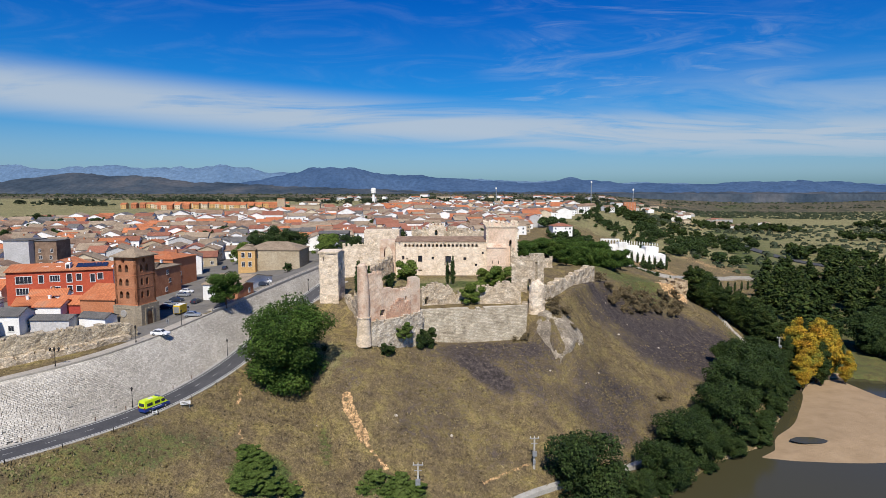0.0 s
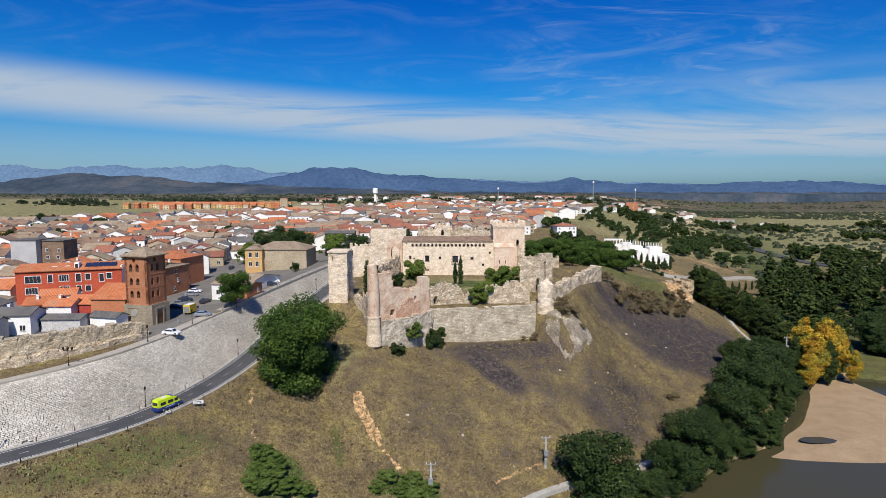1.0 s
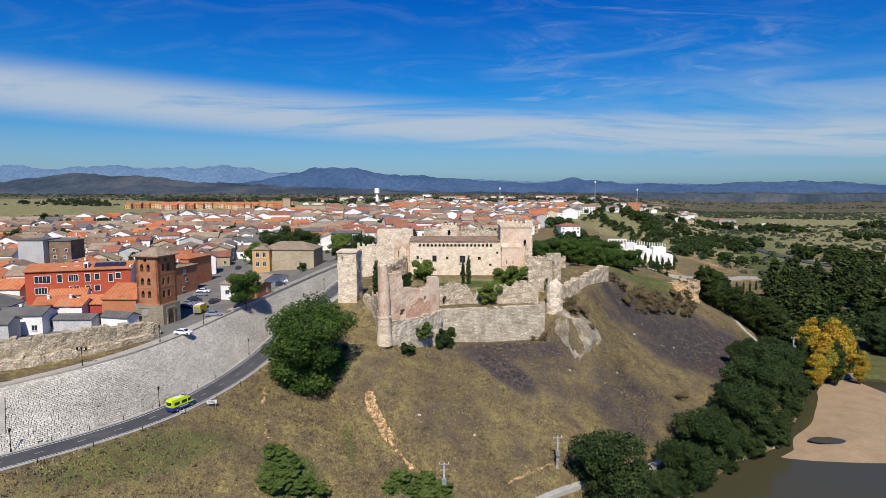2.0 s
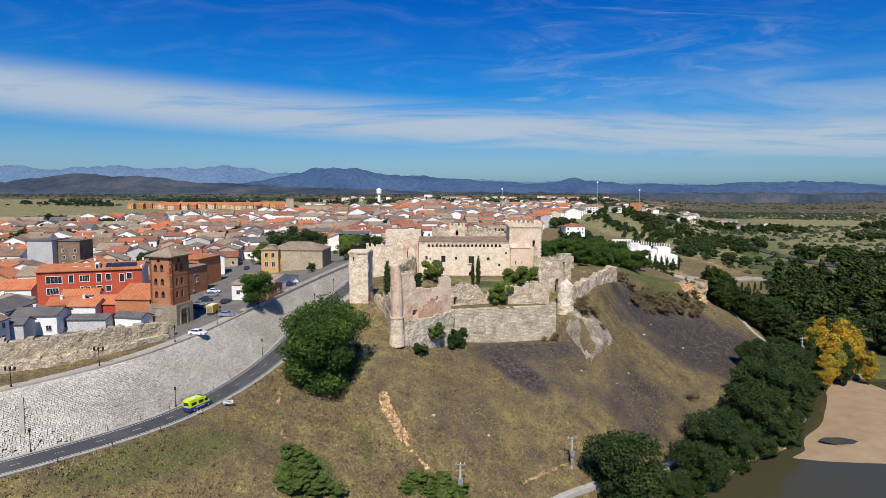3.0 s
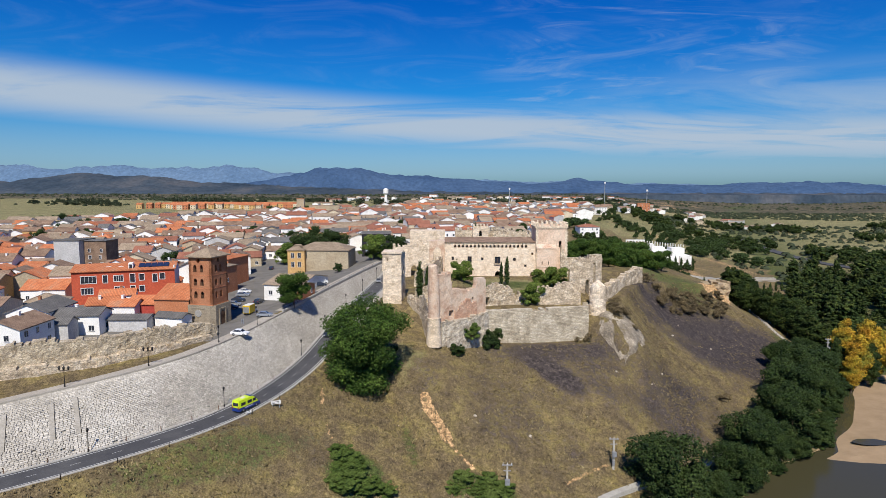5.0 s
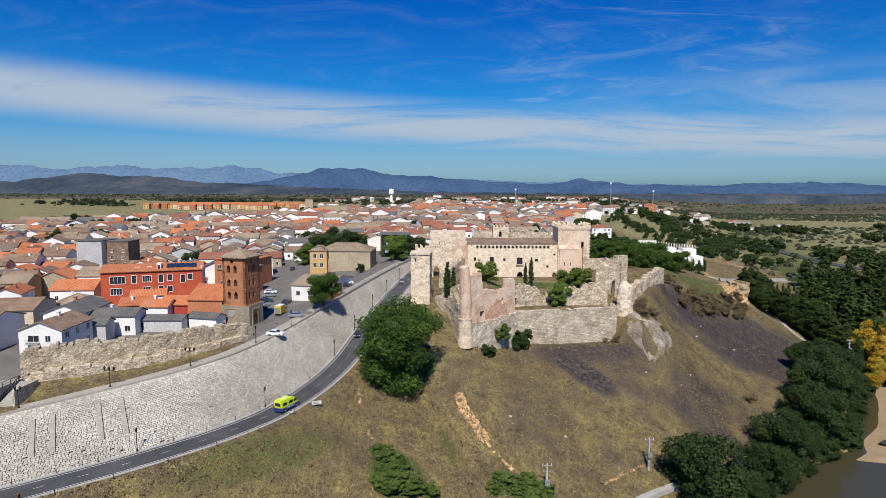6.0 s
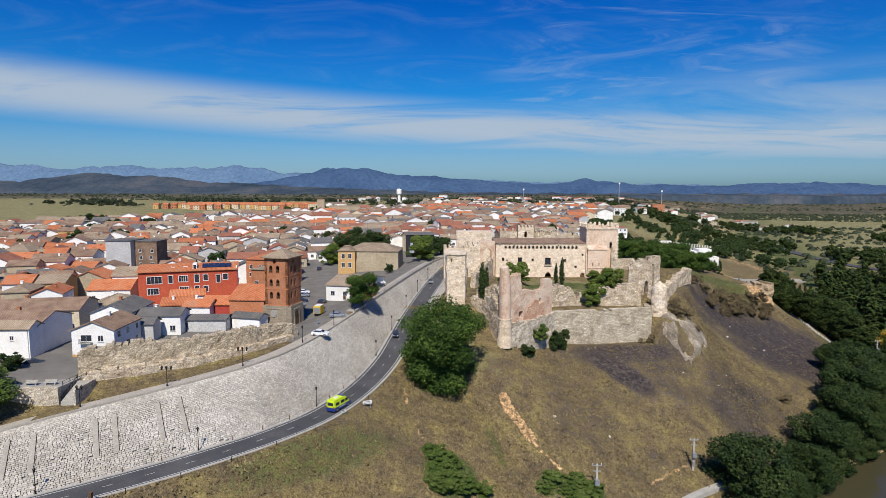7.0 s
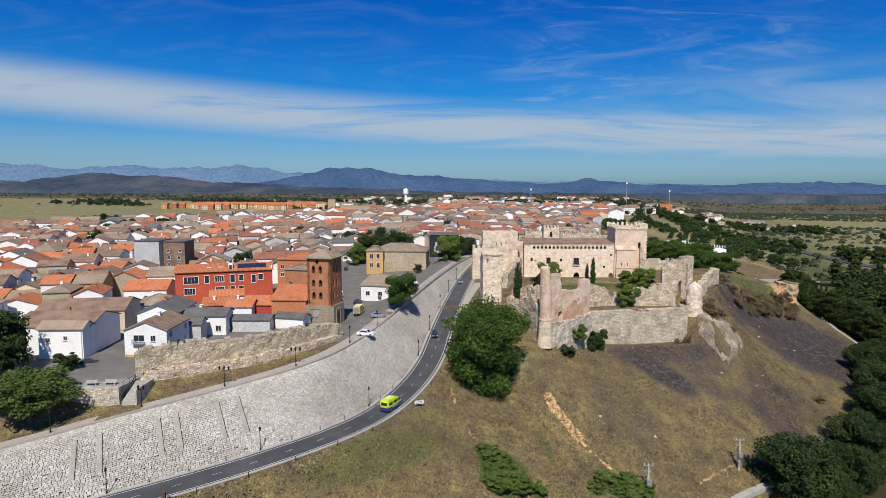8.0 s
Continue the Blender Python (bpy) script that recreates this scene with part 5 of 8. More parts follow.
def make_collapse():
    """Sheet of fallen masonry lying on the steep slope below the wall's broken end."""
    n, verts, faces = 46, [], []
    for j in range(n + 1):
        for i in range(n + 1):
            u, v = i / n, j / n
            a = Vector((26.0, 175.5)).lerp(Vector((33.4, 166.0)), v)
            b = Vector((36.5, 192.0)).lerp(Vector((44.6, 177.5)), v)
            p = a.lerp(b, u)
            w = Vector((p.x, p.y, 0))
            p += Vector((noise.noise(w * 0.25), noise.noise(w * 0.25 + Vector((9, 4, 2))))) * 1.6
            edge = min(u, 1 - u, v, 1 - v)
            lift = 0.15 + 1.5 * noise.noise(w * 0.22 + Vector((3, 8, 1))) + 0.9 * v * v - 1.0 * max(0, u - 0.5) * (1 - v) + 0.25 * math.floor(3 * noise.noise(w * 0.5))
            lift = lift * min(1, edge / 0.05) - 0.9 * (edge < 0.03)
            verts.append((p.x, p.y, zat(p.x, p.y) + lift + 0.25 * noise.noise(w * 1.1)))
    for j in range(n):
        for i in range(n):
            q = j * (n + 1) + i
            faces.append((q, q + 1, q + n + 2, q + n + 1))
    t = thing("collapsed_masonry", pose(0, 0, 0), "sheet of collapsed pale masonry lying down the slope", "castle wall")
    raw("masonry", verts, faces, "fallen_stone", t)


make_collapse()
castle_wall("weathered earthen crag at the spur's end", "crag", [(100, 268, -22, -8.2), (106, 266.5, -24, -7.4), (112, 268, -25, -8.0)], 8.0, "crag_earth", (), 1.0, 0.8, 1.6, 44)


def make_bastion():
    t = thing("round_bastion", pose(29.2, 181.6, 0), "stump of a round bastion in pale ashlar", "castle tower")
    bm = bmesh.new()
    tube(bm, [(0, 0, z, 2.72 - 0.036 * (z + 7)) for z in np.arange(-7, 5.4, 0.8)] + [(0, 0, 5.6, 1.4)], 26)
    for v in bm.verts:
        q = v.co * 0.9
        v.co += Vector((noise.noise(q), noise.noise(q + Vector((9, 9, 9))), 0)) * 0.3
        if v.co.z > 3.6:
            v.co.z += noise.noise(v.co * 0.7) * 1.6
    part("drum", bm, "limestone", t)


make_bastion()


# ---- brick tower on the old town wall ----
def make_brick_tower():
    c, a = Vector((-80.6, 153.2, 0)), -14.0
    t = thing("brick_tower", pose(c.x, c.y, -0.6, 0, 0, a), "square red brick tower on a cut stone base", "tower")
    h = 3.35
    holes = []
    for z0, z1 in ((7.2, 9.0), (10.5, 12.3), (14.0, 15.9)):
        holes += arch(1.35, 2.3, z0, z1) + arch(3.3, 4.25, z0, z1)
    holes += [(2.4, 3.3, 16.6, 17.3), (2.55, 3.15, 16.4, 17.5)]
    corners = [(-h, -h), (h, -h), (h, h), (-h, h)]
    for i in range(4):
        (x0, y0), (x1, y1) = corners[i], corners[(i + 1) % 4]
        wall_sheet("brick_wall", [(x0, y0, 5.4, 17.9), (x1, y1, 5.4, 17.9)], 0.7, "brick", t, holes, step=1.4, seed=50 + i)
    part("band", boxes(*[(-h - 0.07, h + 0.07, -h - 0.07, h + 0.07, z, z + 0.22) for z in (5.4,)], (-h - 0.05, h + 0.05, -h - 0.05, -h + 0.02, 9.7, 9.85), (-h - 0.05, h + 0.05, -h - 0.05, -h + 0.02, 13.1, 13.25), (h - 0.02, h + 0.05, -h, h, 9.7, 9.85), (h - 0.02, h + 0.05, -h, h, 13.1, 13.25)), "brick_orange", t)
    for z in (9.9, 13.3, 6.5):
        part("floor_slab", boxes((-h + 0.7, h - 0.7, -h + 0.7, h - 0.7, z - 0.3, z)), "timber", t)
    for z0 in (7.2, 10.5, 14.0):
        for x in (1.35, 3.3):
            r = boxes((-h + x, -h + x + 0.95, -h - 0.05, -h + 0.0, z0 + 0.75, z0 + 0.82), *[(-h + x + 0.1 * k, -h + x + 0.04 + 0.1 * k, -h - 0.04, -h - 0.01, z0, z0 + 0.75) for k in range(10)])
            part("window_rail", r, "timber", t, "low lattice rail in the window")
    b = part("stone_base", slab(bmesh.new(), [(-h - 0.45, -h - 0.45), (h - 0.6, -h - 0.45), (h + 0.45, -h + 0.6), (h + 0.45, h + 0.45), (-h - 0.45, h + 0.45)], -0.5, 5.4), "tan_stone", t, "splayed grey-tan cut stone base")
    bm = bmesh.new()
    bmesh.ops.create_cone(bm, cap_ends=True, segments=20, radius1=1.0, radius2=0.9, depth=0.2, matrix=Matrix.Translation((-0.7, -h - 0.5, 3.3)) @ Matrix.Rotation(radians(90), 4, "X"))
    part("oculus", bm, "paving", t, "blocked round window")
    part("lintel", boxes((-2.6, 1.2, -h - 0.56, -h - 0.4, 4.5, 4.75)), "tan_stone", t)
    bm = boxes((h + 0.4, h + 0.52, -0.9, 1.0, -0.4, 2.6))
    bmesh.ops.create_cone(bm, cap_ends=True, segments=20, radius1=0.95, radius2=0.95, depth=0.12, matrix=Matrix.Translation((h + 0.46, 0.05, 2.6)) @ Matrix.Rotation(radians(90), 4, "Y"))
    part("door", bm, "timber", t, "arched dark timber door")
    part("door_surround", boxes((h + 0.42, h + 0.62, -1.5, -1.0, -0.4, 4.0), (h + 0.42, h + 0.62, 1.1, 1.6, -0.4, 4.0), (h + 0.42, h + 0.62, -1.5, 1.6, 4.0, 4.4)), "tan_stone", t)
    bm = bmesh.new()
    e = h + 0.75
    lo = [bm.verts.new(p) for p in ((-e, -e, 17.85), (e, -e, 17.85), (e, e, 17.85), (-e, e, 17.85))]
    up = [bm.verts.new(p) for p in ((-e, -e, 18.1), (e, -e, 18.1), (e, e, 18.1), (-e, e, 18.1))]
    top = bm.verts.new((0, 0, 20.2))
    bm.faces.new(lo[::-1])
    for i in range(4):
        j = (i + 1) % 4
        bm.faces.new((lo[i], lo[j], up[j], up[i]))
        bm.faces.new((up[i], up[j], top))
    r = part("roof", bm, "roof_tan", t, "low pyramid roof of tan clay tiles")
    part("ridge_cap", boxes((-0.25, 0.25, -0.25, 0.25, 19.95, 20.35)), "roof_tan", r)


M["tan_stone"] = courses(surface("tan_stone", [(0.27, 0.22, 0.155), (0.37, 0.31, 0.22)], 0.4, 3.0, bump=0.5, bump_dist=0.08), 1.0, 0.9, 0.4, 0.03, (0.75, 0.72, 0.68), 0.15)
make_brick_tower()


# ---- houses ----
WINDOW_MESH = {}


def window_mesh(w, h):
    """A window unit that stands just proud of a wall facing -y: frame and dark pane."""
    key = (w, h)
    if key not in WINDOW_MESH:
        bm = boxes((-w / 2 - 0.1, w / 2 + 0.1, -0.05, 0.05, 0 - 0.1, h + 0.1))
        for f in bm.faces:
            f.material_index = 0
        n = len(bm.faces)
        box(bm, -w / 2, w / 2, -0.058, -0.045, 0, h)
        bm.faces.ensure_lookup_table()
        for f in bm.faces[n:]:
            f.material_index = 1
        box(bm, -0.03, 0.03, -0.075, -0.05, 0, h)
        box(bm, -w / 2 - 0.15, w / 2 + 0.15, -0.16, 0.0, -0.16, -0.06)
        me = bpy.data.meshes.new("window")
        bm.to_mesh(me)
        bm.free()
        for m in ("white_trim", "glass"):
            me.materials.append(M[m])
        WINDOW_MESH[key] = me
    return WINDOW_MESH[key]


def put_window(parent, x, y, z, turn, w=1.0, h=1.25, label=""):
    ob = new("window", window_mesh(w, h))
    ob.parent = parent
    ob.matrix_basis = pose(x, y, z, 0, 0, turn)
    if label:
        ob["label"] = label
    return ob


def roof_mesh(w, d, h, rise, over, hip, thick=0.22):
    """Gable or hip roof: ridge along x."""
    a, b = w / 2 + over, d / 2 + over
    inset = b * 0.95 if hip else 0.0
    drop = over * rise / (d / 2)
    z0 = h - drop
    vs = [(-a, -b, z0), (a, -b, z0), (a, b, z0), (-a, b, z0), (-a + inset, 0, h + rise), (a - inset, 0, h + rise)]
    top = [(x, y, z + thick) for x, y, z in vs]
    faces = [(6, 7, 11, 10), (8, 9, 10, 11), (7, 8, 11), (9, 6, 10), (1, 0, 4, 5), (3, 2, 5, 4), (2, 1, 5), (0, 3, 4), (0, 1, 7, 6), (1, 2, 8, 7), (2, 3, 9, 8), (3, 0, 6, 9)]
    if not hip:
        faces = [f for f in faces if f not in ((7, 8, 11), (9, 6, 10), (2, 1, 5), (0, 3, 4), (1, 2, 8, 7), (3, 0, 6, 9))]
        faces += [(1, 5, 11, 7), (5, 2, 8, 11), (3, 4, 10, 9), (4, 0, 6, 10)]
    return vs + top, faces


def house(x, y, turn, w, d, h, wall, roof, rise=1.5, hip=False, label="", storeys=1, windows=True, chimney=True, z=None, seed=0, group="", name="house", front_openings=True):
    """A tiled house: ridge along its own x, front towards its own -y."""
    rnd = random.Random(seed)
    z = zat(x, y) if z is None else z
    t = thing(name, pose(x, y, z, 0, 0, turn), label, "house", group)
    g = rise * 0.98
    if hip:
        vs = [(-w / 2, -d / 2, -1.5), (w / 2, -d / 2, -1.5), (w / 2, d / 2, -1.5), (-w / 2, d / 2, -1.5), (-w / 2, -d / 2, h), (w / 2, -d / 2, h), (w / 2, d / 2, h), (-w / 2, d / 2, h)]
        fs = [(0, 1, 5, 4), (1, 2, 6, 5), (2, 3, 7, 6), (3, 0, 4, 7), (3, 2, 1, 0), (4, 5, 6, 7)]
    else:
        vs = [(-w / 2, -d / 2, -1.5), (w / 2, -d / 2, -1.5), (w / 2, d / 2, -1.5), (-w / 2, d / 2, -1.5), (-w / 2, -d / 2, h), (w / 2, -d / 2, h), (w / 2, d / 2, h), (-w / 2, d / 2, h), (-w / 2, 0, h + g), (w / 2, 0, h + g)]
        fs = [(0, 1, 5, 4), (1, 2, 6, 9, 5), (2, 3, 7, 6), (3, 0, 4, 8, 7), (3, 2, 1, 0), (4, 5, 9, 8), (6, 7, 8, 9)]
    raw("wall", vs, fs, wall, t)
    rv, rf = roof_mesh(w, d, h, rise, 0.35, hip)
    r = raw("roof", rv, rf, roof, t)
    if chimney:
        cx, cy = rnd.uniform(-w * 0.3, w * 0.3), rnd.uniform(-d * 0.2, d * 0.2)
        zc = h + rise * (1 - abs(cy) / (d / 2))
        c = part("chimney", boxes((cx - 0.3, cx + 0.3, cy - 0.3, cy + 0.3, zc - 0.5, zc + 1.0), (cx - 0.38, cx + 0.38, cy - 0.38, cy + 0.38, zc + 1.0, zc + 1.12)), "white_wall" if rnd.random() < 0.6 else "brick", t)
    if windows:
        for s in range(storeys):
            zb = 1.1 + s * 2.8
            if zb + 1.3 > h:
                break
            n = max(1, int(w / 3.4))
            for i in range(n):
                if rnd.random() < 0.85:
                    put_window(t, -w / 2 + (i + 0.5) * w / n + rnd.uniform(-0.3, 0.3), -d / 2, zb, 0, rnd.choice((0.9, 1.2)), 1.25)
            if rnd.random() < 0.5:
                put_window(t, w / 2, rnd.uniform(-d * 0.25, d * 0.25), zb, 90, 0.9, 1.25)
        if front_openings and rnd.random() < 0.5:
            part("door", boxes((-0.55, 0.55, -d / 2 - 0.05, -d / 2 + 0.05, -0.2, 2.1)), "timber", t)
    return t


def make_red_block():
    a, b = Vector((-131.6, 176.0)), Vector((-104.4, 185.2))
    w = (b - a).length
    ang = math.degrees(math.atan2(b.y - a.y, b.x - a.x))
    m = pose(a.x, a.y, -0.4, 0, 0, ang)
    t = thing("apartment_block", m, "deep red rendered apartment block with white-framed windows", "apartment block")
    ops = [(2.5, 6.6, 6.3, 8.4), (8.5, 9.7, 6.3, 8.6), (11.5, 14.0, 6.6, 8.4), (16.0, 17.3, 6.2, 8.7), (18.6, 19.9, 6.7, 8.6), (22.4, 23.6, 6.0, 8.4), (24.4, 25.8, 6.8, 8.6)]
    ops += [(2.5, 5.6, 2.9, 4.8), (11.6, 14.1, 3.1, 4.9), (16.0, 17.3, 2.7, 5.0), (18.5, 19.9, 3.2, 4.9)]
    wall_sheet("front_wall", [(0, 0, -1, 9.9), (w, 0, -1, 9.9)], 0.4, "red_wall", t, ops, step=2.5, seed=60)
    part("rear_wall", boxes((0, w, 13.0, 13.4, -1, 9.4)), "red_wall", t)
    part("side_wall", boxes((0, 0.4, 0.4, 13.0, -1, 9.4)), "red_wall", t)
    part("side_wall", boxes((w - 0.4, w, 0.4, 13.0, -1, 10.8)), "white_wall", t, "white rendered end wall")
    part("floor_slab", boxes((0.4, w - 0.4, 0.4, 13, 5.4, 5.7)), "concrete", t)
    part("ceiling_slab", boxes((0.4, w - 0.4, 0.4, 13, 9.1, 9.38)), "concrete", t)
    for s0, s1, z0, z1 in ops:
        f = 0.16
        wd = part("window", boxes((s0 - f, s1 + f, -0.06, 0.1, z0 - f, z0), (s0 - f, s1 + f, -0.06, 0.1, z1, z1 + f), (s0 - f, s0, -0.06, 0.1, z0, z1), (s1, s1 + f, -0.06, 0.1, z0, z1)), "white_trim", t, "white window surround")
        part("pane", boxes((s0, s1, 0.2, 0.24, z0, z1)), "glass", wd)
        if s1 - s0 > 2:
            part("mullion", boxes(*[(s0 + (s1 - s0) * q - 0.04, s0 + (s1 - s0) * q + 0.04, 0.12, 0.2, z0, z1) for q in (0.25, 0.5, 0.75)]), "white_trim", wd)
    for z in (5.6,):
        part("balcony_rail", boxes((2.5, 6.6, -0.05, 0.0, 6.6, 6.66), *[(2.5 + 0.2 * k, 2.53 + 0.2 * k, -0.05, -0.02, 6.3, 7.1) for k in range(21)]), "iron", t)
    rv, rf = roof_mesh(w - 0.2, 13.4, 9.9, 1.5, 0.5, False)
    rv = [(x + w / 2, y + 6.7, z) for x, y, z in rv]
    r = raw("roof", rv, rf, "roof_orange", t, "orange clay tile roof")
    for i in range(5):
        x = w - 10.5 + i * 1.75
        raw("solar_panel", [(x, 1.6, 10.6), (x + 1.65, 1.6, 10.6), (x + 1.65, 4.2, 11.5), (x, 4.2, 11.5), (x, 1.6, 10.68), (x + 1.65, 1.6, 10.68), (x + 1.65, 4.2, 11.58), (x, 4.2, 11.58)],
            [(3, 2, 1, 0), (4, 5, 6, 7), (0, 1, 5, 4), (1, 2, 6, 5), (2, 3, 7, 6), (3, 0, 4, 7)], "solar", r, "dark blue solar panel")
    d = part("dormer", boxes((w - 13.2, w - 12.0, 1.0, 4.0, 9.6, 12.0)), "white_wall", r)
    part("dormer_pane", boxes((w - 13.0, w - 12.2, 0.96, 1.0, 10.0, 11.6)), "glass", d)
    for x in (9.0, 12.4):
        part("roof_vent", boxes((x, x + 1.4, 3, 3.6, 10.2, 10.9)), "white_wall", r)


make_red_block()

house(-89.4, 159.0, -4, 9.4, 15.0, 6.6, "brick_orange", "roof_orange", 2.9, label="orange brick hall with an orange tiled gable roof", windows=False, chimney=False, seed=1)
house(-99.0, 159.5, 0, 9.6, 9.0, 4.6, "crimson_wall", "roof_orange", 1.6, label="low house with a crimson rendered wall and orange tiles", windows=False, seed=2)
house(-103.6, 155.2, 0, 7.0, 6.0, 4.6, "white_wall", "roof_orange", 1.4, label="low white house with orange tiled roof", seed=3)
house(-111.0, 158.5, 15, 8.0, 7.0, 4.4, "crimson_wall", "roof_orange", 1.5, label="low crimson house with orange tiles", seed=4, windows=False)
house(-112.0, 166.5, 20, 9.0, 6.0, 5.4, "white_wall", "roof_orange", 1.3, label="white house with an orange tiled roof", seed=5)
house(-88.0, 148.2, -14, 8.0, 4.0, 3.0, "white_wall", "roof_grey", 0.9, label="low white shed with a grey sheet roof", windows=False, chimney=False, seed=6, name="shed")
house(-97.5, 146.5, 2, 9.5, 6.0, 3.0, "grey_wall", "roof_grey", 0.7, label="grey block outbuilding with a weathered sheet roof", windows=False, chimney=False, seed=7, name="shed")
house(-108.2, 143.0, 6, 11.0, 7.0, 4.8, "white_wall", "roof_grey", 1.3, label="two-storey white house with a grey tiled roof", storeys=2, seed=8)
house(-109.6, 135.5, 8, 7.0, 5.0, 4.2, "grey_wall", "roof_grey", 1.1, label="open grey lean-to with dark interior", windows=False, seed=9, chimney=False)
CORNER = house(-112.5, 126.6, 92, 11.5, 9.0, 5.8, "white_wall", "roof_brown", 1.8, label="white gabled house with brown clay tiles on the corner", storeys=2, seed=10)
for wx, wz, ww, wh in ((-2.2, 0.4, 1.1, 1.9), (0.4, 0.5, 2.6, 1.6), (-1.6, 3.4, 1.0, 1.2), (1.4, 3.4, 2.2, 1.3)):
    put_window(CORNER, -5.75, wx, wz, -90, ww, wh)
part("balcony", boxes((-6.7, -5.76, 0.1, 2.7, 3.0, 3.15)), "concrete", CORNER)
part("balcony_rail", boxes((-6.7, -6.66, 0.1, 2.7, 3.95, 4.0), *[(-6.7, -6.66, 0.1 + 0.2 * k, 0.13 + 0.2 * k, 3.15, 3.95) for k in range(13)]), "iron", CORNER)
part("plinth", boxes((-5.8, 5.8, -4.56, -4.5, -1.4, 0.5), (-5.81, -5.75, -4.5, 4.5, -1.4, 0.5)), "ochre_wall", CORNER, "ochre painted plinth")
house(-118.4, 143.6, 96, 13.0, 9.5, 6.0, "white_wall", "roof_grey", 1.9, label="white gabled house with a dark grey roof", storeys=2, seed=11, windows=False)
house(-133.6, 128.4, 3, 16.0, 13.0, 6.2, "white_wall", "roof_brown", 2.0, label="large white building with a brown tiled roof and stained wall", windows=False, seed=12)
WING = house(-129.6, 121.4, 3, 9.2, 4.6, 6.4, "white_wall", "roof_tan", 1.2, label="white side wing with tan tiles", windows=False, chimney=False, seed=13)
part("downpipe", boxes((4.3, 4.4, -2.4, -2.3, -1, 6.2)), "steel", WING)
for wx, wz in ((-2.6, 3.6), (1.0, 4.0)):
    put_window(WING, wx, -2.3, wz, 0, 0.7, 0.8)
house(-139.5, 146.0, 12, 20.0, 13.0, 5.8, "cream_wall", "roof_brown", 2.0, label="long cream house with a brown tiled roof", seed=14)
house(-67.6, 240.5, -3, 22.0, 14.0, 7.8, "tan_wall", "roof_tan", 2.6, hip=True, label="tan brick municipal building with a hipped tan roof", storeys=1, windows=False, seed=15, chimney=False)
t15 = house(-77.6, 236.0, 3, 6.6, 10.0, 9.0, "ochre_wall", "roof_tan", 1.7, hip=True, label="ochre brick entrance wing with paired arched windows", windows=False, chimney=False, seed=16)
for x in (-1.3, 1.3):
    for zz in (2.4, 6.0):
        put_window(t15, x, -5.0, zz, 0, 1.2, 1.9)
house(-67.4, 193.0, -12, 12.5, 21.0, 4.2, "white_wall", "roof_tan", 1.9, label="long low white house with tan-grey roof tiles", windows=True, chimney=False, seed=17)
house(-62.6, 178.5, -12, 5.0, 9.0, 3.4, "brick", "roof_tan", 0.9, label="brick annex under a tan tiled roof", chimney=False, seed=18)
house(-96.0, 196.0, -12, 9.0, 13.0, 9.0, "brick", "roof_tan", 1.3, hip=True, label="three-storey brick house with white balconies", storeys=3, seed=19)
house(-101.0, 214.0, -10, 15.0, 14.0, 10.0, "brick_orange", "roof_orange", 1.8, hip=True, label="tall orange brick house with orange tiles", storeys=3, seed=20)


def make_grey_block():
    t = house(-171.0, 241.0, 0, 10.2, 11.0, 14.4, "grey_wall", "roof_grey", 0.4, hip=True, label="plain grey rendered apartment tower with dark side windows", windows=False, chimney=False, seed=21, name="apartment_tower")
    house(-161.2, 243.0, 0, 9.0, 9.0, 14.0, "roof_brown", "roof_grey", 0.4, hip=True, label="dark brown apartment wing with white balconies", windows=True, storeys=4, chimney=False, seed=22, name="apartment_wing")


make_grey_block()


def make_mural_house():
    t = house(-50.5, 275.0, 4, 13.0, 12.0, 8.8, "dark_mural", "roof_grey", 0.8, label="house with a black gable mural of pale statues and white lettering", windows=False, chimney=False, z=5.2, seed=23, name="mural_house")
    y = -6.03
    def blob(name, pts, mat, label):
        bm = bmesh.new()
        front = [bm.verts.new((x, y - 0.03, z)) for x, z in pts]
        back = [bm.verts.new((x, y + 0.02, z)) for x, z in pts]
        bm.faces.new(front)
        for i in range(len(pts)):
            j = (i + 1) % len(pts)
            bm.faces.new((front[j], front[i], back[i], back[j]))
        part(name, bm, mat, t, label)
    blob("mural_figure", [(-4.8, 0.6), (-2.6, 0.6), (-2.8, 3.0), (-3.3, 4.4), (-3.2, 5.2), (-3.8, 5.8), (-4.4, 5.2), (-4.3, 4.4), (-4.9, 3.0)], "mural_pale", "pale painted bust")
    blob("mural_drape", [(-2.4, 0.6), (-0.6, 0.6), (-1.0, 4.0), (-2.0, 5.0)], "mural_purple", "purple painted drapery")
    blob("mural_figure", [(-0.6, 0.3), (3.8, 0.3), (3.4, 3.4), (2.2, 4.4), (2.1, 5.6), (1.3, 6.4), (0.6, 5.6), (0.7, 4.4), (-0.5, 3.2)], "mural_pale", "pale painted statue")
    for k in range(4):
        blob("lettering_bar", [(2.9, 8.2 - k * 0.55), (5.6 - (k % 2) * 0.5, 8.2 - k * 0.55), (5.6 - (k % 2) * 0.5, 8.5 - k * 0.55), (2.9, 8.5 - k * 0.55)], "white_trim", "white painted line of lettering")


M["dark_mural"] = surface("dark_mural", [(0.018, 0.018, 0.022), (0.035, 0.034, 0.04)], 0.4, 3, bump=0.1)
M["mural_pale"] = surface("mural_pale", [(0.22, 0.24, 0.30), (0.50, 0.52, 0.56)], 0.7, 3, bump=0.0)
M["mural_purple"] = surface("mural_purple", [(0.08, 0.04, 0.20), (0.16, 0.08, 0.34)], 0.7, 3, bump=0.0)
make_mural_house()

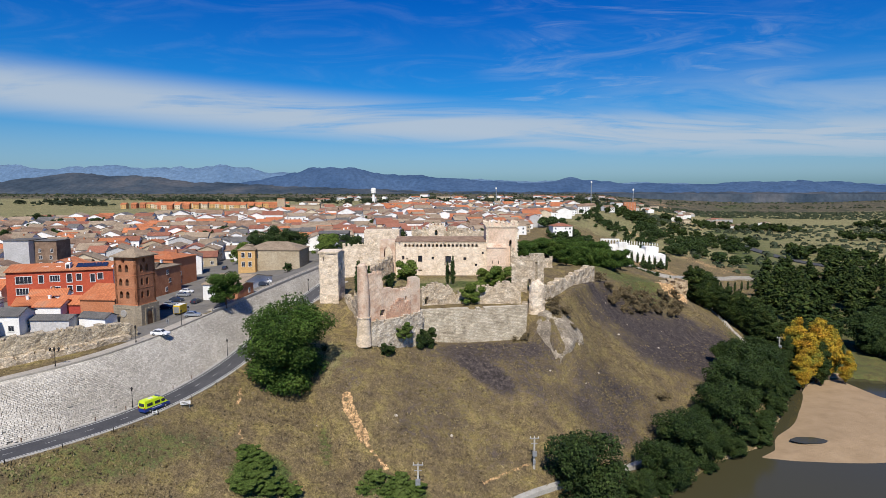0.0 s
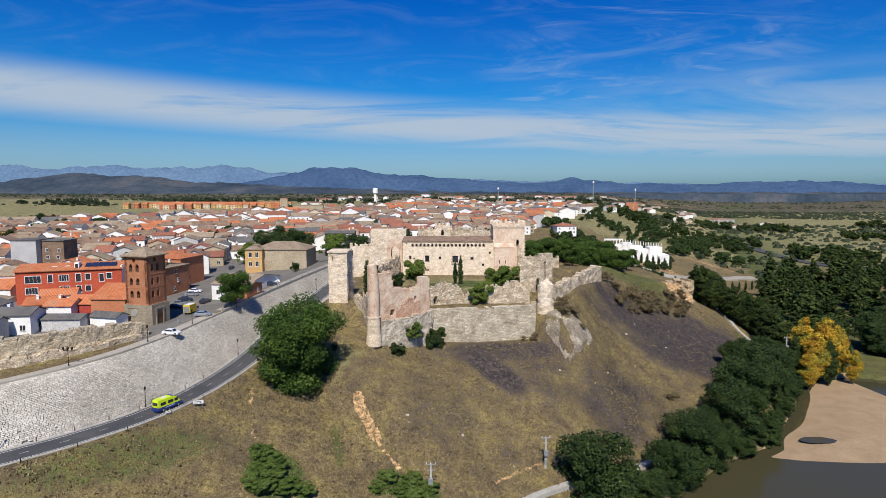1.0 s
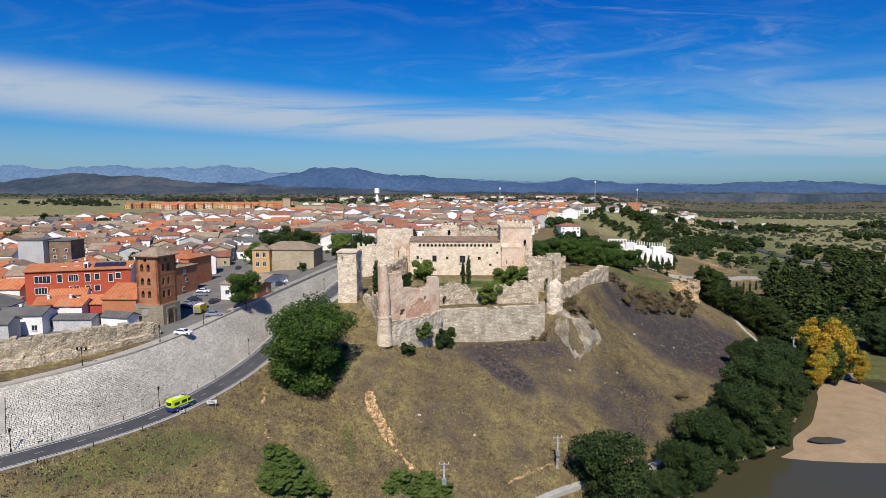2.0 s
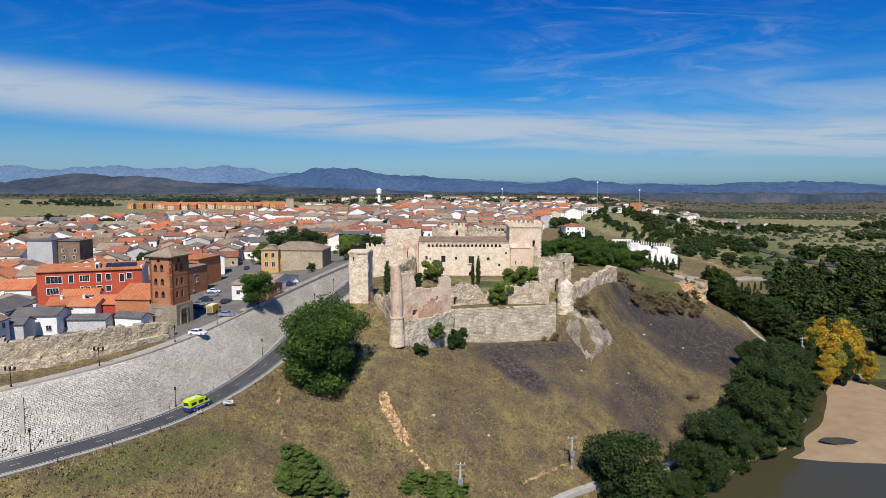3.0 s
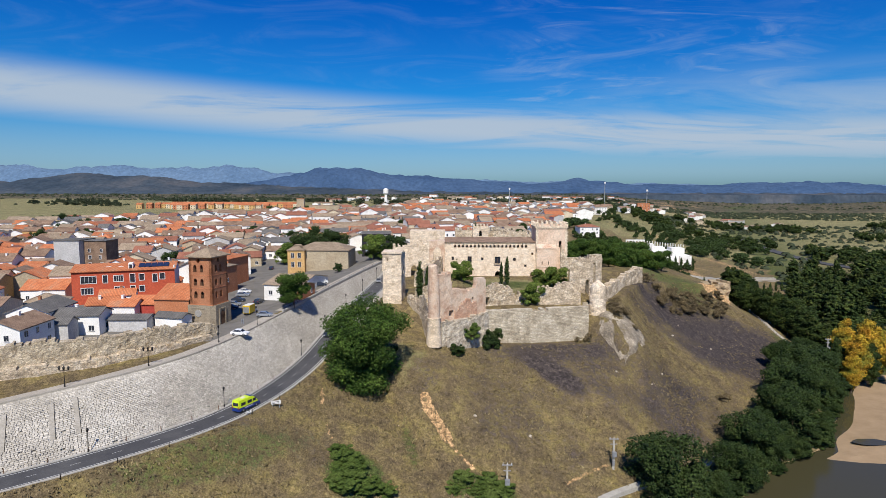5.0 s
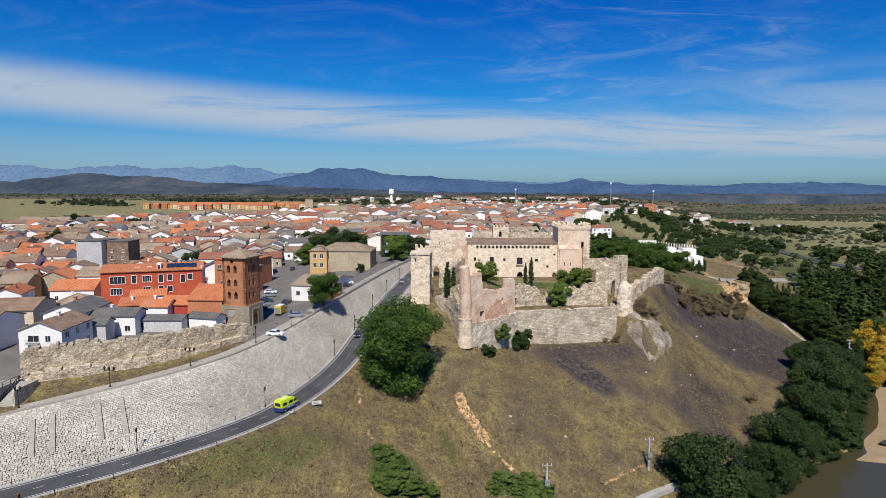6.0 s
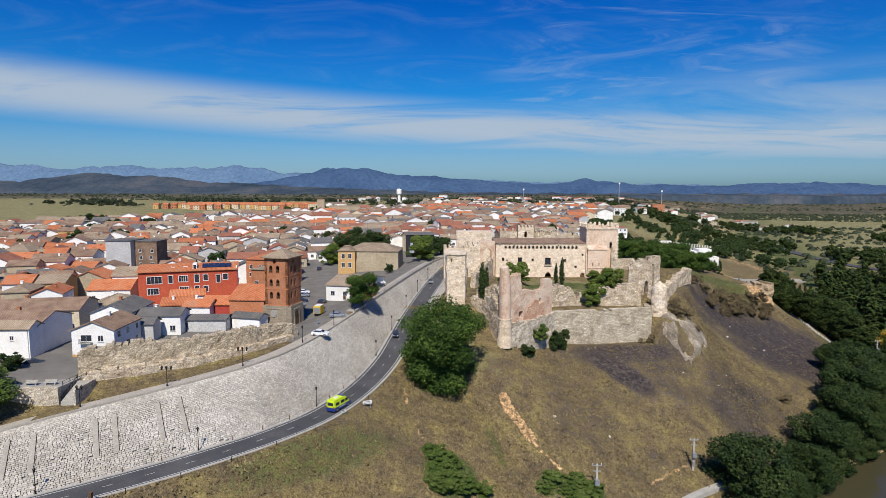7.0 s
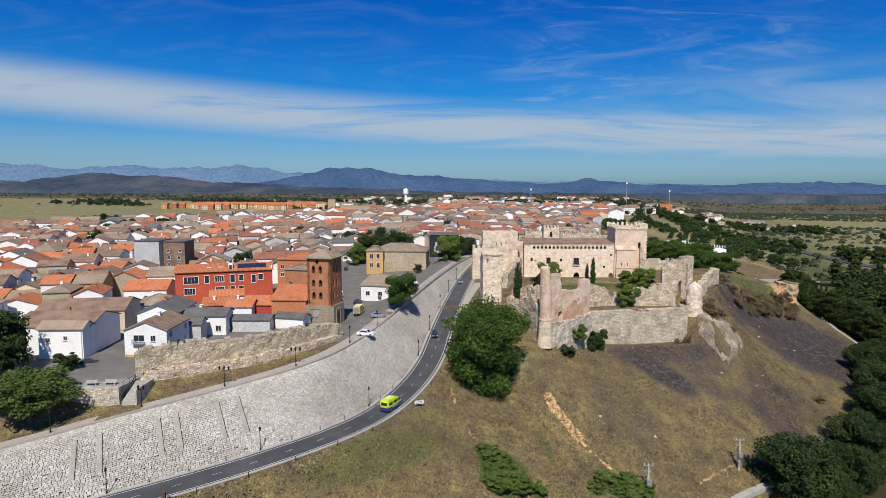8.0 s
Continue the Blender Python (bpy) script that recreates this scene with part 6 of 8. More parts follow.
# ---- the town ----
TOWN = [(-130, 150), (-150, 128), (-340, 160), (-560, 410), (-400, 490), (-310, 560), (-190, 690), (-120, 930), (120, 1020), (290, 1000), (250, 860), (110, 600), (66, 450), (40, 380), (-8, 320), (-40, 285), (-56, 255), (-62, 214), (-88, 168), (-104, 172), (-122, 168)]
CLEAR = [(-83, 190, 8, 34), (-88, 230, 6, 40), (-66, 240, 17, 16), (-66, 192, 13, 20), (-96, 204, 14, 22), (-118, 184, 18, 16), (-166, 242, 15, 13), (-50, 274, 12, 18), (-135, 140, 20, 16), (-78, 236, 8, 12), (-46, 250, 12, 16), (-60, 262, 10, 8), (-18, 322, 10, 20), (38, 352, 30, 30)]
WALLS = ["white_wall"] * 15 + ["cream_wall"] * 3 + ["tan_wall"] * 2 + ["grey_wall"] * 2 + ["ochre_wall"]
ROOFS = ["roof_orange"] * 5 + ["roof_red"] * 4 + ["roof_brown"] * 7 + ["roof_tan"] * 6 + ["roof_grey"] * 2
WORDS = dict(white_wall="whitewashed", cream_wall="cream rendered", tan_wall="tan brick", grey_wall="grey rendered", ochre_wall="ochre rendered",
             roof_orange="orange clay tiles", roof_red="reddish clay tiles", roof_brown="brown weathered tiles", roof_tan="tan faded tiles", roof_grey="grey roof sheets")
FAR = {}


def far_house(cx, cy, turn, w, d, h, wall, roof, rise, rnd):
    c, s = math.cos(radians(turn)), math.sin(radians(turn))
    z = zat(cx, cy)

    def put(mat, vs, fs):
        V, Fs = FAR.setdefault(mat, ([], []))
        o = len(V)
        V.extend([(cx + x * c - y * s, cy + x * s + y * c, z + q) for x, y, q in vs])
        Fs.extend([tuple(o + i for i in f) for f in fs])
    vs = [(-w / 2, -d / 2, -1), (w / 2, -d / 2, -1), (w / 2, d / 2, -1), (-w / 2, d / 2, -1), (-w / 2, -d / 2, h), (w / 2, -d / 2, h), (w / 2, d / 2, h), (-w / 2, d / 2, h), (-w / 2, 0, h + rise), (w / 2, 0, h + rise)]
    put(wall, vs, [(0, 1, 5, 4), (1, 2, 6, 9, 5), (2, 3, 7, 6), (3, 0, 4, 8, 7)])
    put(roof, *roof_mesh(w, d, h, rise, 0.3, False))
    for st in range(int(h // 2.9)):
        n = max(1, int(w / 3.5))
        for i in range(n):
            x, zb = -w / 2 + (i + 0.5) * w / n, 1.0 + st * 2.8
            put("glass", [(x - 0.5, -d / 2 - 0.04, zb), (x + 0.5, -d / 2 - 0.04, zb), (x + 0.5, -d / 2 - 0.04, zb + 1.3), (x - 0.5, -d / 2 - 0.04, zb + 1.3)], [(0, 1, 2, 3)])


def inside_one(x, y, poly):
    return float(inside_dist(np.array([x]), np.array([y]), poly)[0]) > 3


def make_town():
    rnd = random.Random(12)
    a = radians(14)
    e1, e2 = Vector((math.cos(a), math.sin(a))), Vector((-math.sin(a), math.cos(a)))
    o = Vector((-80, 150))
    count = 0
    v = -140.0
    row = 0
    while v < 1100:
        gap = (4.5 if v < 330 else 9.0) if row % 2 else 0.3
        depth = rnd.uniform(9.0, 12.0) + (3 if v > 330 else 0)
        u = -700 + rnd.uniform(0, 8)
        cross = rnd.uniform(30, 60)
        while u < 500:
            w = rnd.uniform(7.0, 14.0) + (4 if v > 330 else 0)
            cross -= w
            if cross < 0:
                u += 5.5
                cross = rnd.uniform(40, 75)
            uu, vv = u + w / 2, v + depth / 2 + rnd.uniform(-0.8, 0.8)
            bend = 8 * math.sin(uu / 90) + 5 * math.sin(vv / 60)
            p = o + e1 * (uu + 0.4 * bend) + e2 * (vv + bend)
            u += w + (rnd.uniform(0.5, 7) if rnd.random() < 0.18 else 0.05)
            if not inside_one(p.x, p.y, TOWN):
                continue
            if abs(p.x + 23) > 0.80 * p.y + 50:
                continue
            if any(abs(p.x - cx) < rx + w * 0.4 and abs(p.y - cy) < ry + depth * 0.4 for cx, cy, rx, ry in CLEAR):
                continue
            if p.y > 560 and rnd.random() < 0.25 + 0.25 * (p.y > 750) + 0.2 * (p.x > 60):
                continue
            wall, roof = rnd.choice(WALLS) if p.y < 420 or rnd.random() < 0.4 else "white_wall", rnd.choice(ROOFS)
            st = rnd.choice((1, 1, 2, 2, 2)) if p.y < 500 else rnd.choice((2, 2, 3))
            h = 2.9 * st + rnd.uniform(0.0, 1.6)
            turn = 14 + rnd.uniform(-7, 7) + (90 if rnd.random() < 0.4 else 0)
            ww, dd = (w, depth) if turn < 45 else (depth, w)
            rise = dd * rnd.uniform(0.16, 0.23)
            if p.y < 345 and count < 330:
                house(p.x, p.y, turn, ww, dd * 0.98, h, wall, roof, rise, hip=rnd.random() < 0.12, label="%s house roofed with %s" % (WORDS[wall], WORDS[roof]), storeys=st, seed=count, group="town houses", chimney=rnd.random() < 0.6, windows=True)
                count += 1
            else:
                far_house(p.x, p.y, turn, ww, dd, h, wall, roof, rise, rnd)
        v += depth + gap
        row += 1
    # outlying terraces of newer houses
    for i in range(26):
        far_house(-505 + i * 8.6, 940 + 30 * math.sin(i * 0.5), 8, 8.2, 12, 6.8, rnd.choice(("ochre_wall", "cream_wall", "brick_orange", "ochre_wall")), "roof_orange", 2.4, rnd)
        far_house(-470 + i * 8.4, 985, 8, 8.2, 12, 7.5, rnd.choice(("ochre_wall", "cream_wall", "brick_orange")), "roof_orange", 2.4, rnd)
    for i in range(14):
        far_house(-105 + i * 9.2, 745 + i * 1.2, 6, 9.2, 12, 7.5, "white_wall", "roof_orange", 2.6, rnd)
    # scattered farms and estates on the plain and on the far slopes
    for i in range(90):
        x, y = rnd.uniform(-300, 700), rnd.uniform(1050, 1900)
        if abs(x) < 0.7 * y:
            far_house(x, y, rnd.uniform(0, 180), rnd.uniform(12, 36), rnd.uniform(10, 18), rnd.uniform(4, 8), rnd.choice(("white_wall", "white_wall", "grey_wall", "cream_wall")), rnd.choice(ROOFS), 2.0, rnd)
    for i in range(120):
        x, y = rnd.uniform(900, 2900), rnd.uniform(3300, 3900)
        far_house(x, y, rnd.uniform(0, 180), rnd.uniform(12, 30), rnd.uniform(10, 18), rnd.uniform(5, 9), "white_wall", rnd.choice(ROOFS), 2.0, rnd)
    for mat, (V, Fs) in FAR.items():
        ob = raw("far_houses", V, Fs, FARMAT.get(mat, mat))
        tagged(ob, "distant crowded town houses: %s" % WORDS.get(mat, "window panes"), "houses", kind="stuff")


FARMAT = {}
for key in set(WALLS + ROOFS):
    src = M[key].copy()
    src.name = key + "_far"
    n = src.node_tree.nodes
    for node in n:
        if node.type == "OBJECT_INFO":
            link = node.outputs["Random"].links[0].to_socket
            g = n.new("ShaderNodeNewGeometry")
            src.node_tree.links.new(g.outputs["Random Per Island"], link)
            break
    FARMAT[key] = src
make_town()


# ---- plants ----
def leaf_cloud(name, blobs, n, size, seed, material, flat=0.35):
    """A crown of many small leaf clumps scattered over blobs (x, y, z, rx, rz)."""
    r = np.random.RandomState(seed)
    vol = np.array([b[3] ** 2 * b[4] for b in blobs]) ** 0.75
    pick = r.choice(len(blobs), n, p=vol / vol.sum())
    B = np.array(blobs)[pick]
    d = r.normal(size=(n, 3))
    d /= np.linalg.norm(d, axis=1)[:, None]
    rad = 0.45 + 0.8 * r.rand(n) ** 0.8
    c = B[:, :3] + d * np.stack([B[:, 3], B[:, 3], B[:, 4]], 1) * rad[:, None]
    nrm = d + r.normal(size=(n, 3)) * 0.7
    nrm[:, 2] += flat
    nrm /= np.linalg.norm(nrm, axis=1)[:, None]
    a = np.cross(nrm, r.normal(size=(n, 3)))
    a /= np.linalg.norm(a, axis=1)[:, None]
    b = np.cross(nrm, a)
    s = size * (0.55 + 0.9 * r.rand(n))[:, None]
    a, b = a * s, b * s * 0.75
    bend = nrm * s * 0.35
    V = np.stack([c - a - bend * 0.4, c - b * 0.9, c + a - bend * 0.4, c + b * 0.9, c + bend * 0.0], 1).reshape(-1, 3)
    i = np.arange(n) * 5
    Fq = np.stack([np.stack([i, i + 1, i + 4], 1), np.stack([i + 1, i + 2, i + 4], 1), np.stack([i + 2, i + 3, i + 4], 1), np.stack([i + 3, i, i + 4], 1)], 1).reshape(-1, 3)
    # lift the middle so each clump is cupped, not flat
    V[4::5] += bend
    me = bpy.data.meshes.new(name)
    me.from_pydata(V.tolist(), [], Fq.tolist())
    me.materials.append(M[material])
    return me


def trunk_mesh(name, h, r, limbs, seed, spread):
    rnd = random.Random(seed)
    bm = bmesh.new()
    tube(bm, [(0, 0, -0.06 * h, r * 1.35), (0, 0, 0.05 * h, r), (0.01 * h, 0, 0.35 * h, r * 0.75), (0, 0.01 * h, 0.8 * h, r * 0.25)], 9)
    for k in range(limbs):
        a = rnd.uniform(0, 6.28)
        z = h * rnd.uniform(0.2, 0.5)
        x, y = math.cos(a), math.sin(a)
        L = spread * rnd.uniform(0.5, 0.85)
        tube(bm, [(0, 0, z, r * 0.5), (x * L * 0.5, y * L * 0.5, z + h * 0.12, r * 0.33), (x * L, y * L, z + h * 0.28, r * 0.1)], 6)
    me = bpy.data.meshes.new(name)
    bm.to_mesh(me)
    bm.free()
    me.materials.append(M["bark"])
    return me


def broad_blobs(seed, n=22, squash=1.0, low=0.25):
    rnd = random.Random(seed)
    out = [(0, 0, 0.50, 0.20, 0.26)]
    for k in range(n):
        a, z = rnd.uniform(0, 6.28), rnd.uniform(low, 0.86)
        w = 0.36 * math.sqrt(max(0.05, 1 - ((z - 0.5) / 0.52) ** 2)) * squash
        q = w * rnd.uniform(0.45, 1.12)
        s = rnd.uniform(0.06, 0.15)
        out.append((math.cos(a) * q, math.sin(a) * q, z, s, s * 0.85))
    return out


def column_blobs(seed, width, base=0.06, n=16):
    rnd = random.Random(seed)
    out = []
    for k in range(n):
        z = base + (0.93 - base) * (k + 0.5) / n
        w = width * (math.sin(math.pi * min(1, (z - base) / (1 - base)) ** 0.75) ** 0.7)
        for q in range(2):
            a = rnd.uniform(0, 6.28)
            out.append((math.cos(a) * w * 0.45, math.sin(a) * w * 0.45, z + rnd.uniform(-0.02, 0.02), max(0.02, w * rnd.uniform(0.5, 0.8)), 0.05))
    return out


KINDS = {}


def tree_kind(key, blobs, n, size, material, trunk, seed):
    KINDS[key] = (leaf_cloud("crown", blobs, n, size, seed, material), trunk_mesh("trunk", *trunk, seed, 0.3))


for s in range(3):
    tree_kind("broad%d" % s, broad_blobs(s + 3, 34), 10500, 0.0185, "leaf_green", (0.6, 0.028, 7), s)
    tree_kind("dark%d" % s, broad_blobs(s + 13, 30, low=0.12), 7500, 0.022, "leaf_dark", (0.6, 0.024, 6), s + 10)
    tree_kind("bank%d" % s, broad_blobs(s + 23, 40, low=0.08), 12500, 0.0175, "leaf_shrub", (0.6, 0.024, 6), s + 20)
    tree_kind("poplar%d" % s, column_blobs(s + 33, 0.17), 5200, 0.018, "leaf_poplar", (0.9, 0.014, 3), s + 30)
    tree_kind("yellow%d" % s, column_blobs(s + 43, 0.22, 0.10), 7000, 0.018, "leaf_yellow", (0.8, 0.016, 4), s + 40)
tree_kind("big", broad_blobs(71, 84, 1.05, 0.06), 40000, 0.0115, "leaf_green", (0.6, 0.03, 10), 71)
tree_kind("cypress", column_blobs(53, 0.085, 0.03, 22), 2600, 0.018, "leaf_dark", (0.5, 0.012, 0), 53)
tree_kind("shrub0", broad_blobs(61, 18, 1.25, 0.05), 6500, 0.027, "leaf_shrub", (0.4, 0.03, 5), 61)
tree_kind("court", broad_blobs(66, 30, 1.15, 0.12), 9000, 0.024, "leaf_bright", (0.6, 0.026, 7), 66)
tree_kind("pine", [(0.0, 0.0, 0.5, 0.3, 0.3)] + broad_blobs(67, 44, 1.05, 0.3), 15000, 0.019, "leaf_bramble", (0.6, 0.03, 8), 67)
tree_kind("bramble", broad_blobs(63, 26, 1.3, 0.04), 7000, 0.030, "leaf_bramble", (0.4, 0.02, 5), 63)
tree_kind("brush", broad_blobs(64, 26, 1.2, 0.04), 2600, 0.028, "dry_twigs", (0.5, 0.02, 8), 64)
tree_kind("shrub1", broad_blobs(62, 18, 1.25, 0.05), 3200, 0.026, "dry_twigs", (0.4, 0.03, 5), 62)


def plant(kind, x, y, h, wide=1.0, z=None, label="", category="tree", group="", name="tree", turn=None):
    rnd = random.Random(int(x * 31 + y * 17))
    z = zat(x, y) if z is None else z
    t = thing(name, pose(x, y, z - 0.05 * h * 0, 0, 0, rnd.uniform(0, 360) if turn is None else turn), label, category, group)
    crown, trunk = KINDS[kind]
    for nm, me, mat in (("trunk", trunk, None), ("crown", crown, None)):
        ob = new(nm, me)
        ob.parent = t
        ob.scale = (h * wide, h * wide, h)
    return t


plant("big", -38.5, 141.5, 23.0, 1.08, z=-14.6, label="large dense green elm on the dry slope below the road", turn=40)
plant("broad0", -61.2, 164.0, 10.5, 1.15, label="round dark green tree on the plaza")
for kind, x, y, h, wd, lab in (
        ("cypress", -26.2, 180.5, 12.5, 1.0, "slender dark cypress by the gate"), ("cypress", -24.2, 191, 9.0, 1.0, "slender dark cypress by the gate"),
        ("cypress", 3.5, 206.5, 10.6, 1.0, "slender dark cypress before the palace"), ("cypress", 1.6, 207.5, 8.4, 1.0, "slender dark cypress before the palace"), ("cypress", -4.5, 272, 18, 0.9, "dark cypress behind the castle wall"),
        ("court", -12.6, 203, 7.5, 1.2, "light green tree in the castle court"), ("shrub0", -17.6, 196, 4.5, 1.2, "green bush on the castle bank"),
        ("court", 15.0, 202.0, 6.6, 1.25, "broad green fig tree against the keep"), ("court", 19.5, 203.5, 7.4, 1.25, "broad green fig tree against the keep"), ("court", 8.6, 184.2, 7.4, 1.15, "bright green tree in the wall's gap"),
        ("shrub0", -4.6, 165.0, 6.2, 1.05, "grey-green bush at the foot of the wall"), ("shrub0", -15.0, 155.6, 3.2, 1.4, "low green bush on the rubble"),
        ("shrub1", 24.5, 174.5, 2.6, 1.2, "dry bush on the wall's foot"), ("shrub1", 34, 181, 3.6, 1.4, "dry brown bush on the slope"), ("shrub1", 88, 249, 4.5, 1.3, "dry brown brush on the slope's edge"), ("shrub1", 98, 257, 4.5, 1.4, "dry brown brush on the slope's edge"), ("shrub1", 79, 240, 5, 1.5, "dry brown brush on the slope's edge"),
        ("broad0", -62.5, 246, 9, 1.1, "green tree beside the municipal building"), ("court", -48.5, 246, 11, 1.25, "yellowing green tree by the wall"), ("dark0", -40.5, 262, 10, 1.3, "dark green tree at the road's top"),
        ("court", -90.5, 262, 10, 1.2, "green tree in a town street"), ("dark1", -84, 276, 15, 1.1, "dark green trees behind the municipal building"), ("dark2", -78, 280, 15, 1.1, "dark green trees behind the municipal building"), ("dark0", -71, 283, 14, 1.1, "dark green trees behind the municipal building"),
        ("dark1", -60, 226, 4.5, 0.9, "small pruned tree by the car park"), ("dark2", -148, 196, 7, 1.3, "green garden tree between roofs"), ("dark1", -140, 260, 9, 1.1, "green tree between the roofs"), ("dark1", -118, 262, 8, 1.2, "green tree between the roofs"),
        ("dark0", -134.5, 109.5, 15, 0.8, "dark cedar beside the white house"), ("pine", -121.6, 98.2, 9.6, 1.6, "round umbrella pine by the promenade"), ("dark1", -134.0, 104, 10, 1.0, "dark cedar beside the white house"), ("shrub0", -123.5, 111.5, 3.6, 1.5, "garden bush behind the low wall"), ("shrub0", -31.5, 153, 1.7, 1.1, "small grey-green shrub on the dry slope")):
    plant(kind, x, y, h, wd, label=lab, category="bush" if kind.startswith("shrub") else "tree", name="bush" if kind.startswith("shrub") else ("cypress" if kind == "cypress" else "tree"))

plant("bramble", -10.5, 161.0, 4.2, 1.15, z=-6.6, label="green bush rooted in the ruined wall", category="bush", name="bush")

# brambles and dry brush on the slope
rnd = random.Random(78)
for i in range(26):
    v = math.sqrt(rnd.random())
    u = rnd.uniform(-1, 1) * v
    x, y = -39.2 + 5.6 * v + 5.2 * u, 116.4 - 8.2 * v + 1.6 * u
    plant("bramble", x, y, rnd.uniform(1.7, 2.9), rnd.uniform(1.5, 2.1), label="low spreading green bramble on the dry slope", category="bush", group="brambles", name="bush")
for i in range(20):
    x = rnd.uniform(-16.5, -4.5)
    y = 119.0 - rnd.uniform(0, 5.5) * (1 - abs(x + 10.5) / 9)
    plant("bramble", x, y, rnd.uniform(1.5, 2.6), rnd.uniform(1.4, 2.0), label="low green bramble at the slope's foot", category="bush", group="brambles", name="bush")
for i in range(44):
    x = rnd.uniform(63, 106)
    y = 230 + (x - 63) * 0.72 + rnd.uniform(-9, 5)
    plant("brush", x, y, rnd.uniform(2.0, 4.2), rnd.uniform(1.0, 1.6), label="dry brown brush on the upper slope", category="bush", group="dry brush", name="bush")
for x, y, h in ((36, 186, 3.0), (38.5, 182, 3.4), (34.5, 179, 2.6), (40, 178, 2.2), (68, 178.5, 2.6), (71, 181, 2.2), (24.5, 181.5, 2.0), (31.6, 186.2, 2.4), (21.6, 173.4, 1.6)):
    plant("brush", x, y, h, 1.3, label="dry brown brush on the burnt slope", category="bush", group="dry brush", name="bush")
# riverside thicket
rnd = random.Random(77)
plant("bank0", 32.5, 129.5, 18.5, 1.12, z=-38.5, label="rounded dense green riverside tree", group="riverside trees")
for i, (x, y, h) in enumerate([(47, 136, 8.5), (55, 145, 13), (61, 147, 11), (65, 155, 15), (72, 157, 12), (77, 164, 11), (76, 169, 9), (83, 172, 17), (90, 178, 15), (94, 186, 18), (101, 190, 16), (106, 199, 18), (102, 205, 11), (111, 208, 17), (107, 215, 14), (118, 212, 16), (121, 221, 14), (116, 224, 13), (128, 224, 13), (128, 236, 10)]):
    plant("bank%d" % (i % 3), x, y, h, rnd.uniform(0.95, 1.25), label="dense dark green riverside tree on the bank", group="riverside trees")
for i, (x, y, h) in enumerate([(138, 221, 17), (143, 226, 22), (149, 226, 18), (151, 232, 27), (157, 234, 23), (163, 240, 21), (144, 236, 26), (160, 228, 14), (139, 232, 19)]):
    plant(("yellow%d", "yellow%d", "poplar%d")[i % 3] % (i % 3 if i % 2 else 1), x, y, h, rnd.uniform(0.8, 1.0), z=-42.5, label="tall tree turning yellow and orange above the sandbank", group="autumn trees")
for i in range(46):
    k = i / 45
    x, y = 129 + 22 * k + rnd.uniform(-1, 9), 312 - 66 * k + rnd.uniform(-5, 8)
    plant("poplar%d" % (i % 3), x, y, rnd.uniform(15, 21), rnd.uniform(1.0, 1.5), label="leafy poplar in the row along the track", group="poplars along the track")
for i in range(22):
    x, y = 186 + rnd.uniform(0, 70), 236 + rnd.uniform(0, 60)
    plant("dark%d" % (i % 3), x, y, rnd.uniform(12, 19), rnd.uniform(1.0, 1.3), label="dark leafy tree on the far river bank", group="far bank trees")
for i in range(34):
    k = i / 33
    j = min(int(k * 5), 4)
    line = [(57, 142), (78, 161), (97, 172), (113, 192), (124, 206), (136, 228)]
    f = k * 5 - j
    x = line[j][0] + (line[j + 1][0] - line[j][0]) * f + rnd.uniform(-3, 0.5)
    y = line[j][1] + (line[j + 1][1] - line[j][1]) * f + rnd.uniform(-0.5, 3)
    plant("shrub0" if i % 3 else "bank%d" % (i % 2), x, y, rnd.uniform(3.5, 6.5), rnd.uniform(1.1, 1.6), label="leafy bush overhanging the river bank", category="bush", group="bank bushes", name="bush")
# park behind the castle and trees among the houses
for i in range(38):
    x, y = rnd.uniform(30, 88), rnd.uniform(262, 308)
    if x < 45 and y < 275:
        continue
    plant("broad%d" % (i % 3), x, y, rnd.uniform(8, 12), rnd.uniform(1.0, 1.3), label="dense green park tree behind the castle", group="park trees")
for i in range(30):
    x, y = rnd.uniform(-300, 60), rnd.uniform(300, 480)
    plant("dark%d" % (i % 3), x, y, rnd.uniform(7, 11), rnd.uniform(0.9, 1.3), label="dark green tree among the town's roofs", group="town trees")
for i in range(10):
    x, y = -290 - rnd.uniform(0, 110), rnd.uniform(420, 520)
    plant("dark%d" % (i % 3), x, y, rnd.uniform(9, 14), rnd.uniform(1.0, 1.5), label="dark green tree at the edge of the town", group="town trees")


M["leaf_far"] = leaf_material("leaf_far", [(0.03, 0.042, 0.022), (0.05, 0.062, 0.03)], 0.25)


def woods(label, spots, blobs, clumps, size, material, seed):
    """A wood of many crowns joined into one mesh; spots: x, y, height, width."""
    base = leaf_cloud("wood_crown", blobs, clumps, size, seed, material)
    n = len(base.vertices)
    V = np.empty(n * 3)
    base.vertices.foreach_get("co", V)
    V = V.reshape(-1, 3)
    tris = np.array([p.vertices[:] for p in base.polygons])
    r = np.random.RandomState(seed)
    P = np.array(spots)
    z = land(P[:, 0], P[:, 1])
    allv, allf = [], []
    for k, (x, y, h, w) in enumerate(P):
        a = r.uniform(0, 6.28)
        c, s = math.cos(a), math.sin(a)
        q = np.stack([(V[:, 0] * c - V[:, 1] * s) * h * w + x, (V[:, 0] * s + V[:, 1] * c) * h * w + y, V[:, 2] * h + z[k] - 0.3], 1)
        allv.append(q)
        allf.append(tris + k * n)
    me = bpy.data.meshes.new("woods")
    me.from_pydata(np.concatenate(allv).tolist(), [], np.concatenate(allf).tolist())
    tagged(attach("woods", me, material), label, "woods", kind="stuff")


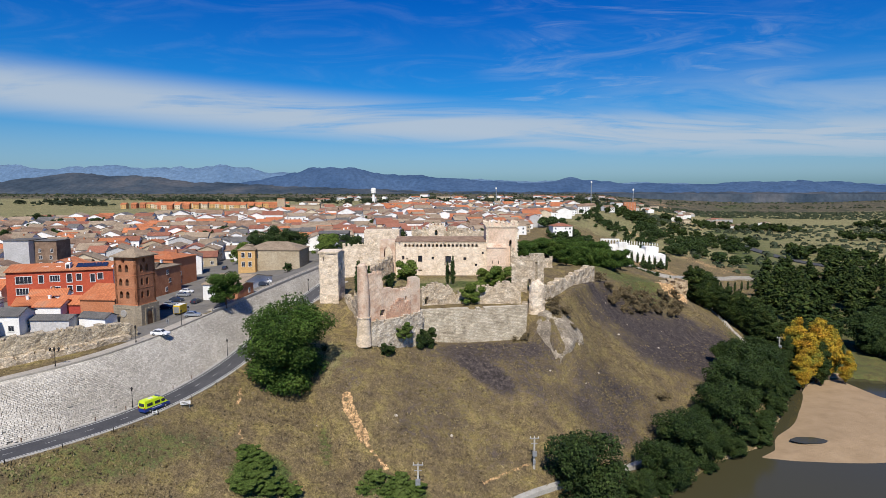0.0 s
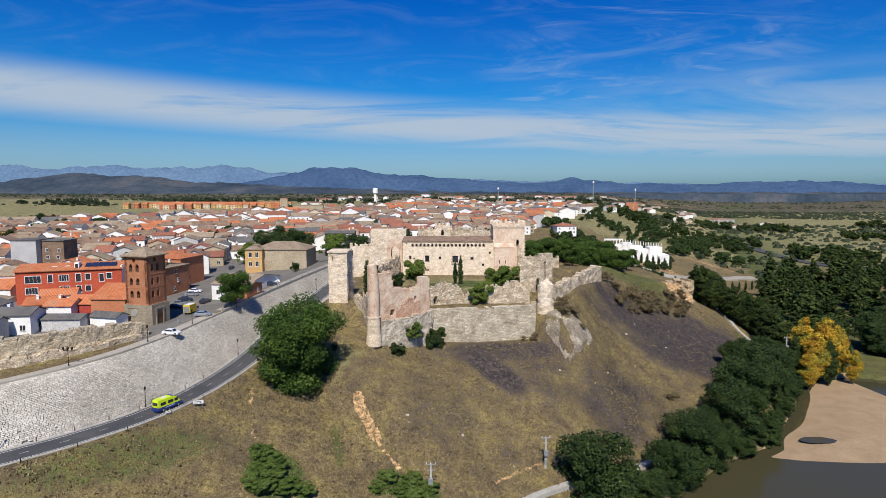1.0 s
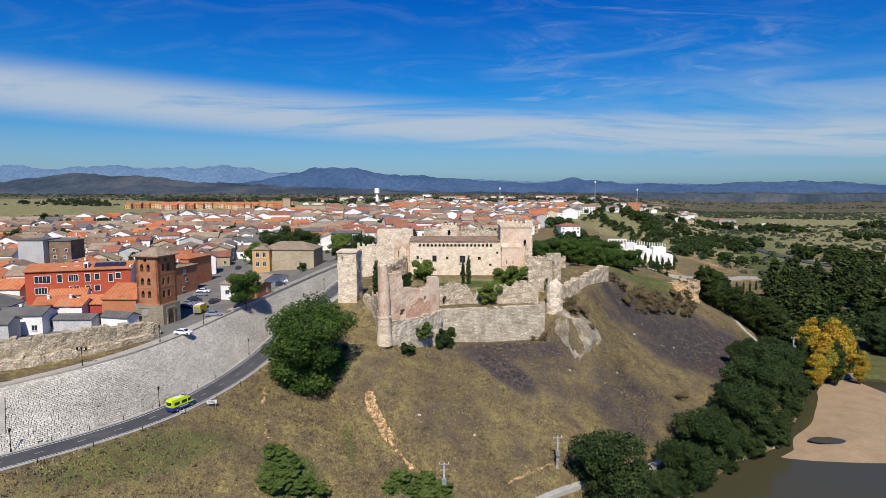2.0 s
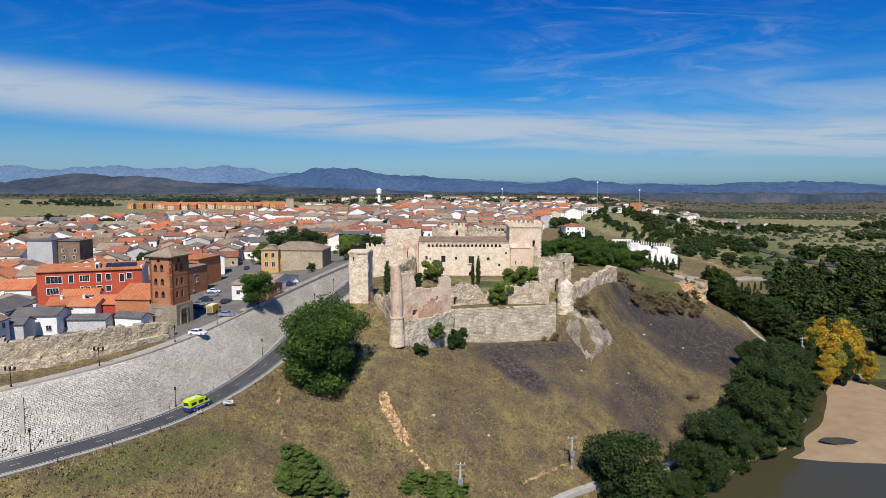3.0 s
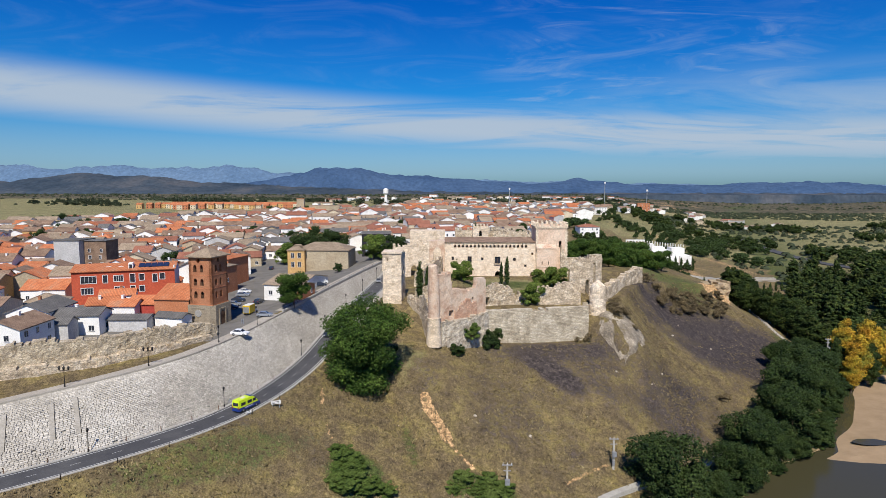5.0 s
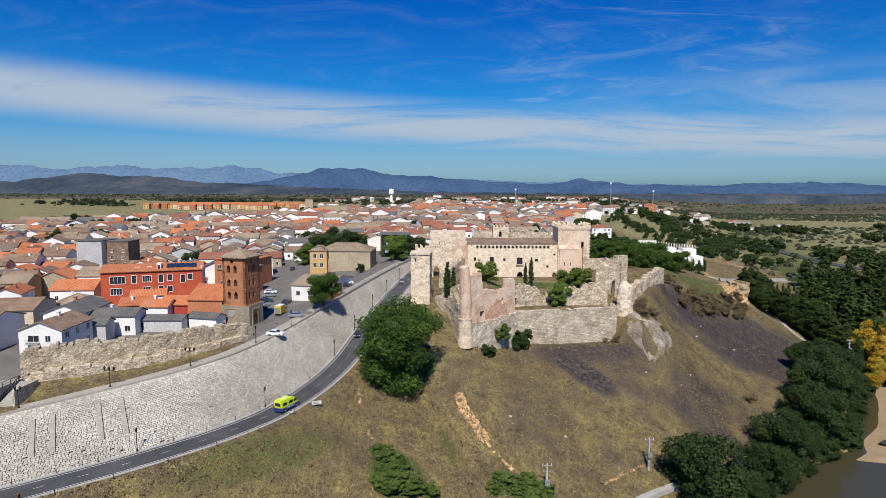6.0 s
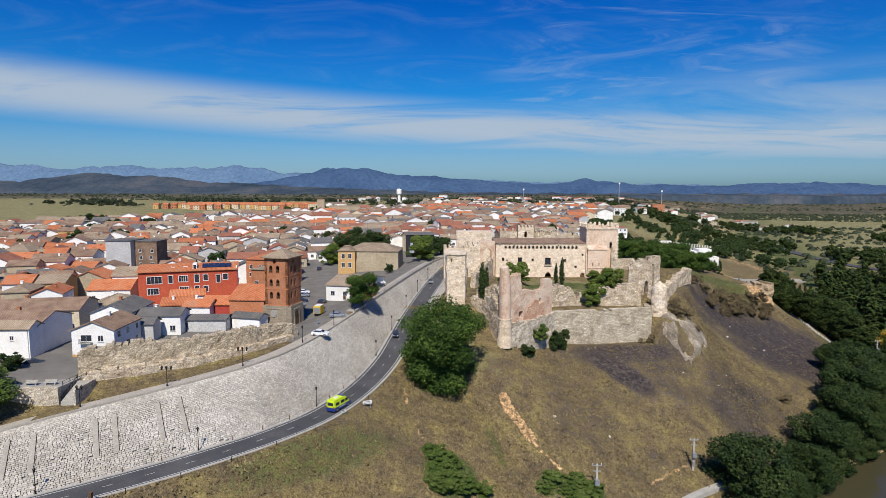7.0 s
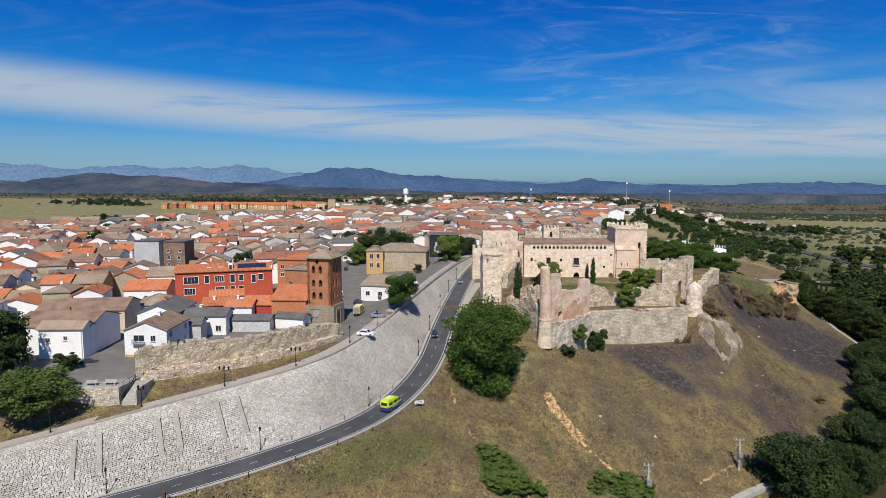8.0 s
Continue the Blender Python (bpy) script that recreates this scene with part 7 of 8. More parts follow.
def spots_in(n, x0, x1, y0, y1, h0, h1, w0, w1, keep=None, seed=0):
    r = random.Random(seed)
    out = []
    while len(out) < n:
        x, y = r.uniform(x0, x1), r.uniform(y0, y1)
        if keep is None or keep(x, y):
            out.append((x, y, r.uniform(h0, h1), r.uniform(w0, w1)))
    return out


woods("dense tall poplar grove on the valley floor", spots_in(190, 168, 460, 285, 480, 17, 25, 1.0, 1.5, lambda x, y: x > 158 + (y - 280) * 0.5, 1), column_blobs(81, 0.17, 0.03), 1000, 0.034, "leaf_poplar", 3)
woods("scattered trees on the spur beyond the castle", spots_in(40, 95, 215, 320, 450, 3, 6, 1.0, 1.5, lambda x, y: math.sin(x / 17) + math.sin(y / 23) > 0.2, 2), broad_blobs(82, 16), 420, 0.075, "leaf_dark", 4)
woods("tree belts across the valley", spots_in(230, 230, 900, 500, 1250, 7, 15, 1.0, 1.5, lambda x, y: abs(x + 20) < 0.8 * y and math.sin(x / 60 + y / 95) + 0.6 * math.sin(y / 41) > 0.5, 3), broad_blobs(83, 16), 260, 0.095, "leaf_poplar", 5)
woods("trees and gardens below the estate", spots_in(110, 205, 400, 560, 800, 6, 12, 0.9, 1.4, lambda x, y: abs(x - 0.36 * y - 40) < 70 and math.sin(x / 19) + math.sin(y / 27) > -0.5, 8), broad_blobs(86, 16), 320, 0.085, "leaf_dark", 9)
woods("trees on the slope between town and valley", spots_in(120, 80, 290, 420, 820, 5, 10, 0.9, 1.4, lambda x, y: x > 0.17 * y + 6 and x < 0.36 * y + 10 and math.sin(x / 13) + math.sin(y / 31) > -0.3, 9), broad_blobs(87, 16), 300, 0.09, "leaf_dark", 10)
woods("dark tree lines on the plain past the town", spots_in(420, -900, 420, 900, 1500, 6, 11, 1.0, 1.6, lambda x, y: y > 1080 + 60 * math.sin(x / 80) and math.sin(x / 50 + y / 70) > -0.2, 4), broad_blobs(84, 14), 90, 0.16, "leaf_far", 6)
woods("garden trees between the far houses", spots_in(170, -330, 260, 480, 950, 6, 11, 0.9, 1.3, lambda x, y: math.sin(x / 40) + math.sin(y / 37 + x / 90) > 0.2, 5), broad_blobs(85, 14), 220, 0.10, "leaf_dark", 7)


def scatter_scrub():
    """Bushes and holm oaks of the plain and the far slopes, too many to count."""
    r = np.random.RandomState(5)
    P = []
    n = 5200
    x = np.concatenate([r.uniform(-900, 1700, n), r.uniform(250, 1900, n), r.uniform(-2600, 3300, n)])
    y = np.concatenate([r.uniform(1000, 1900, n), r.uniform(480, 1900, n), r.uniform(1700, 4200, n)])
    vis = np.abs(x + 23) < 0.82 * y + 60
    inn = inside_dist(x, y, TOWN) > 0
    _, sl, _ = nearest(x, y, RIVER_BANK)
    open_field = (x < 100) & (y < 1500) & (r.rand(3 * n) < 0.93)
    line = np.sin(x / 210 + y / 160) + np.sin(y / 90 + 2) > -0.4
    ok = vis & ~inn & ~open_field & line
    x, y = x[ok], y[ok]
    z = land(x, y)
    m = len(x)
    size = (1.6 + 2.6 * r.rand(m)) * np.where(y > 1900, 1.3, 1.0)
    k = 16
    d = r.normal(size=(m, k, 3))
    d /= np.linalg.norm(d, axis=2)[:, :, None]
    d[:, :, 2] = np.abs(d[:, :, 2]) * 0.9
    c = np.stack([x, y, z], 1)[:, None, :] + d * size[:, None, None] * np.array([1.1, 1.1, 1.0])
    a = np.cross(d, r.normal(size=(m, k, 3)))
    a /= np.linalg.norm(a, axis=2)[:, :, None]
    b = np.cross(d, a)
    s = size[:, None, None] * 0.62
    V = np.stack([c - a * s, c - b * s, c + a * s + d * s * 0.3, c + b * s], 2).reshape(-1, 3)
    i = np.arange(m * k) * 4
    me = bpy.data.meshes.new("scrub")
    me.from_pydata(V.tolist(), [], np.stack([i, i + 1, i + 2, i + 3], 1).tolist())
    tagged(attach("scrub", me, "leaf_far"), "scattered dark holm oaks and scrub on plain and slopes", "scrub", kind="stuff")


scatter_scrub()


def scatter_grass():
    """Dry tufts over the hillside."""
    r = np.random.RandomState(9)
    n = 120000
    x, y = r.uniform(-100, 130, n), r.uniform(72, 262, n)
    du, su, _ = nearest(x, y, HILL_TOP)
    dl, sl, _ = nearest(x, y, RIVER_BANK)
    df, sf, _ = nearest(x, y, WALL_FOOT)
    ok = (su < 0.5) & (sl > 0) & (dl > 6) & ((sf > 0) | (df > 8.0)) & (waves(x, y, 7) + r.normal(size=n) * 0.5 > -0.2)
    ok &= ~((su > 0) & (du > 5))
    ok &= ~((soft_disc(x, y, 92, 224, 44, 26, 18) > 0.45) & (r.rand(n) < 0.93)) & ~(soft_disc(x, y, 66, 222, 20, 6, -28) > 0.3) & ~(soft_disc(x, y, 11.5, 158.5, 10, 3.6, -36) > 0.2) & ~((soft_disc(x, y, 12, 168, 20, 5, 10) > 0.3) & (r.rand(n) < 0.8))
    x, y = x[ok], y[ok]
    z = land(x, y)
    m = len(x)
    k = 4
    ang = r.uniform(0, 6.28, (m, k))
    h = r.uniform(0.2, 0.55, (m, k))
    w = r.uniform(0.1, 0.24, (m, k))
    ox, oy = r.normal(size=(m, k)) * 0.22, r.normal(size=(m, k)) * 0.22
    X, Y = x[:, None] + ox, y[:, None] + oy
    Z = np.repeat(z[:, None], k, 1) - 0.06
    ca, sa = np.cos(ang) * w, np.sin(ang) * w
    lean = r.normal(size=(m, k)) * 0.2
    V = np.stack([np.stack([X - ca, Y - sa, Z], -1), np.stack([X + ca, Y + sa, Z], -1), np.stack([X + lean, Y - lean, Z + h], -1)], 2).reshape(-1, 3)
    i = np.arange(m * k) * 3
    me = bpy.data.meshes.new("dry_grass")
    me.from_pydata(V.tolist(), [], np.stack([i, i + 1, i + 2], 1).tolist())
    tagged(attach("dry_grass", me, "straw"), "tufts of dry straw-coloured grass on the slope", "grass", kind="stuff")


M["straw"] = surface("straw", [(0.13, 0.10, 0.06), (0.20, 0.155, 0.08), (0.28, 0.225, 0.11)], 0.12, 1.5, bump=0, per_island=0.3)
scatter_grass()


# ---- mountains ----
def ridge(name, dist, peaks, base, colours, label, seed, depth=500, bump=0.5):
    """A range at a distance; peaks: (bearing offset over distance, height, width)."""
    nx, ny = 420, 14
    verts, faces = [], []
    for j in range(ny):
        k = j / (ny - 1)
        for i in range(nx):
            u = -1.15 + 2.3 * i / (nx - 1)
            h = base
            for c, hh, w in peaks:
                h += hh * math.exp(-abs((u - c) / w) ** 1.6)
            f = math.sin(k * math.pi / 2) ** 1.2
            q = Vector((u * 14, k * 3, seed))
            h = h * f * (1 + 0.16 * noise.fractal(q, 0.8, 2.2, 5)) + 10 * noise.fractal(q * 2.5, 0.8, 2.2, 4) * f
            verts.append((u * dist - 20, dist + depth * k + 120 * noise.noise(Vector((u * 9, 0, seed))), max(h, -20) if j else -140))
    for j in range(ny - 1):
        for i in range(nx - 1):
            a = j * nx + i
            faces.append((a, a + 1, a + nx + 1, a + nx))
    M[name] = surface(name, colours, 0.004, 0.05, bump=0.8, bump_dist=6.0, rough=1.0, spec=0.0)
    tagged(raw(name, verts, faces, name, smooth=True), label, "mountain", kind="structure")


# Base colours carry painted distance haze, bluer and paler the farther the range.
ridge("backdrop_far_range", 3480, [(-0.62, 88, 0.30), (-0.36, 48, 0.16), (-0.05, 28, 0.3), (-0.9, 70, 0.2)], 56, [(0.085, 0.145, 0.23), (0.115, 0.18, 0.265)], "far mountain range with distance haze painted in blue", 2.2, 250)
ridge("backdrop_range", 3250, [(-0.235, 84, 0.08), (-0.14, 54, 0.10), (-0.04, 42, 0.08), (0.1, 28, 0.055), (0.235, 36, 0.035), (0.30, 10, 0.08), (0.62, 26, 0.07), (0.72, 14, 0.06), (0.45, 6, 0.2)], 47, [(0.036, 0.070, 0.135), (0.062, 0.105, 0.18)], "wooded mountains beyond the plain, haze painted in blue-grey", 5.1, 250)
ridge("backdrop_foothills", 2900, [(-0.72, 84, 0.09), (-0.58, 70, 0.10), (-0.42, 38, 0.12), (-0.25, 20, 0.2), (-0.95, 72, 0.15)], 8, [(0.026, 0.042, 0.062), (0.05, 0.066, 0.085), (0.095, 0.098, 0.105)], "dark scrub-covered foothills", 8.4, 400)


# ---- old town wall, terrace and steps ----
castle_wall("weathered old town wall of eroded rammed earth and rubble", "old_town_wall", [(-108.6, 109.6, -5.2, 2.6), (-107.6, 110.2, -5.2, 4.0), (-99.0, 114.6, -4.4, 4.6), (-90.0, 119.6, -3.8, 4.0), (-82.0, 126.8, -2.8, 4.0), (-74.2, 137.0, -1.6, 3.2), (-73.2, 138.8, -1.6, 1.6)], 2.4, "rammed", (), 0.4, 0.5, 0.25, 71, category="town wall")
castle_wall("rubble plinth course under the old town wall", "wall_plinth", [(-107.2, 108.6, -6, -0.6), (-98.2, 113.0, -5, 0.0), (-89.2, 118.2, -4, 0.2), (-81.0, 125.4, -3, 0.4), (-73.3, 135.8, -2, 0.6)], 1.6, "rubble", (), 0.5, 0.4, 0.25, 72, category="town wall")
terrace = part("terrace_pavement", slab(bmesh.new(), [(-127.5, 103.0), (-108.4, 103.6), (-107.9, 109.0), (-109.6, 112), (-112, 121.5), (-128, 122.5)], -7.0, -1.35), "paving")
tagged(terrace, "grey paved terrace at the end of the street", "pavement", kind="structure")
castle_wall("low pale rubble wall holding up the terrace", "terrace_retaining_wall", [(-124.0, 102.0, -8.5, -1.2), (-116, 102.3, -7.5, -1.2), (-108.2, 102.8, -6, -1.2)], 1.0, "white_rubble", (), 0.6, 0.12, 0.18, 73, category="wall")


def make_steps():
    t = thing("stone_steps", pose(-106.4, 108.6, 0), "worn stone steps from the terrace down to the promenade", "steps")
    for i in range(13):
        z = -1.4 - 0.18 * (i + 1)
        part("step", boxes((-1.3, 1.3, -0.42 * (i + 1) - 0.45, -0.42 * (i + 1), z - 1.2, z)), "concrete", t)
    part("cheek_wall", boxes((1.3, 1.7, -6.2, 0.2, -5.2, -1.4)), "white_rubble", t)
    r = [(-1.45, -1.39, -0.42 * i - 0.5, -0.42 * i - 0.44, -2.2 - 0.18 * i, -0.55 - 0.18 * i) for i in range(0, 13, 2)]
    for b in r:
        part("baluster", boxes(b), "iron", t)
    bm = bmesh.new()
    slab(bm, [(-1.46, -6.0), (-1.38, -6.0), (-1.38, -0.3), (-1.46, -0.3)], [-3.1, -3.1, -0.62, -0.62], [-3.03, -3.03, -0.55, -0.55])
    part("handrail", bm, "iron", t)


make_steps()
for x, y in ((-114.3, 104.6), (-110.9, 105.0)):
    b = thing("bench", pose(x, y, -1.35, 0, 0, 4), "pale stone bench on the paved terrace", "bench", "terrace benches")
    part("seat", boxes((-1.1, 1.1, -0.3, 0.25, 0.42, 0.52)), "concrete", b)
    part("backrest", boxes((-1.1, 1.1, 0.2, 0.28, 0.55, 0.95)), "concrete", b)
    for sx in (-0.9, 0.75):
        part("leg", boxes((sx, sx + 0.15, -0.25, 0.2, 0, 0.42)), "concrete", b)


def railing(label, pts, h=1.0, mat="iron", gap=1.8, name="railing"):
    t = thing(name, pose(0, 0, 0), label, "railing")
    for a, b in zip(pts, pts[1:]):
        a, b = Vector(a), Vector(b)
        n = max(1, int((b - a).length / gap))
        d = (b - a).normalized()
        s = Vector((-d.y, d.x, 0)) * 0.03
        for i in range(n + 1):
            p = a.lerp(b, i / n)
            part("post", boxes((p.x - 0.04, p.x + 0.04, p.y - 0.04, p.y + 0.04, p.z, p.z + h)), mat, t)
        for f in (0.5, 1.0):
            part("rail", slab(bmesh.new(), [(a.x - s.x, a.y - s.y), (b.x - s.x, b.y - s.y), (b.x + s.x, b.y + s.y), (a.x + s.x, a.y + s.y)],
                              [a.z + h * f - 0.06, b.z + h * f - 0.06, b.z + h * f - 0.06, a.z + h * f - 0.06], [a.z + h * f, b.z + h * f, b.z + h * f, a.z + h * f]), mat, t)
    return t


railing("black iron railing beside the steps", [(-108.0, 104.0, -1.35), (-107.7, 109.8, -1.35)])
railing("black iron railing before the old wall", [(-104.6, 110.4, -1.4), (-108.0, 112.0, -1.3)], 1.3)
i0 = min(range(len(TOP)), key=lambda i: (TOP[i].xy - Vector((-62.6, 157))).length)
i1 = min(range(len(TOP)), key=lambda i: (TOP[i].xy - Vector((-41.5, 246))).length)
railing("thin dark railing along the top of the revetment", [(TOP[i].x, TOP[i].y, TOP[i].z + 0.28) for i in range(i0, i1, 6)], 0.9, gap=3.0)
tagged(ribbon("parapet", TOP, -0.32, 0.14, 0.75, "concrete", 0.6, lo=i0, hi=i1), "low pale parapet above the upper revetment", "parapet", kind="structure")

# pale dirt layby between road and castle
bm = bmesh.new()
slab(bm, [(-44.6, 172), (-38.6, 172.5), (-36.5, 196), (-35.0, 216), (-38.5, 216), (-42.5, 196)], [-9, -8, -6, -4, -4, -6], [-4.9, -4.6, -2.0, 0.6, 0.4, -2.2])
tagged(part("layby", bm, "path_dirt"), "pale bare earth layby beside the road", "pavement", kind="structure")


# ---- street furniture ----
def lamp_post(x, y, z, h, arms, label):
    t = thing("street_lamp", pose(x, y, z), label, "street lamp", "street lamps")
    bm = bmesh.new()
    tube(bm, [(0, 0, 0, 0.16), (0, 0, 0.5, 0.14), (0, 0, 0.6, 0.08), (0, 0, h * 0.6, 0.06), (0, 0, h - 0.6, 0.05)], 8)
    part("post", bm, "iron", t)
    for i in range(arms):
        dx = (i - (arms - 1) / 2) * 0.9
        if dx:
            part("arm", boxes((min(0, dx), max(0, dx), -0.03, 0.03, h - 0.75, h - 0.68)), "iron", t)
        bm = bmesh.new()
        tube(bm, [(dx, 0, h - 0.7, 0.12), (dx, 0, h - 0.2, 0.22), (dx, 0, h - 0.1, 0.24), (dx, 0, h + 0.15, 0.04)], 8)
        l = part("lantern", bm, "iron", t)


for x, y, arms in ((-115.6, 94.6, 1), (-103.3, 101.4, 2), (-90.8, 108.6, 3), (-79.3, 117.8, 3), (-70.6, 133.0, 1), (-65.8, 146.0, 1)):
    lamp_post(x, y, zat(x, y), 4.0, arms, "black cast-iron lamp post on the promenade")
for i, p in enumerate(((-101.6, 86.4), (-81.2, 99.6), (-64.2, 118.4), (-55.8, 148.0), (-53.4, 168.0), (-51.0, 188.0), (-48.4, 207.5), (-45.5, 226))):
    j = min(range(len(FOOT)), key=lambda k: (FOOT[k].xy - Vector(p)).length)
    q = FOOT[j] + side_of(FOOT, j) * 0.55
    lamp_post(q.x, q.y, q.z + 0.2, 4.2, 1, "black cast-iron lamp post by the road")
for j in range(18, 70, 4):
    q = FOOT[j] + side_of(FOOT, j) * 0.6
    b = thing("bollard", pose(q.x, q.y, q.z + 0.2), "short dark wooden bollard at the wall's foot", "bollard", "roadside bollards")
    bm = bmesh.new()
    tube(bm, [(0, 0, -0.1, 0.09), (0, 0, 0.8, 0.085), (0, 0, 0.9, 0.04)], 8)
    part("post", bm, "timber", b)


def sign_board(x, y, z, turn, w, h, mat, label):
    t = thing("road_sign", pose(x, y, z, 0, 0, turn), label, "sign")
    for sx in (-w * 0.35, w * 0.35):
        part("post", boxes((sx - 0.04, sx + 0.04, -0.04, 0.04, -0.3, 1.3 + h)), "steel", t)
    part("panel", boxes((-w / 2, w / 2, -0.09, -0.05, 1.0, 1.0 + h)), mat, t)
    for k in range(2):
        part("lettering_bar", boxes((-w * 0.38, w * 0.3, -0.1, -0.088, 1.15 + 0.28 * k, 1.25 + 0.28 * k)), "iron", t)


sign_board(-53.6, 119.0, -10.9, 20, 2.0, 0.75, "white_trim", "white rectangular sign on two posts beside the road")
sign_board(-57.8, 114.4, -11.0, 35, 0.9, 0.5, "white_trim", "small striped curve marker beside the road")
sign_board(-70.2, 148.0, -0.2, 0, 0.6, 0.6, "steel", "small round-cornered parking sign on the plaza")
# stone-paved apron with posts and rail on the valley side
tagged(ribbon("apron", FOOT, 7.5, 9.6, 0.1, "concrete", 0.5, lo=14, hi=27), "pale stone-paved apron beside the road", "pavement", kind="structure")
for k, j in enumerate((19, 27)):
    q = FOOT[j] + side_of(FOOT, j) * 8.6
    t = thing("gate_post", pose(q.x, q.y, q.z + 0.1), "stout weathered timber post beside the road", "post", "gate posts")
    part("shaft", boxes((-0.22, 0.22, -0.22, 0.22, -0.4, 2.6 - k)), "timber", t)
    part("cap", boxes((-0.27, 0.27, -0.27, 0.27, 2.6 - k, 2.72 - k)), "timber", t)
railing("thin metal rail along the verge", [tuple(FOOT[j] + side_of(FOOT, j) * 9.5) for j in (16, 20, 24, 28)], 1.0)
for j in range(30, 74, 5):
    q = FOOT[j] + side_of(FOOT, j) * 8.4
    t = thing("verge_post", pose(q.x, q.y, q.z - 0.1), "thin dark marker post on the road's verge", "post", "verge posts")
    part("shaft", boxes((-0.05, 0.05, -0.05, 0.05, -0.4, 1.0)), "iron", t)


def transformer_pole(x, y, z, h, label):
    t = thing("power_pole", pose(x, y, z), label, "power pole")
    bm = bmesh.new()
    box(bm, -0.28, 0.28, -0.28, 0.28, -1, h, 0.12)
    part("mast", bm, "concrete", t)
    part("crossarm", boxes((-1.1, 1.1, -0.08, 0.08, h - 0.3, h - 0.1)), "steel", t)
    part("crossarm", boxes((-0.8, 0.8, -0.08, 0.08, h - 1.5, h - 1.35)), "steel", t)
    for i in range(3):
        bm = bmesh.new()
        tube(bm, [(-0.9 + 0.9 * i, 0, h - 0.1, 0.07), (-0.9 + 0.9 * i, 0, h + 0.35, 0.05)], 8)
        part("insulator", bm, "white_trim", t)
    part("transformer", boxes((-0.5, 0.5, -0.95, -0.28, h - 4.2, h - 3.1)), "steel", t)
    part("fuse_box", boxes((-0.3, 0.3, -0.5, -0.28, 1.2, 2.2)), "steel", t)


transformer_pole(21.4, 133.0, zat(21.4, 133.0), 7.5, "concrete power pole with a grey transformer on the slope")
transformer_pole(-5.2, 117.6, zat(-5.2, 117.6), 6.5, "concrete power pole among brambles at the slope's foot")
transformer_pole(135.0, 232.0, zat(135, 232), 14.0, "tall lattice power pole beside the track")


# ---- vehicles ----
M["car_white"], M["car_silver"], M["car_red"], M["car_dark"] = paint("car_white", (0.78, 0.78, 0.77), 0.25), paint("car_silver", (0.42, 0.44, 0.46), 0.25, 0.5), paint("car_red", (0.45, 0.02, 0.015), 0.25), paint("car_dark", (0.03, 0.04, 0.06), 0.25)
M["hi_vis"], M["deep_blue"], M["truck_yellow"], M["tyre"], M["lamp_red"] = paint("hi_vis", (0.62, 0.80, 0.02), 0.35), paint("deep_blue", (0.015, 0.04, 0.20), 0.35), paint("truck_yellow", (0.70, 0.48, 0.02), 0.4), paint("tyre", (0.015, 0.015, 0.015), 0.9), paint("lamp_red", (0.35, 0.01, 0.01), 0.3)


def loft_side(profile, half, tuck):
    """A vehicle shell from a side outline (x, z), narrowed above the belt line."""
    bm = bmesh.new()
    L, R = [], []
    for x, z in profile:
        w = half - tuck * max(0, z - 0.85)
        L.append(bm.verts.new((x, -w, z)))
        R.append(bm.verts.new((x, w, z)))
    n = len(profile)
    bm.faces.new(L)
    bm.faces.new(R[::-1])
    for i in range(n):
        j = (i + 1) % n
        bm.faces.new((L[j], L[i], R[i], R[j]))
    bmesh.ops.recalc_face_normals(bm, faces=bm.faces)
    return bm


def wheels(t, xs, half, r):
    for x in xs:
        for s in (-1, 1):
            m = Matrix.Translation((x, s * (half - 0.09), r)) @ Matrix.Rotation(radians(90), 4, "X")
            bm = bmesh.new()
            bmesh.ops.create_cone(bm, cap_ends=True, segments=16, radius1=r, radius2=r, depth=0.22, matrix=m)
            w = part("wheel", bm, "tyre", t)
            bm = bmesh.new()
            bmesh.ops.create_cone(bm, cap_ends=True, segments=12, radius1=r * 0.6, radius2=r * 0.55, depth=0.25, matrix=m)
            part("rim", bm, "steel", w)


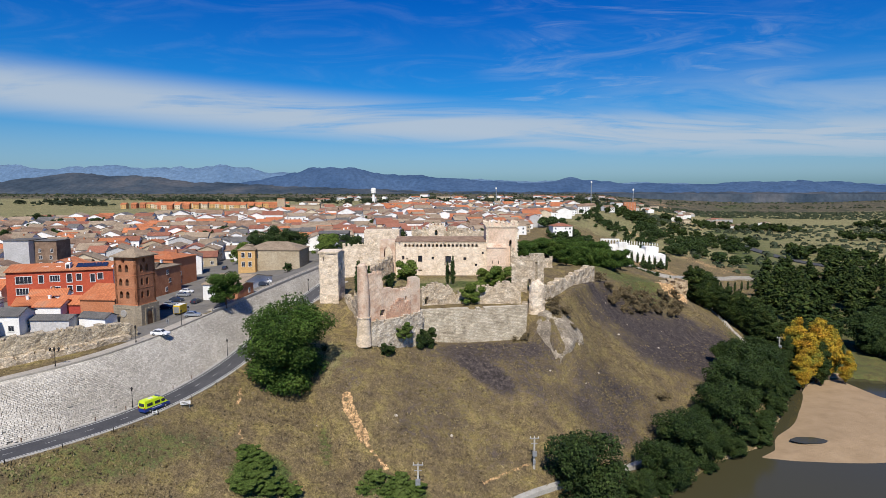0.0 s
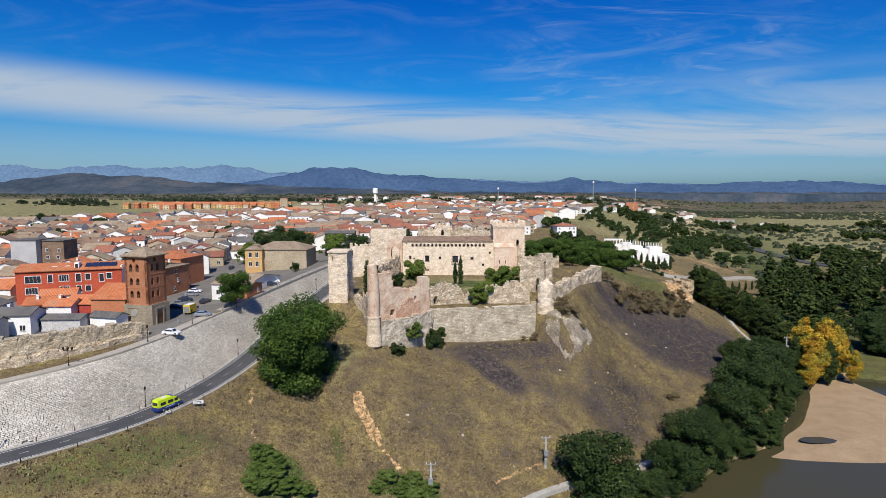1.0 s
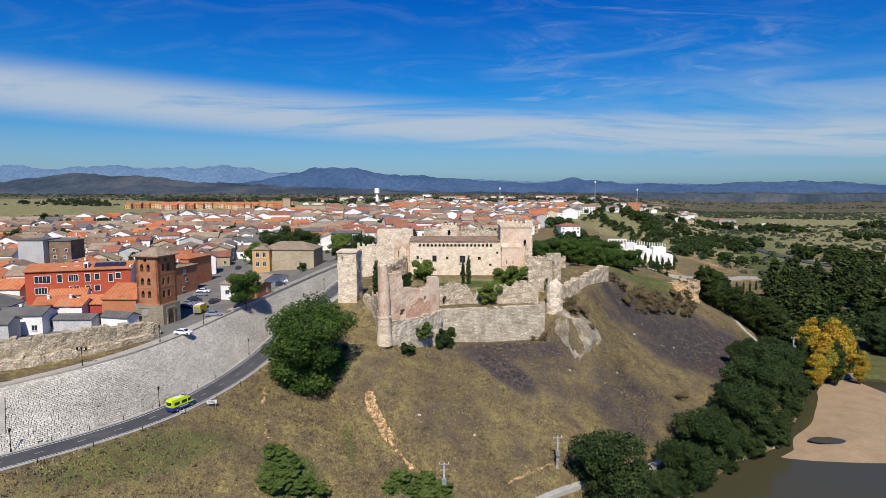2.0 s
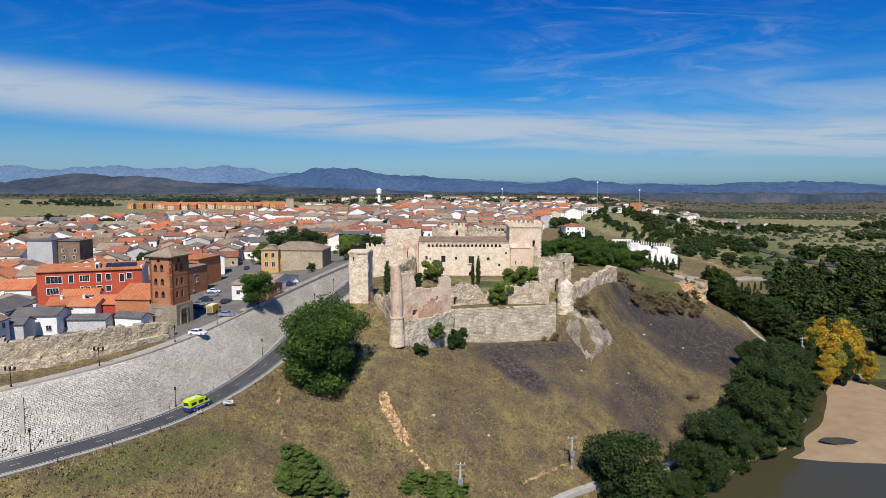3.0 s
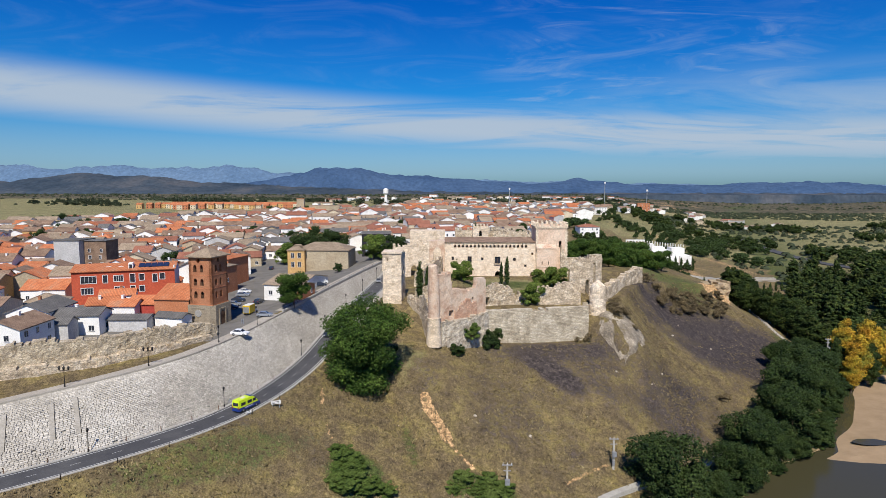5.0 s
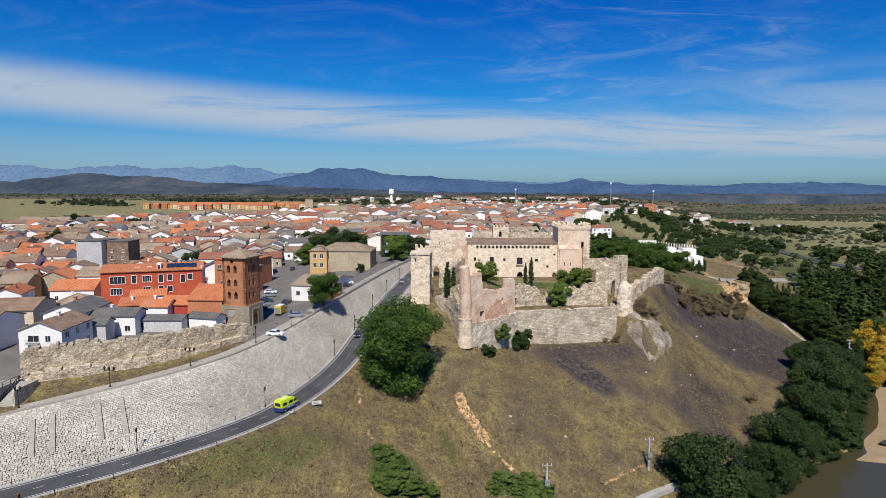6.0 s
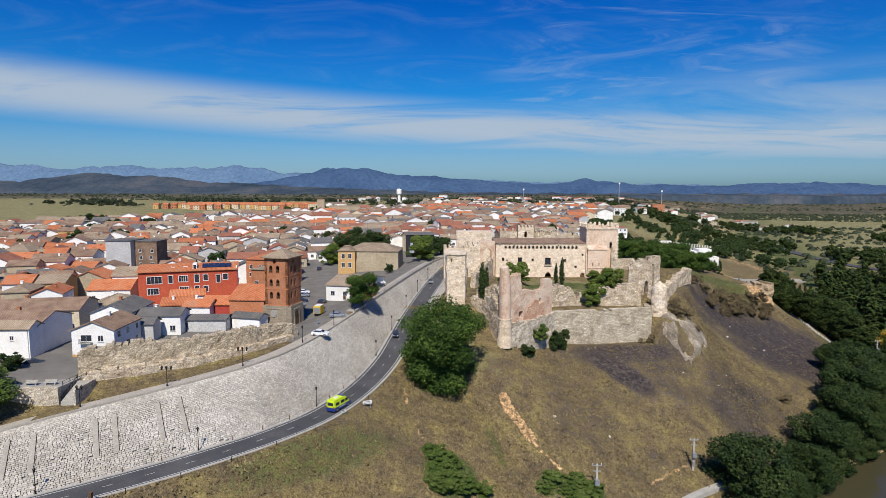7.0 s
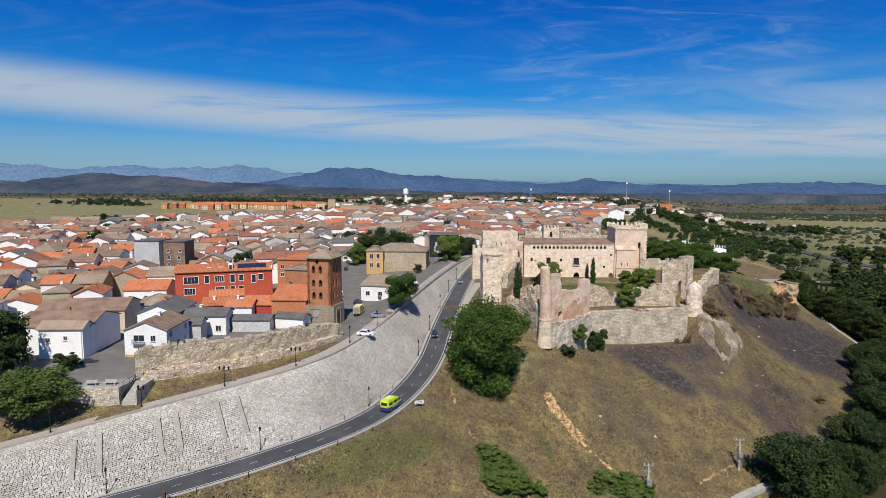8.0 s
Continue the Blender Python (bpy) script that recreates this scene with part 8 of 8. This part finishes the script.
def car(x, y, turn, colour, label, style="hatch", z=None):
    t = thing("car", pose(x, y, zat(x, y) + 0.02 if z is None else z, 0, 0, turn), label, "car", "cars")
    if style == "van":
        prof = [(-2.1, 0.3), (2.1, 0.3), (2.15, 0.75), (1.45, 1.0), (0.9, 1.75), (-1.95, 1.8), (-2.15, 0.9)]
        glass = [(1.32, 1.0), (0.85, 1.65), (-1.9, 1.68), (-2.0, 1.05)]
        h = 0.86
    else:
        prof = [(-2.1, 0.3), (2.05, 0.28), (2.1, 0.62), (1.95, 0.78), (0.95, 0.92), (0.3, 1.40), (-1.0, 1.44), (-1.75, 1.02), (-2.1, 0.92)]
        glass = [(0.85, 0.94), (0.28, 1.34), (-1.0, 1.38), (-1.62, 1.0)]
        h = 0.84
    part("body", loft_side(prof, h, 0.30), colour, t)
    part("window_band", loft_side(glass, h + 0.012, 0.30), "glass", t)
    bm = bmesh.new()
    (ax, az), (bx, bz) = glass[0], glass[1]
    for (px, pz), (qx, qz) in ((glass[0], glass[1]), (glass[-1], glass[-2])):
        s = 0.03 if px > 0 else -0.03
        w0, w1 = h - 0.12, h - 0.22
        v = [bm.verts.new(p) for p in ((px + s * 3, -w0, pz + 0.02), (px + s * 3, w0, pz + 0.02), (qx + s * 2, w1, qz + 0.03), (qx + s * 2, -w1, qz + 0.03))]
        bm.faces.new(v)
    part("windscreen", bm, "glass", t)
    wheels(t, (-1.3, 1.3), h, 0.31)
    for s in (-1, 1):
        part("headlight", boxes((2.02, 2.1, s * 0.6 - 0.15, s * 0.6 + 0.15, 0.55, 0.7)), "white_trim", t)
        part("tail_light", boxes((-2.15, -2.06, s * 0.65 - 0.1, s * 0.65 + 0.1, 0.65, 0.9)), "lamp_red", t)
        part("mirror", boxes((0.6, 0.75, s * (h + 0.02) - 0.08, s * (h + 0.02) + 0.08, 0.92, 1.05)), colour, t)
    return t


car(-67.6, 138.6, -8, "car_white", "white saloon car parked on the plaza")
car(-66.4, 154.2, 8, "car_silver", "silver hatchback parked under the plaza tree")
car(-83.6, 147.0, 10, "car_dark", "dark car parked at the foot of the brick tower")
car(-76.0, 179.5, 80, "car_dark", "dark car parked along the street")
car(-60.6, 199.5, 15, "car_white", "white van parked above the revetment", "van")
car(-60.0, 194.2, 15, "car_dark", "dark blue car parked above the revetment")
car(-63.4, 187.5, 15, "car_silver", "silver car parked beside the low house")
car(-122.4, 116.6, 25, "car_dark", "dark blue car parked at the street corner", z=-1.33)
car(-120.0, 131.0, 80, "car_red", "red car parked beside the white house")
car(-91.6, 246.0, 97, "car_dark", "dark car in the town street")
for k, (x, y, c) in enumerate(((-84.6, 190, "car_silver"), (-85.8, 195.5, "car_white"), (-81.5, 171, "car_dark"), (-82.5, 176, "car_silver"), (-83.2, 182, "car_dark"))):
    car(x, y, 5 + k, c, "car parked in the row beside the brick tower")
j = min(range(len(FOOT)), key=lambda k: (FOOT[k].xy - Vector((-54.5, 163))).length)
q = FOOT[j] + side_of(FOOT, j) * 2.6
car(q.x, q.y, -84, "car_dark", "dark grey car driving down the road", z=q.z + 0.06)
j2 = min(range(len(FOOT)), key=lambda k: (FOOT[k].xy - Vector((-46.5, 221))).length)
q2 = FOOT[j2] + side_of(FOOT, j2) * 2.6
car(q2.x, q2.y, -80, "car_silver", "silver car at the top of the road", z=q2.z + 0.06)


def make_ambulance():
    j = min(range(len(FOOT)), key=lambda k: (FOOT[k].xy - Vector((-63.5, 119.0))).length)
    p = FOOT[j] + side_of(FOOT, j) * 5.1
    n = side_of(FOOT, j)
    turn = math.degrees(math.atan2(n.x, -n.y))
    t = thing("ambulance", pose(p.x, p.y, p.z + 0.06, 0, 0, turn), "bright yellow ambulance van with a blue lower band", "ambulance")
    upper = [(-2.9, 1.05), (2.55, 1.05), (2.3, 1.2), (1.6, 2.05), (0.9, 2.5), (-2.85, 2.55), (-2.95, 1.4)]
    lower = [(-2.95, 0.35), (2.85, 0.35), (2.95, 0.8), (2.55, 1.05), (-2.95, 1.05)]
    part("upper_body", loft_side(upper, 1.0, 0.07), "hi_vis", t)
    part("lower_body", loft_side(lower, 1.0, 0.0), "deep_blue", t, "deep blue lower body panels")
    for x0, x1 in ((0.95, 1.75), (-0.6, 0.6), (-2.4, -1.2)):
        for s in (-1, 1):
            part("side_window", boxes((x0, x1, s * 0.965 - 0.04, s * 0.965 + 0.04, 1.4, 1.98)), "glass", t)
    part("rear_window", boxes((-2.97, -2.9, -0.7, 0.7, 1.45, 2.1)), "glass", t)
    bm = bmesh.new()
    v = [bm.verts.new(q) for q in ((2.34, -0.85, 1.22), (2.34, 0.85, 1.22), (1.66, 0.8, 2.03), (1.66, -0.8, 2.03))]
    bm.faces.new(v)
    part("windscreen", bm, "glass", t)
    part("light_bar", boxes((0.6, 0.9, -0.7, 0.7, 2.5, 2.66)), "deep_blue", t)
    part("roof_vent", boxes((-1.4, -0.5, -0.35, 0.35, 2.54, 2.68)), "white_trim", t)
    for s in (-1, 1):
        part("lettering_bar", boxes((-1.3, 0.9, s * 1.0 - 0.012, s * 1.0 + 0.012, 0.72, 0.86)), "white_trim", t)
        part("headlight", boxes((2.86, 2.96, s * 0.7 - 0.15, s * 0.7 + 0.15, 0.65, 0.85)), "white_trim", t)
        part("tail_light", boxes((-3.0, -2.93, s * 0.85 - 0.08, s * 0.85 + 0.08, 0.9, 1.4)), "lamp_red", t)
    wheels(t, (-1.8, 1.85), 1.0, 0.36)


make_ambulance()


def make_yellow_truck():
    t = thing("delivery_truck", pose(-73.0, 162.5, zat(-73, 162.5) + 0.02, 0, 0, 84), "small yellow box truck parked on the plaza", "truck")
    part("cargo_box", boxes((-2.6, 0.9, -1.0, 1.0, 0.75, 2.9)), "truck_yellow", t)
    part("rear_door", boxes((-2.66, -2.6, -0.85, 0.85, 0.85, 2.5)), "steel", t, "pale ribbed rear door")
    part("roof_panel", boxes((-2.5, 0.8, -0.9, 0.9, 2.9, 2.95)), "white_trim", t)
    part("cab", loft_side([(0.95, 0.4), (2.7, 0.4), (2.75, 1.2), (2.3, 2.1), (0.95, 2.2)], 0.95, 0.08), "car_white", t)
    part("side_window", boxes((1.4, 2.2, -0.93, 0.93, 1.35, 1.9)), "glass", t)
    part("chassis", boxes((-2.5, 2.4, -0.6, 0.6, 0.35, 0.75)), "iron", t)
    wheels(t, (-1.6, 1.8), 0.95, 0.36)


make_yellow_truck()

# ---- landmarks in the distance ----
def box_building(name, label, x, y, turn, w, d, h, wall, storeys, cols, z=None, cap=None, category="building"):
    t = thing(name, pose(x, y, zat(x, y) if z is None else z, 0, 0, turn), label, category)
    part("wall", boxes((-w / 2, w / 2, -d / 2, d / 2, -3, h)), wall, t)
    part("parapet", boxes((-w / 2 - 0.15, w / 2 + 0.15, -d / 2 - 0.15, d / 2 + 0.15, h, h + 0.5)), cap or wall, t)
    for s in range(storeys):
        for c in range(cols):
            put_window(t, -w / 2 + (c + 0.5) * w / cols, -d / 2, 1.0 + s * (h / storeys), 0, 1.2, 1.3)
    return t


box_building("apartment_tower", "tall orange-red brick apartment building on the plateau's edge", 322, 1024, -10, 20, 14, 14, "brick_orange", 4, 4)
box_building("church_tower", "square brick church tower above the roofs", -184, 675, 8, 8.2, 8.2, 21, "tan_wall", 2, 1, cap="brick")
box_building("church_nave", "long tan stone church with a tiled roof", -160, 690, 8, 34, 16, 13, "tan_wall", 1, 5, cap="roof_tan")
wt = thing("water_tower", pose(-137, 1170, zat(-137, 1170)), "slim white concrete water tower on the plain", "water tower")
bm = bmesh.new()
tube(bm, [(0, 0, -2, 3.2), (0, 0, 20, 2.6), (0, 0, 23, 5.0), (0, 0, 31, 5.2), (0, 0, 33, 1.5)], 16)
part("shaft_and_tank", bm, "white_wall", wt)
for x, y, h in ((262, 1050, 46), (330, 1030, 40), (95, 1060, 34)):
    t = thing("radio_mast", pose(x, y, zat(x, y)), "slender grey lattice radio mast", "mast", "radio masts")
    bm = bmesh.new()
    tube(bm, [(0, 0, -2, 1.0), (0, 0, h * 0.6, 0.7), (0, 0, h, 0.3)], 6)
    part("lattice", bm, "steel", t)
    part("antenna", boxes((-1.3, 1.3, -0.5, 0.5, h - 4, h - 1)), "white_trim", t)
house(90, 452, 6, 15, 12, 6.2, "white_wall", "roof_red", 2.0, True, "white villa with a hipped reddish roof beyond the castle", 2, z=-0.4, seed=301)
house(112, 432, -8, 10, 8, 3.2, "grey_wall", "roof_tan", 1.2, False, "small grey cottage beyond the castle", 1, seed=302)


def make_estate():
    """Stepped white garden terraces with an arcade at the edge of the plateau."""
    t = thing("white_estate", pose(128, 478, -14, 0, 0, -4), "white walled estate with an arcade and stepped terraces", "estate")
    wall_sheet("arcade", [(0, 0, -2, 7.6), (15, 0, -2, 7.6)], 0.8, "white_wall", t, sum((arch(0.6 + i * 2.4, 2.3 + i * 2.4, 3.6, 6.6) for i in range(6)), []), 1.2, seed=91)
    for k, (x0, x1, h) in enumerate(((14, 22, 4.2), (20, 30, 2.0), (24, 38, -0.5), (34, 44, 1.6), (40, 49, -4.2))):
        part("terrace_wall", boxes((x0, x1, -1.0 - 2.2 * k, 8 - k, -14, h)), "white_wall", t)
    for i in range(16):
        part("balustrade_post", boxes((14 + i * 2.0, 14.5 + i * 2.0, -2.2 - 0.5 * (i // 4), -1.8 - 0.5 * (i // 4), 2.6, 7.2 - 0.2 * i)), "white_wall", t)
    for i in range(6):
        part("wall_panel", boxes((22 + 3.6 * i, 22.3 + 3.6 * i, -10.4, -10.0, -12, -1 - i * 0.4)), "white_wall", t)


make_estate()
for i in range(7):
    plant("cypress", 149 + i * 4.2, 463 - i * 1.0, 9, 1.4, label="small dark cypress before the white terraces", group="estate cypresses", name="cypress")
for i in range(12):
    plant("cypress", 134 + i * 9.0, 345 + i * 8.4, 7.5, 1.4, label="small dark cypress along the lane", group="lane cypresses", name="cypress")
lane = [Vector((122, 442, 0)), Vector((140, 418, 0)), Vector((158, 410, 0)), Vector((180, 432, 0)), Vector((220, 466, 0)), Vector((264, 500, 0))]
LANE = resample([tuple(p) for p in lane], 4)
LANE = [Vector((p.x, p.y, zat(p.x, p.y))) for p in LANE]
tagged(ribbon("lane_wall", LANE, -0.4, 0.4, 1.8, "concrete", 5.0), "pale concrete lane wall descending to the valley", "wall", kind="structure")
tagged(ribbon("lane", LANE, 0.4, 5.0, 0.25, "path_dirt", 4.0), "pale lane descending into the valley", "road", kind="structure")
HIGHWAY = [Vector((p.x, p.y, zat(p.x, p.y))) for p in resample([(430, 930, 0), (405, 820, 0), (380, 720, 0), (366, 620, 0), (372, 560, 0), (420, 480, 0)], 8)]
tagged(ribbon("highway", HIGHWAY, -6, 6, 0.9, "asphalt", 6.0), "grey asphalt highway crossing the valley", "road", kind="structure")
TRACK = [Vector((p.x, p.y, zat(p.x, p.y))) for p in resample([(150, 330, 0), (140, 296, 0), (134, 270, 0), (134, 250, 0), (136, 232, 0)], 3)]
tagged(ribbon("track", TRACK, -1.0, 1.0, 0.15, "path_dirt", 2.0), "pale dirt track under the poplars", "road", kind="structure")
for i in range(0, len(TRACK), 1):
    p = TRACK[i]
    t = thing("fence_post", pose(p.x - 2.0, p.y, zat(p.x - 2.0, p.y)), "low pale concrete post beside the track", "post", "track posts")
    part("shaft", boxes((-0.15, 0.15, -0.15, 0.15, -0.3, 1.1)), "concrete", t)

PATH = [Vector((p.x, p.y, zat(p.x, p.y))) for p in resample([(2, 115, 0), (10, 119.5, 0), (17.1, 125.3, 0), (26.4, 130.9, 0), (37, 139.5, 0), (45, 145.5, 0), (60, 157, 0), (77, 169.7, 0), (96, 190, 0), (113, 210, 0), (124, 228, 0), (134, 244, 0)], 2)]
tagged(ribbon("river_path", PATH, -1.2, 1.2, 0.3, "concrete", 1.5), "pale concrete path along the foot of the slope", "path", kind="structure")

# wet hollow in the sand
bm = bmesh.new()
bmesh.ops.create_circle(bm, cap_ends=True, segments=28, radius=1.0)
for v in bm.verts:
    v.co.x *= 5.6 * (1 + 0.15 * noise.noise(v.co * 3))
    v.co.y *= 2.4 * (1 + 0.2 * noise.noise(v.co * 4))
puddle = part("puddle", bm, "water")
puddle.matrix_basis = pose(112.0, 174.0, max(zat(106, 173), zat(112, 174), zat(118, 174)) + 0.05)
tagged(puddle, "small dark pool of water lying in the sand", "puddle", kind="structure")

# boulders and rubbish on the slope
rnd = random.Random(31)
for i in range(22):
    x, y = (rnd.uniform(-30, 60), rnd.uniform(125, 172)) if i < 6 else (rnd.uniform(28, 48), rnd.uniform(160, 177)) if i < 15 else (rnd.uniform(60, 110), rnd.uniform(200, 240))
    t = thing("boulder", pose(x, y, zat(x, y), rnd.uniform(0, 40), rnd.uniform(0, 40), rnd.uniform(0, 360)), "pale loose stone lying on the dry slope", "stone", "loose stones")
    bm = bmesh.new()
    bmesh.ops.create_icosphere(bm, subdivisions=2, radius=rnd.uniform(0.15, 0.5))
    for v in bm.verts:
        v.co *= 1 + 0.5 * noise.noise(v.co * 2.0 + Vector((i, 0, 0)))
        v.co.z *= 0.6
    part("rock", bm, "white_rubble", t)

# ---- single stones of the revetment ----
for vs, fs in REVET_SINGLES:
    raw("stone", vs, fs, "revet_stone_single", revetment)
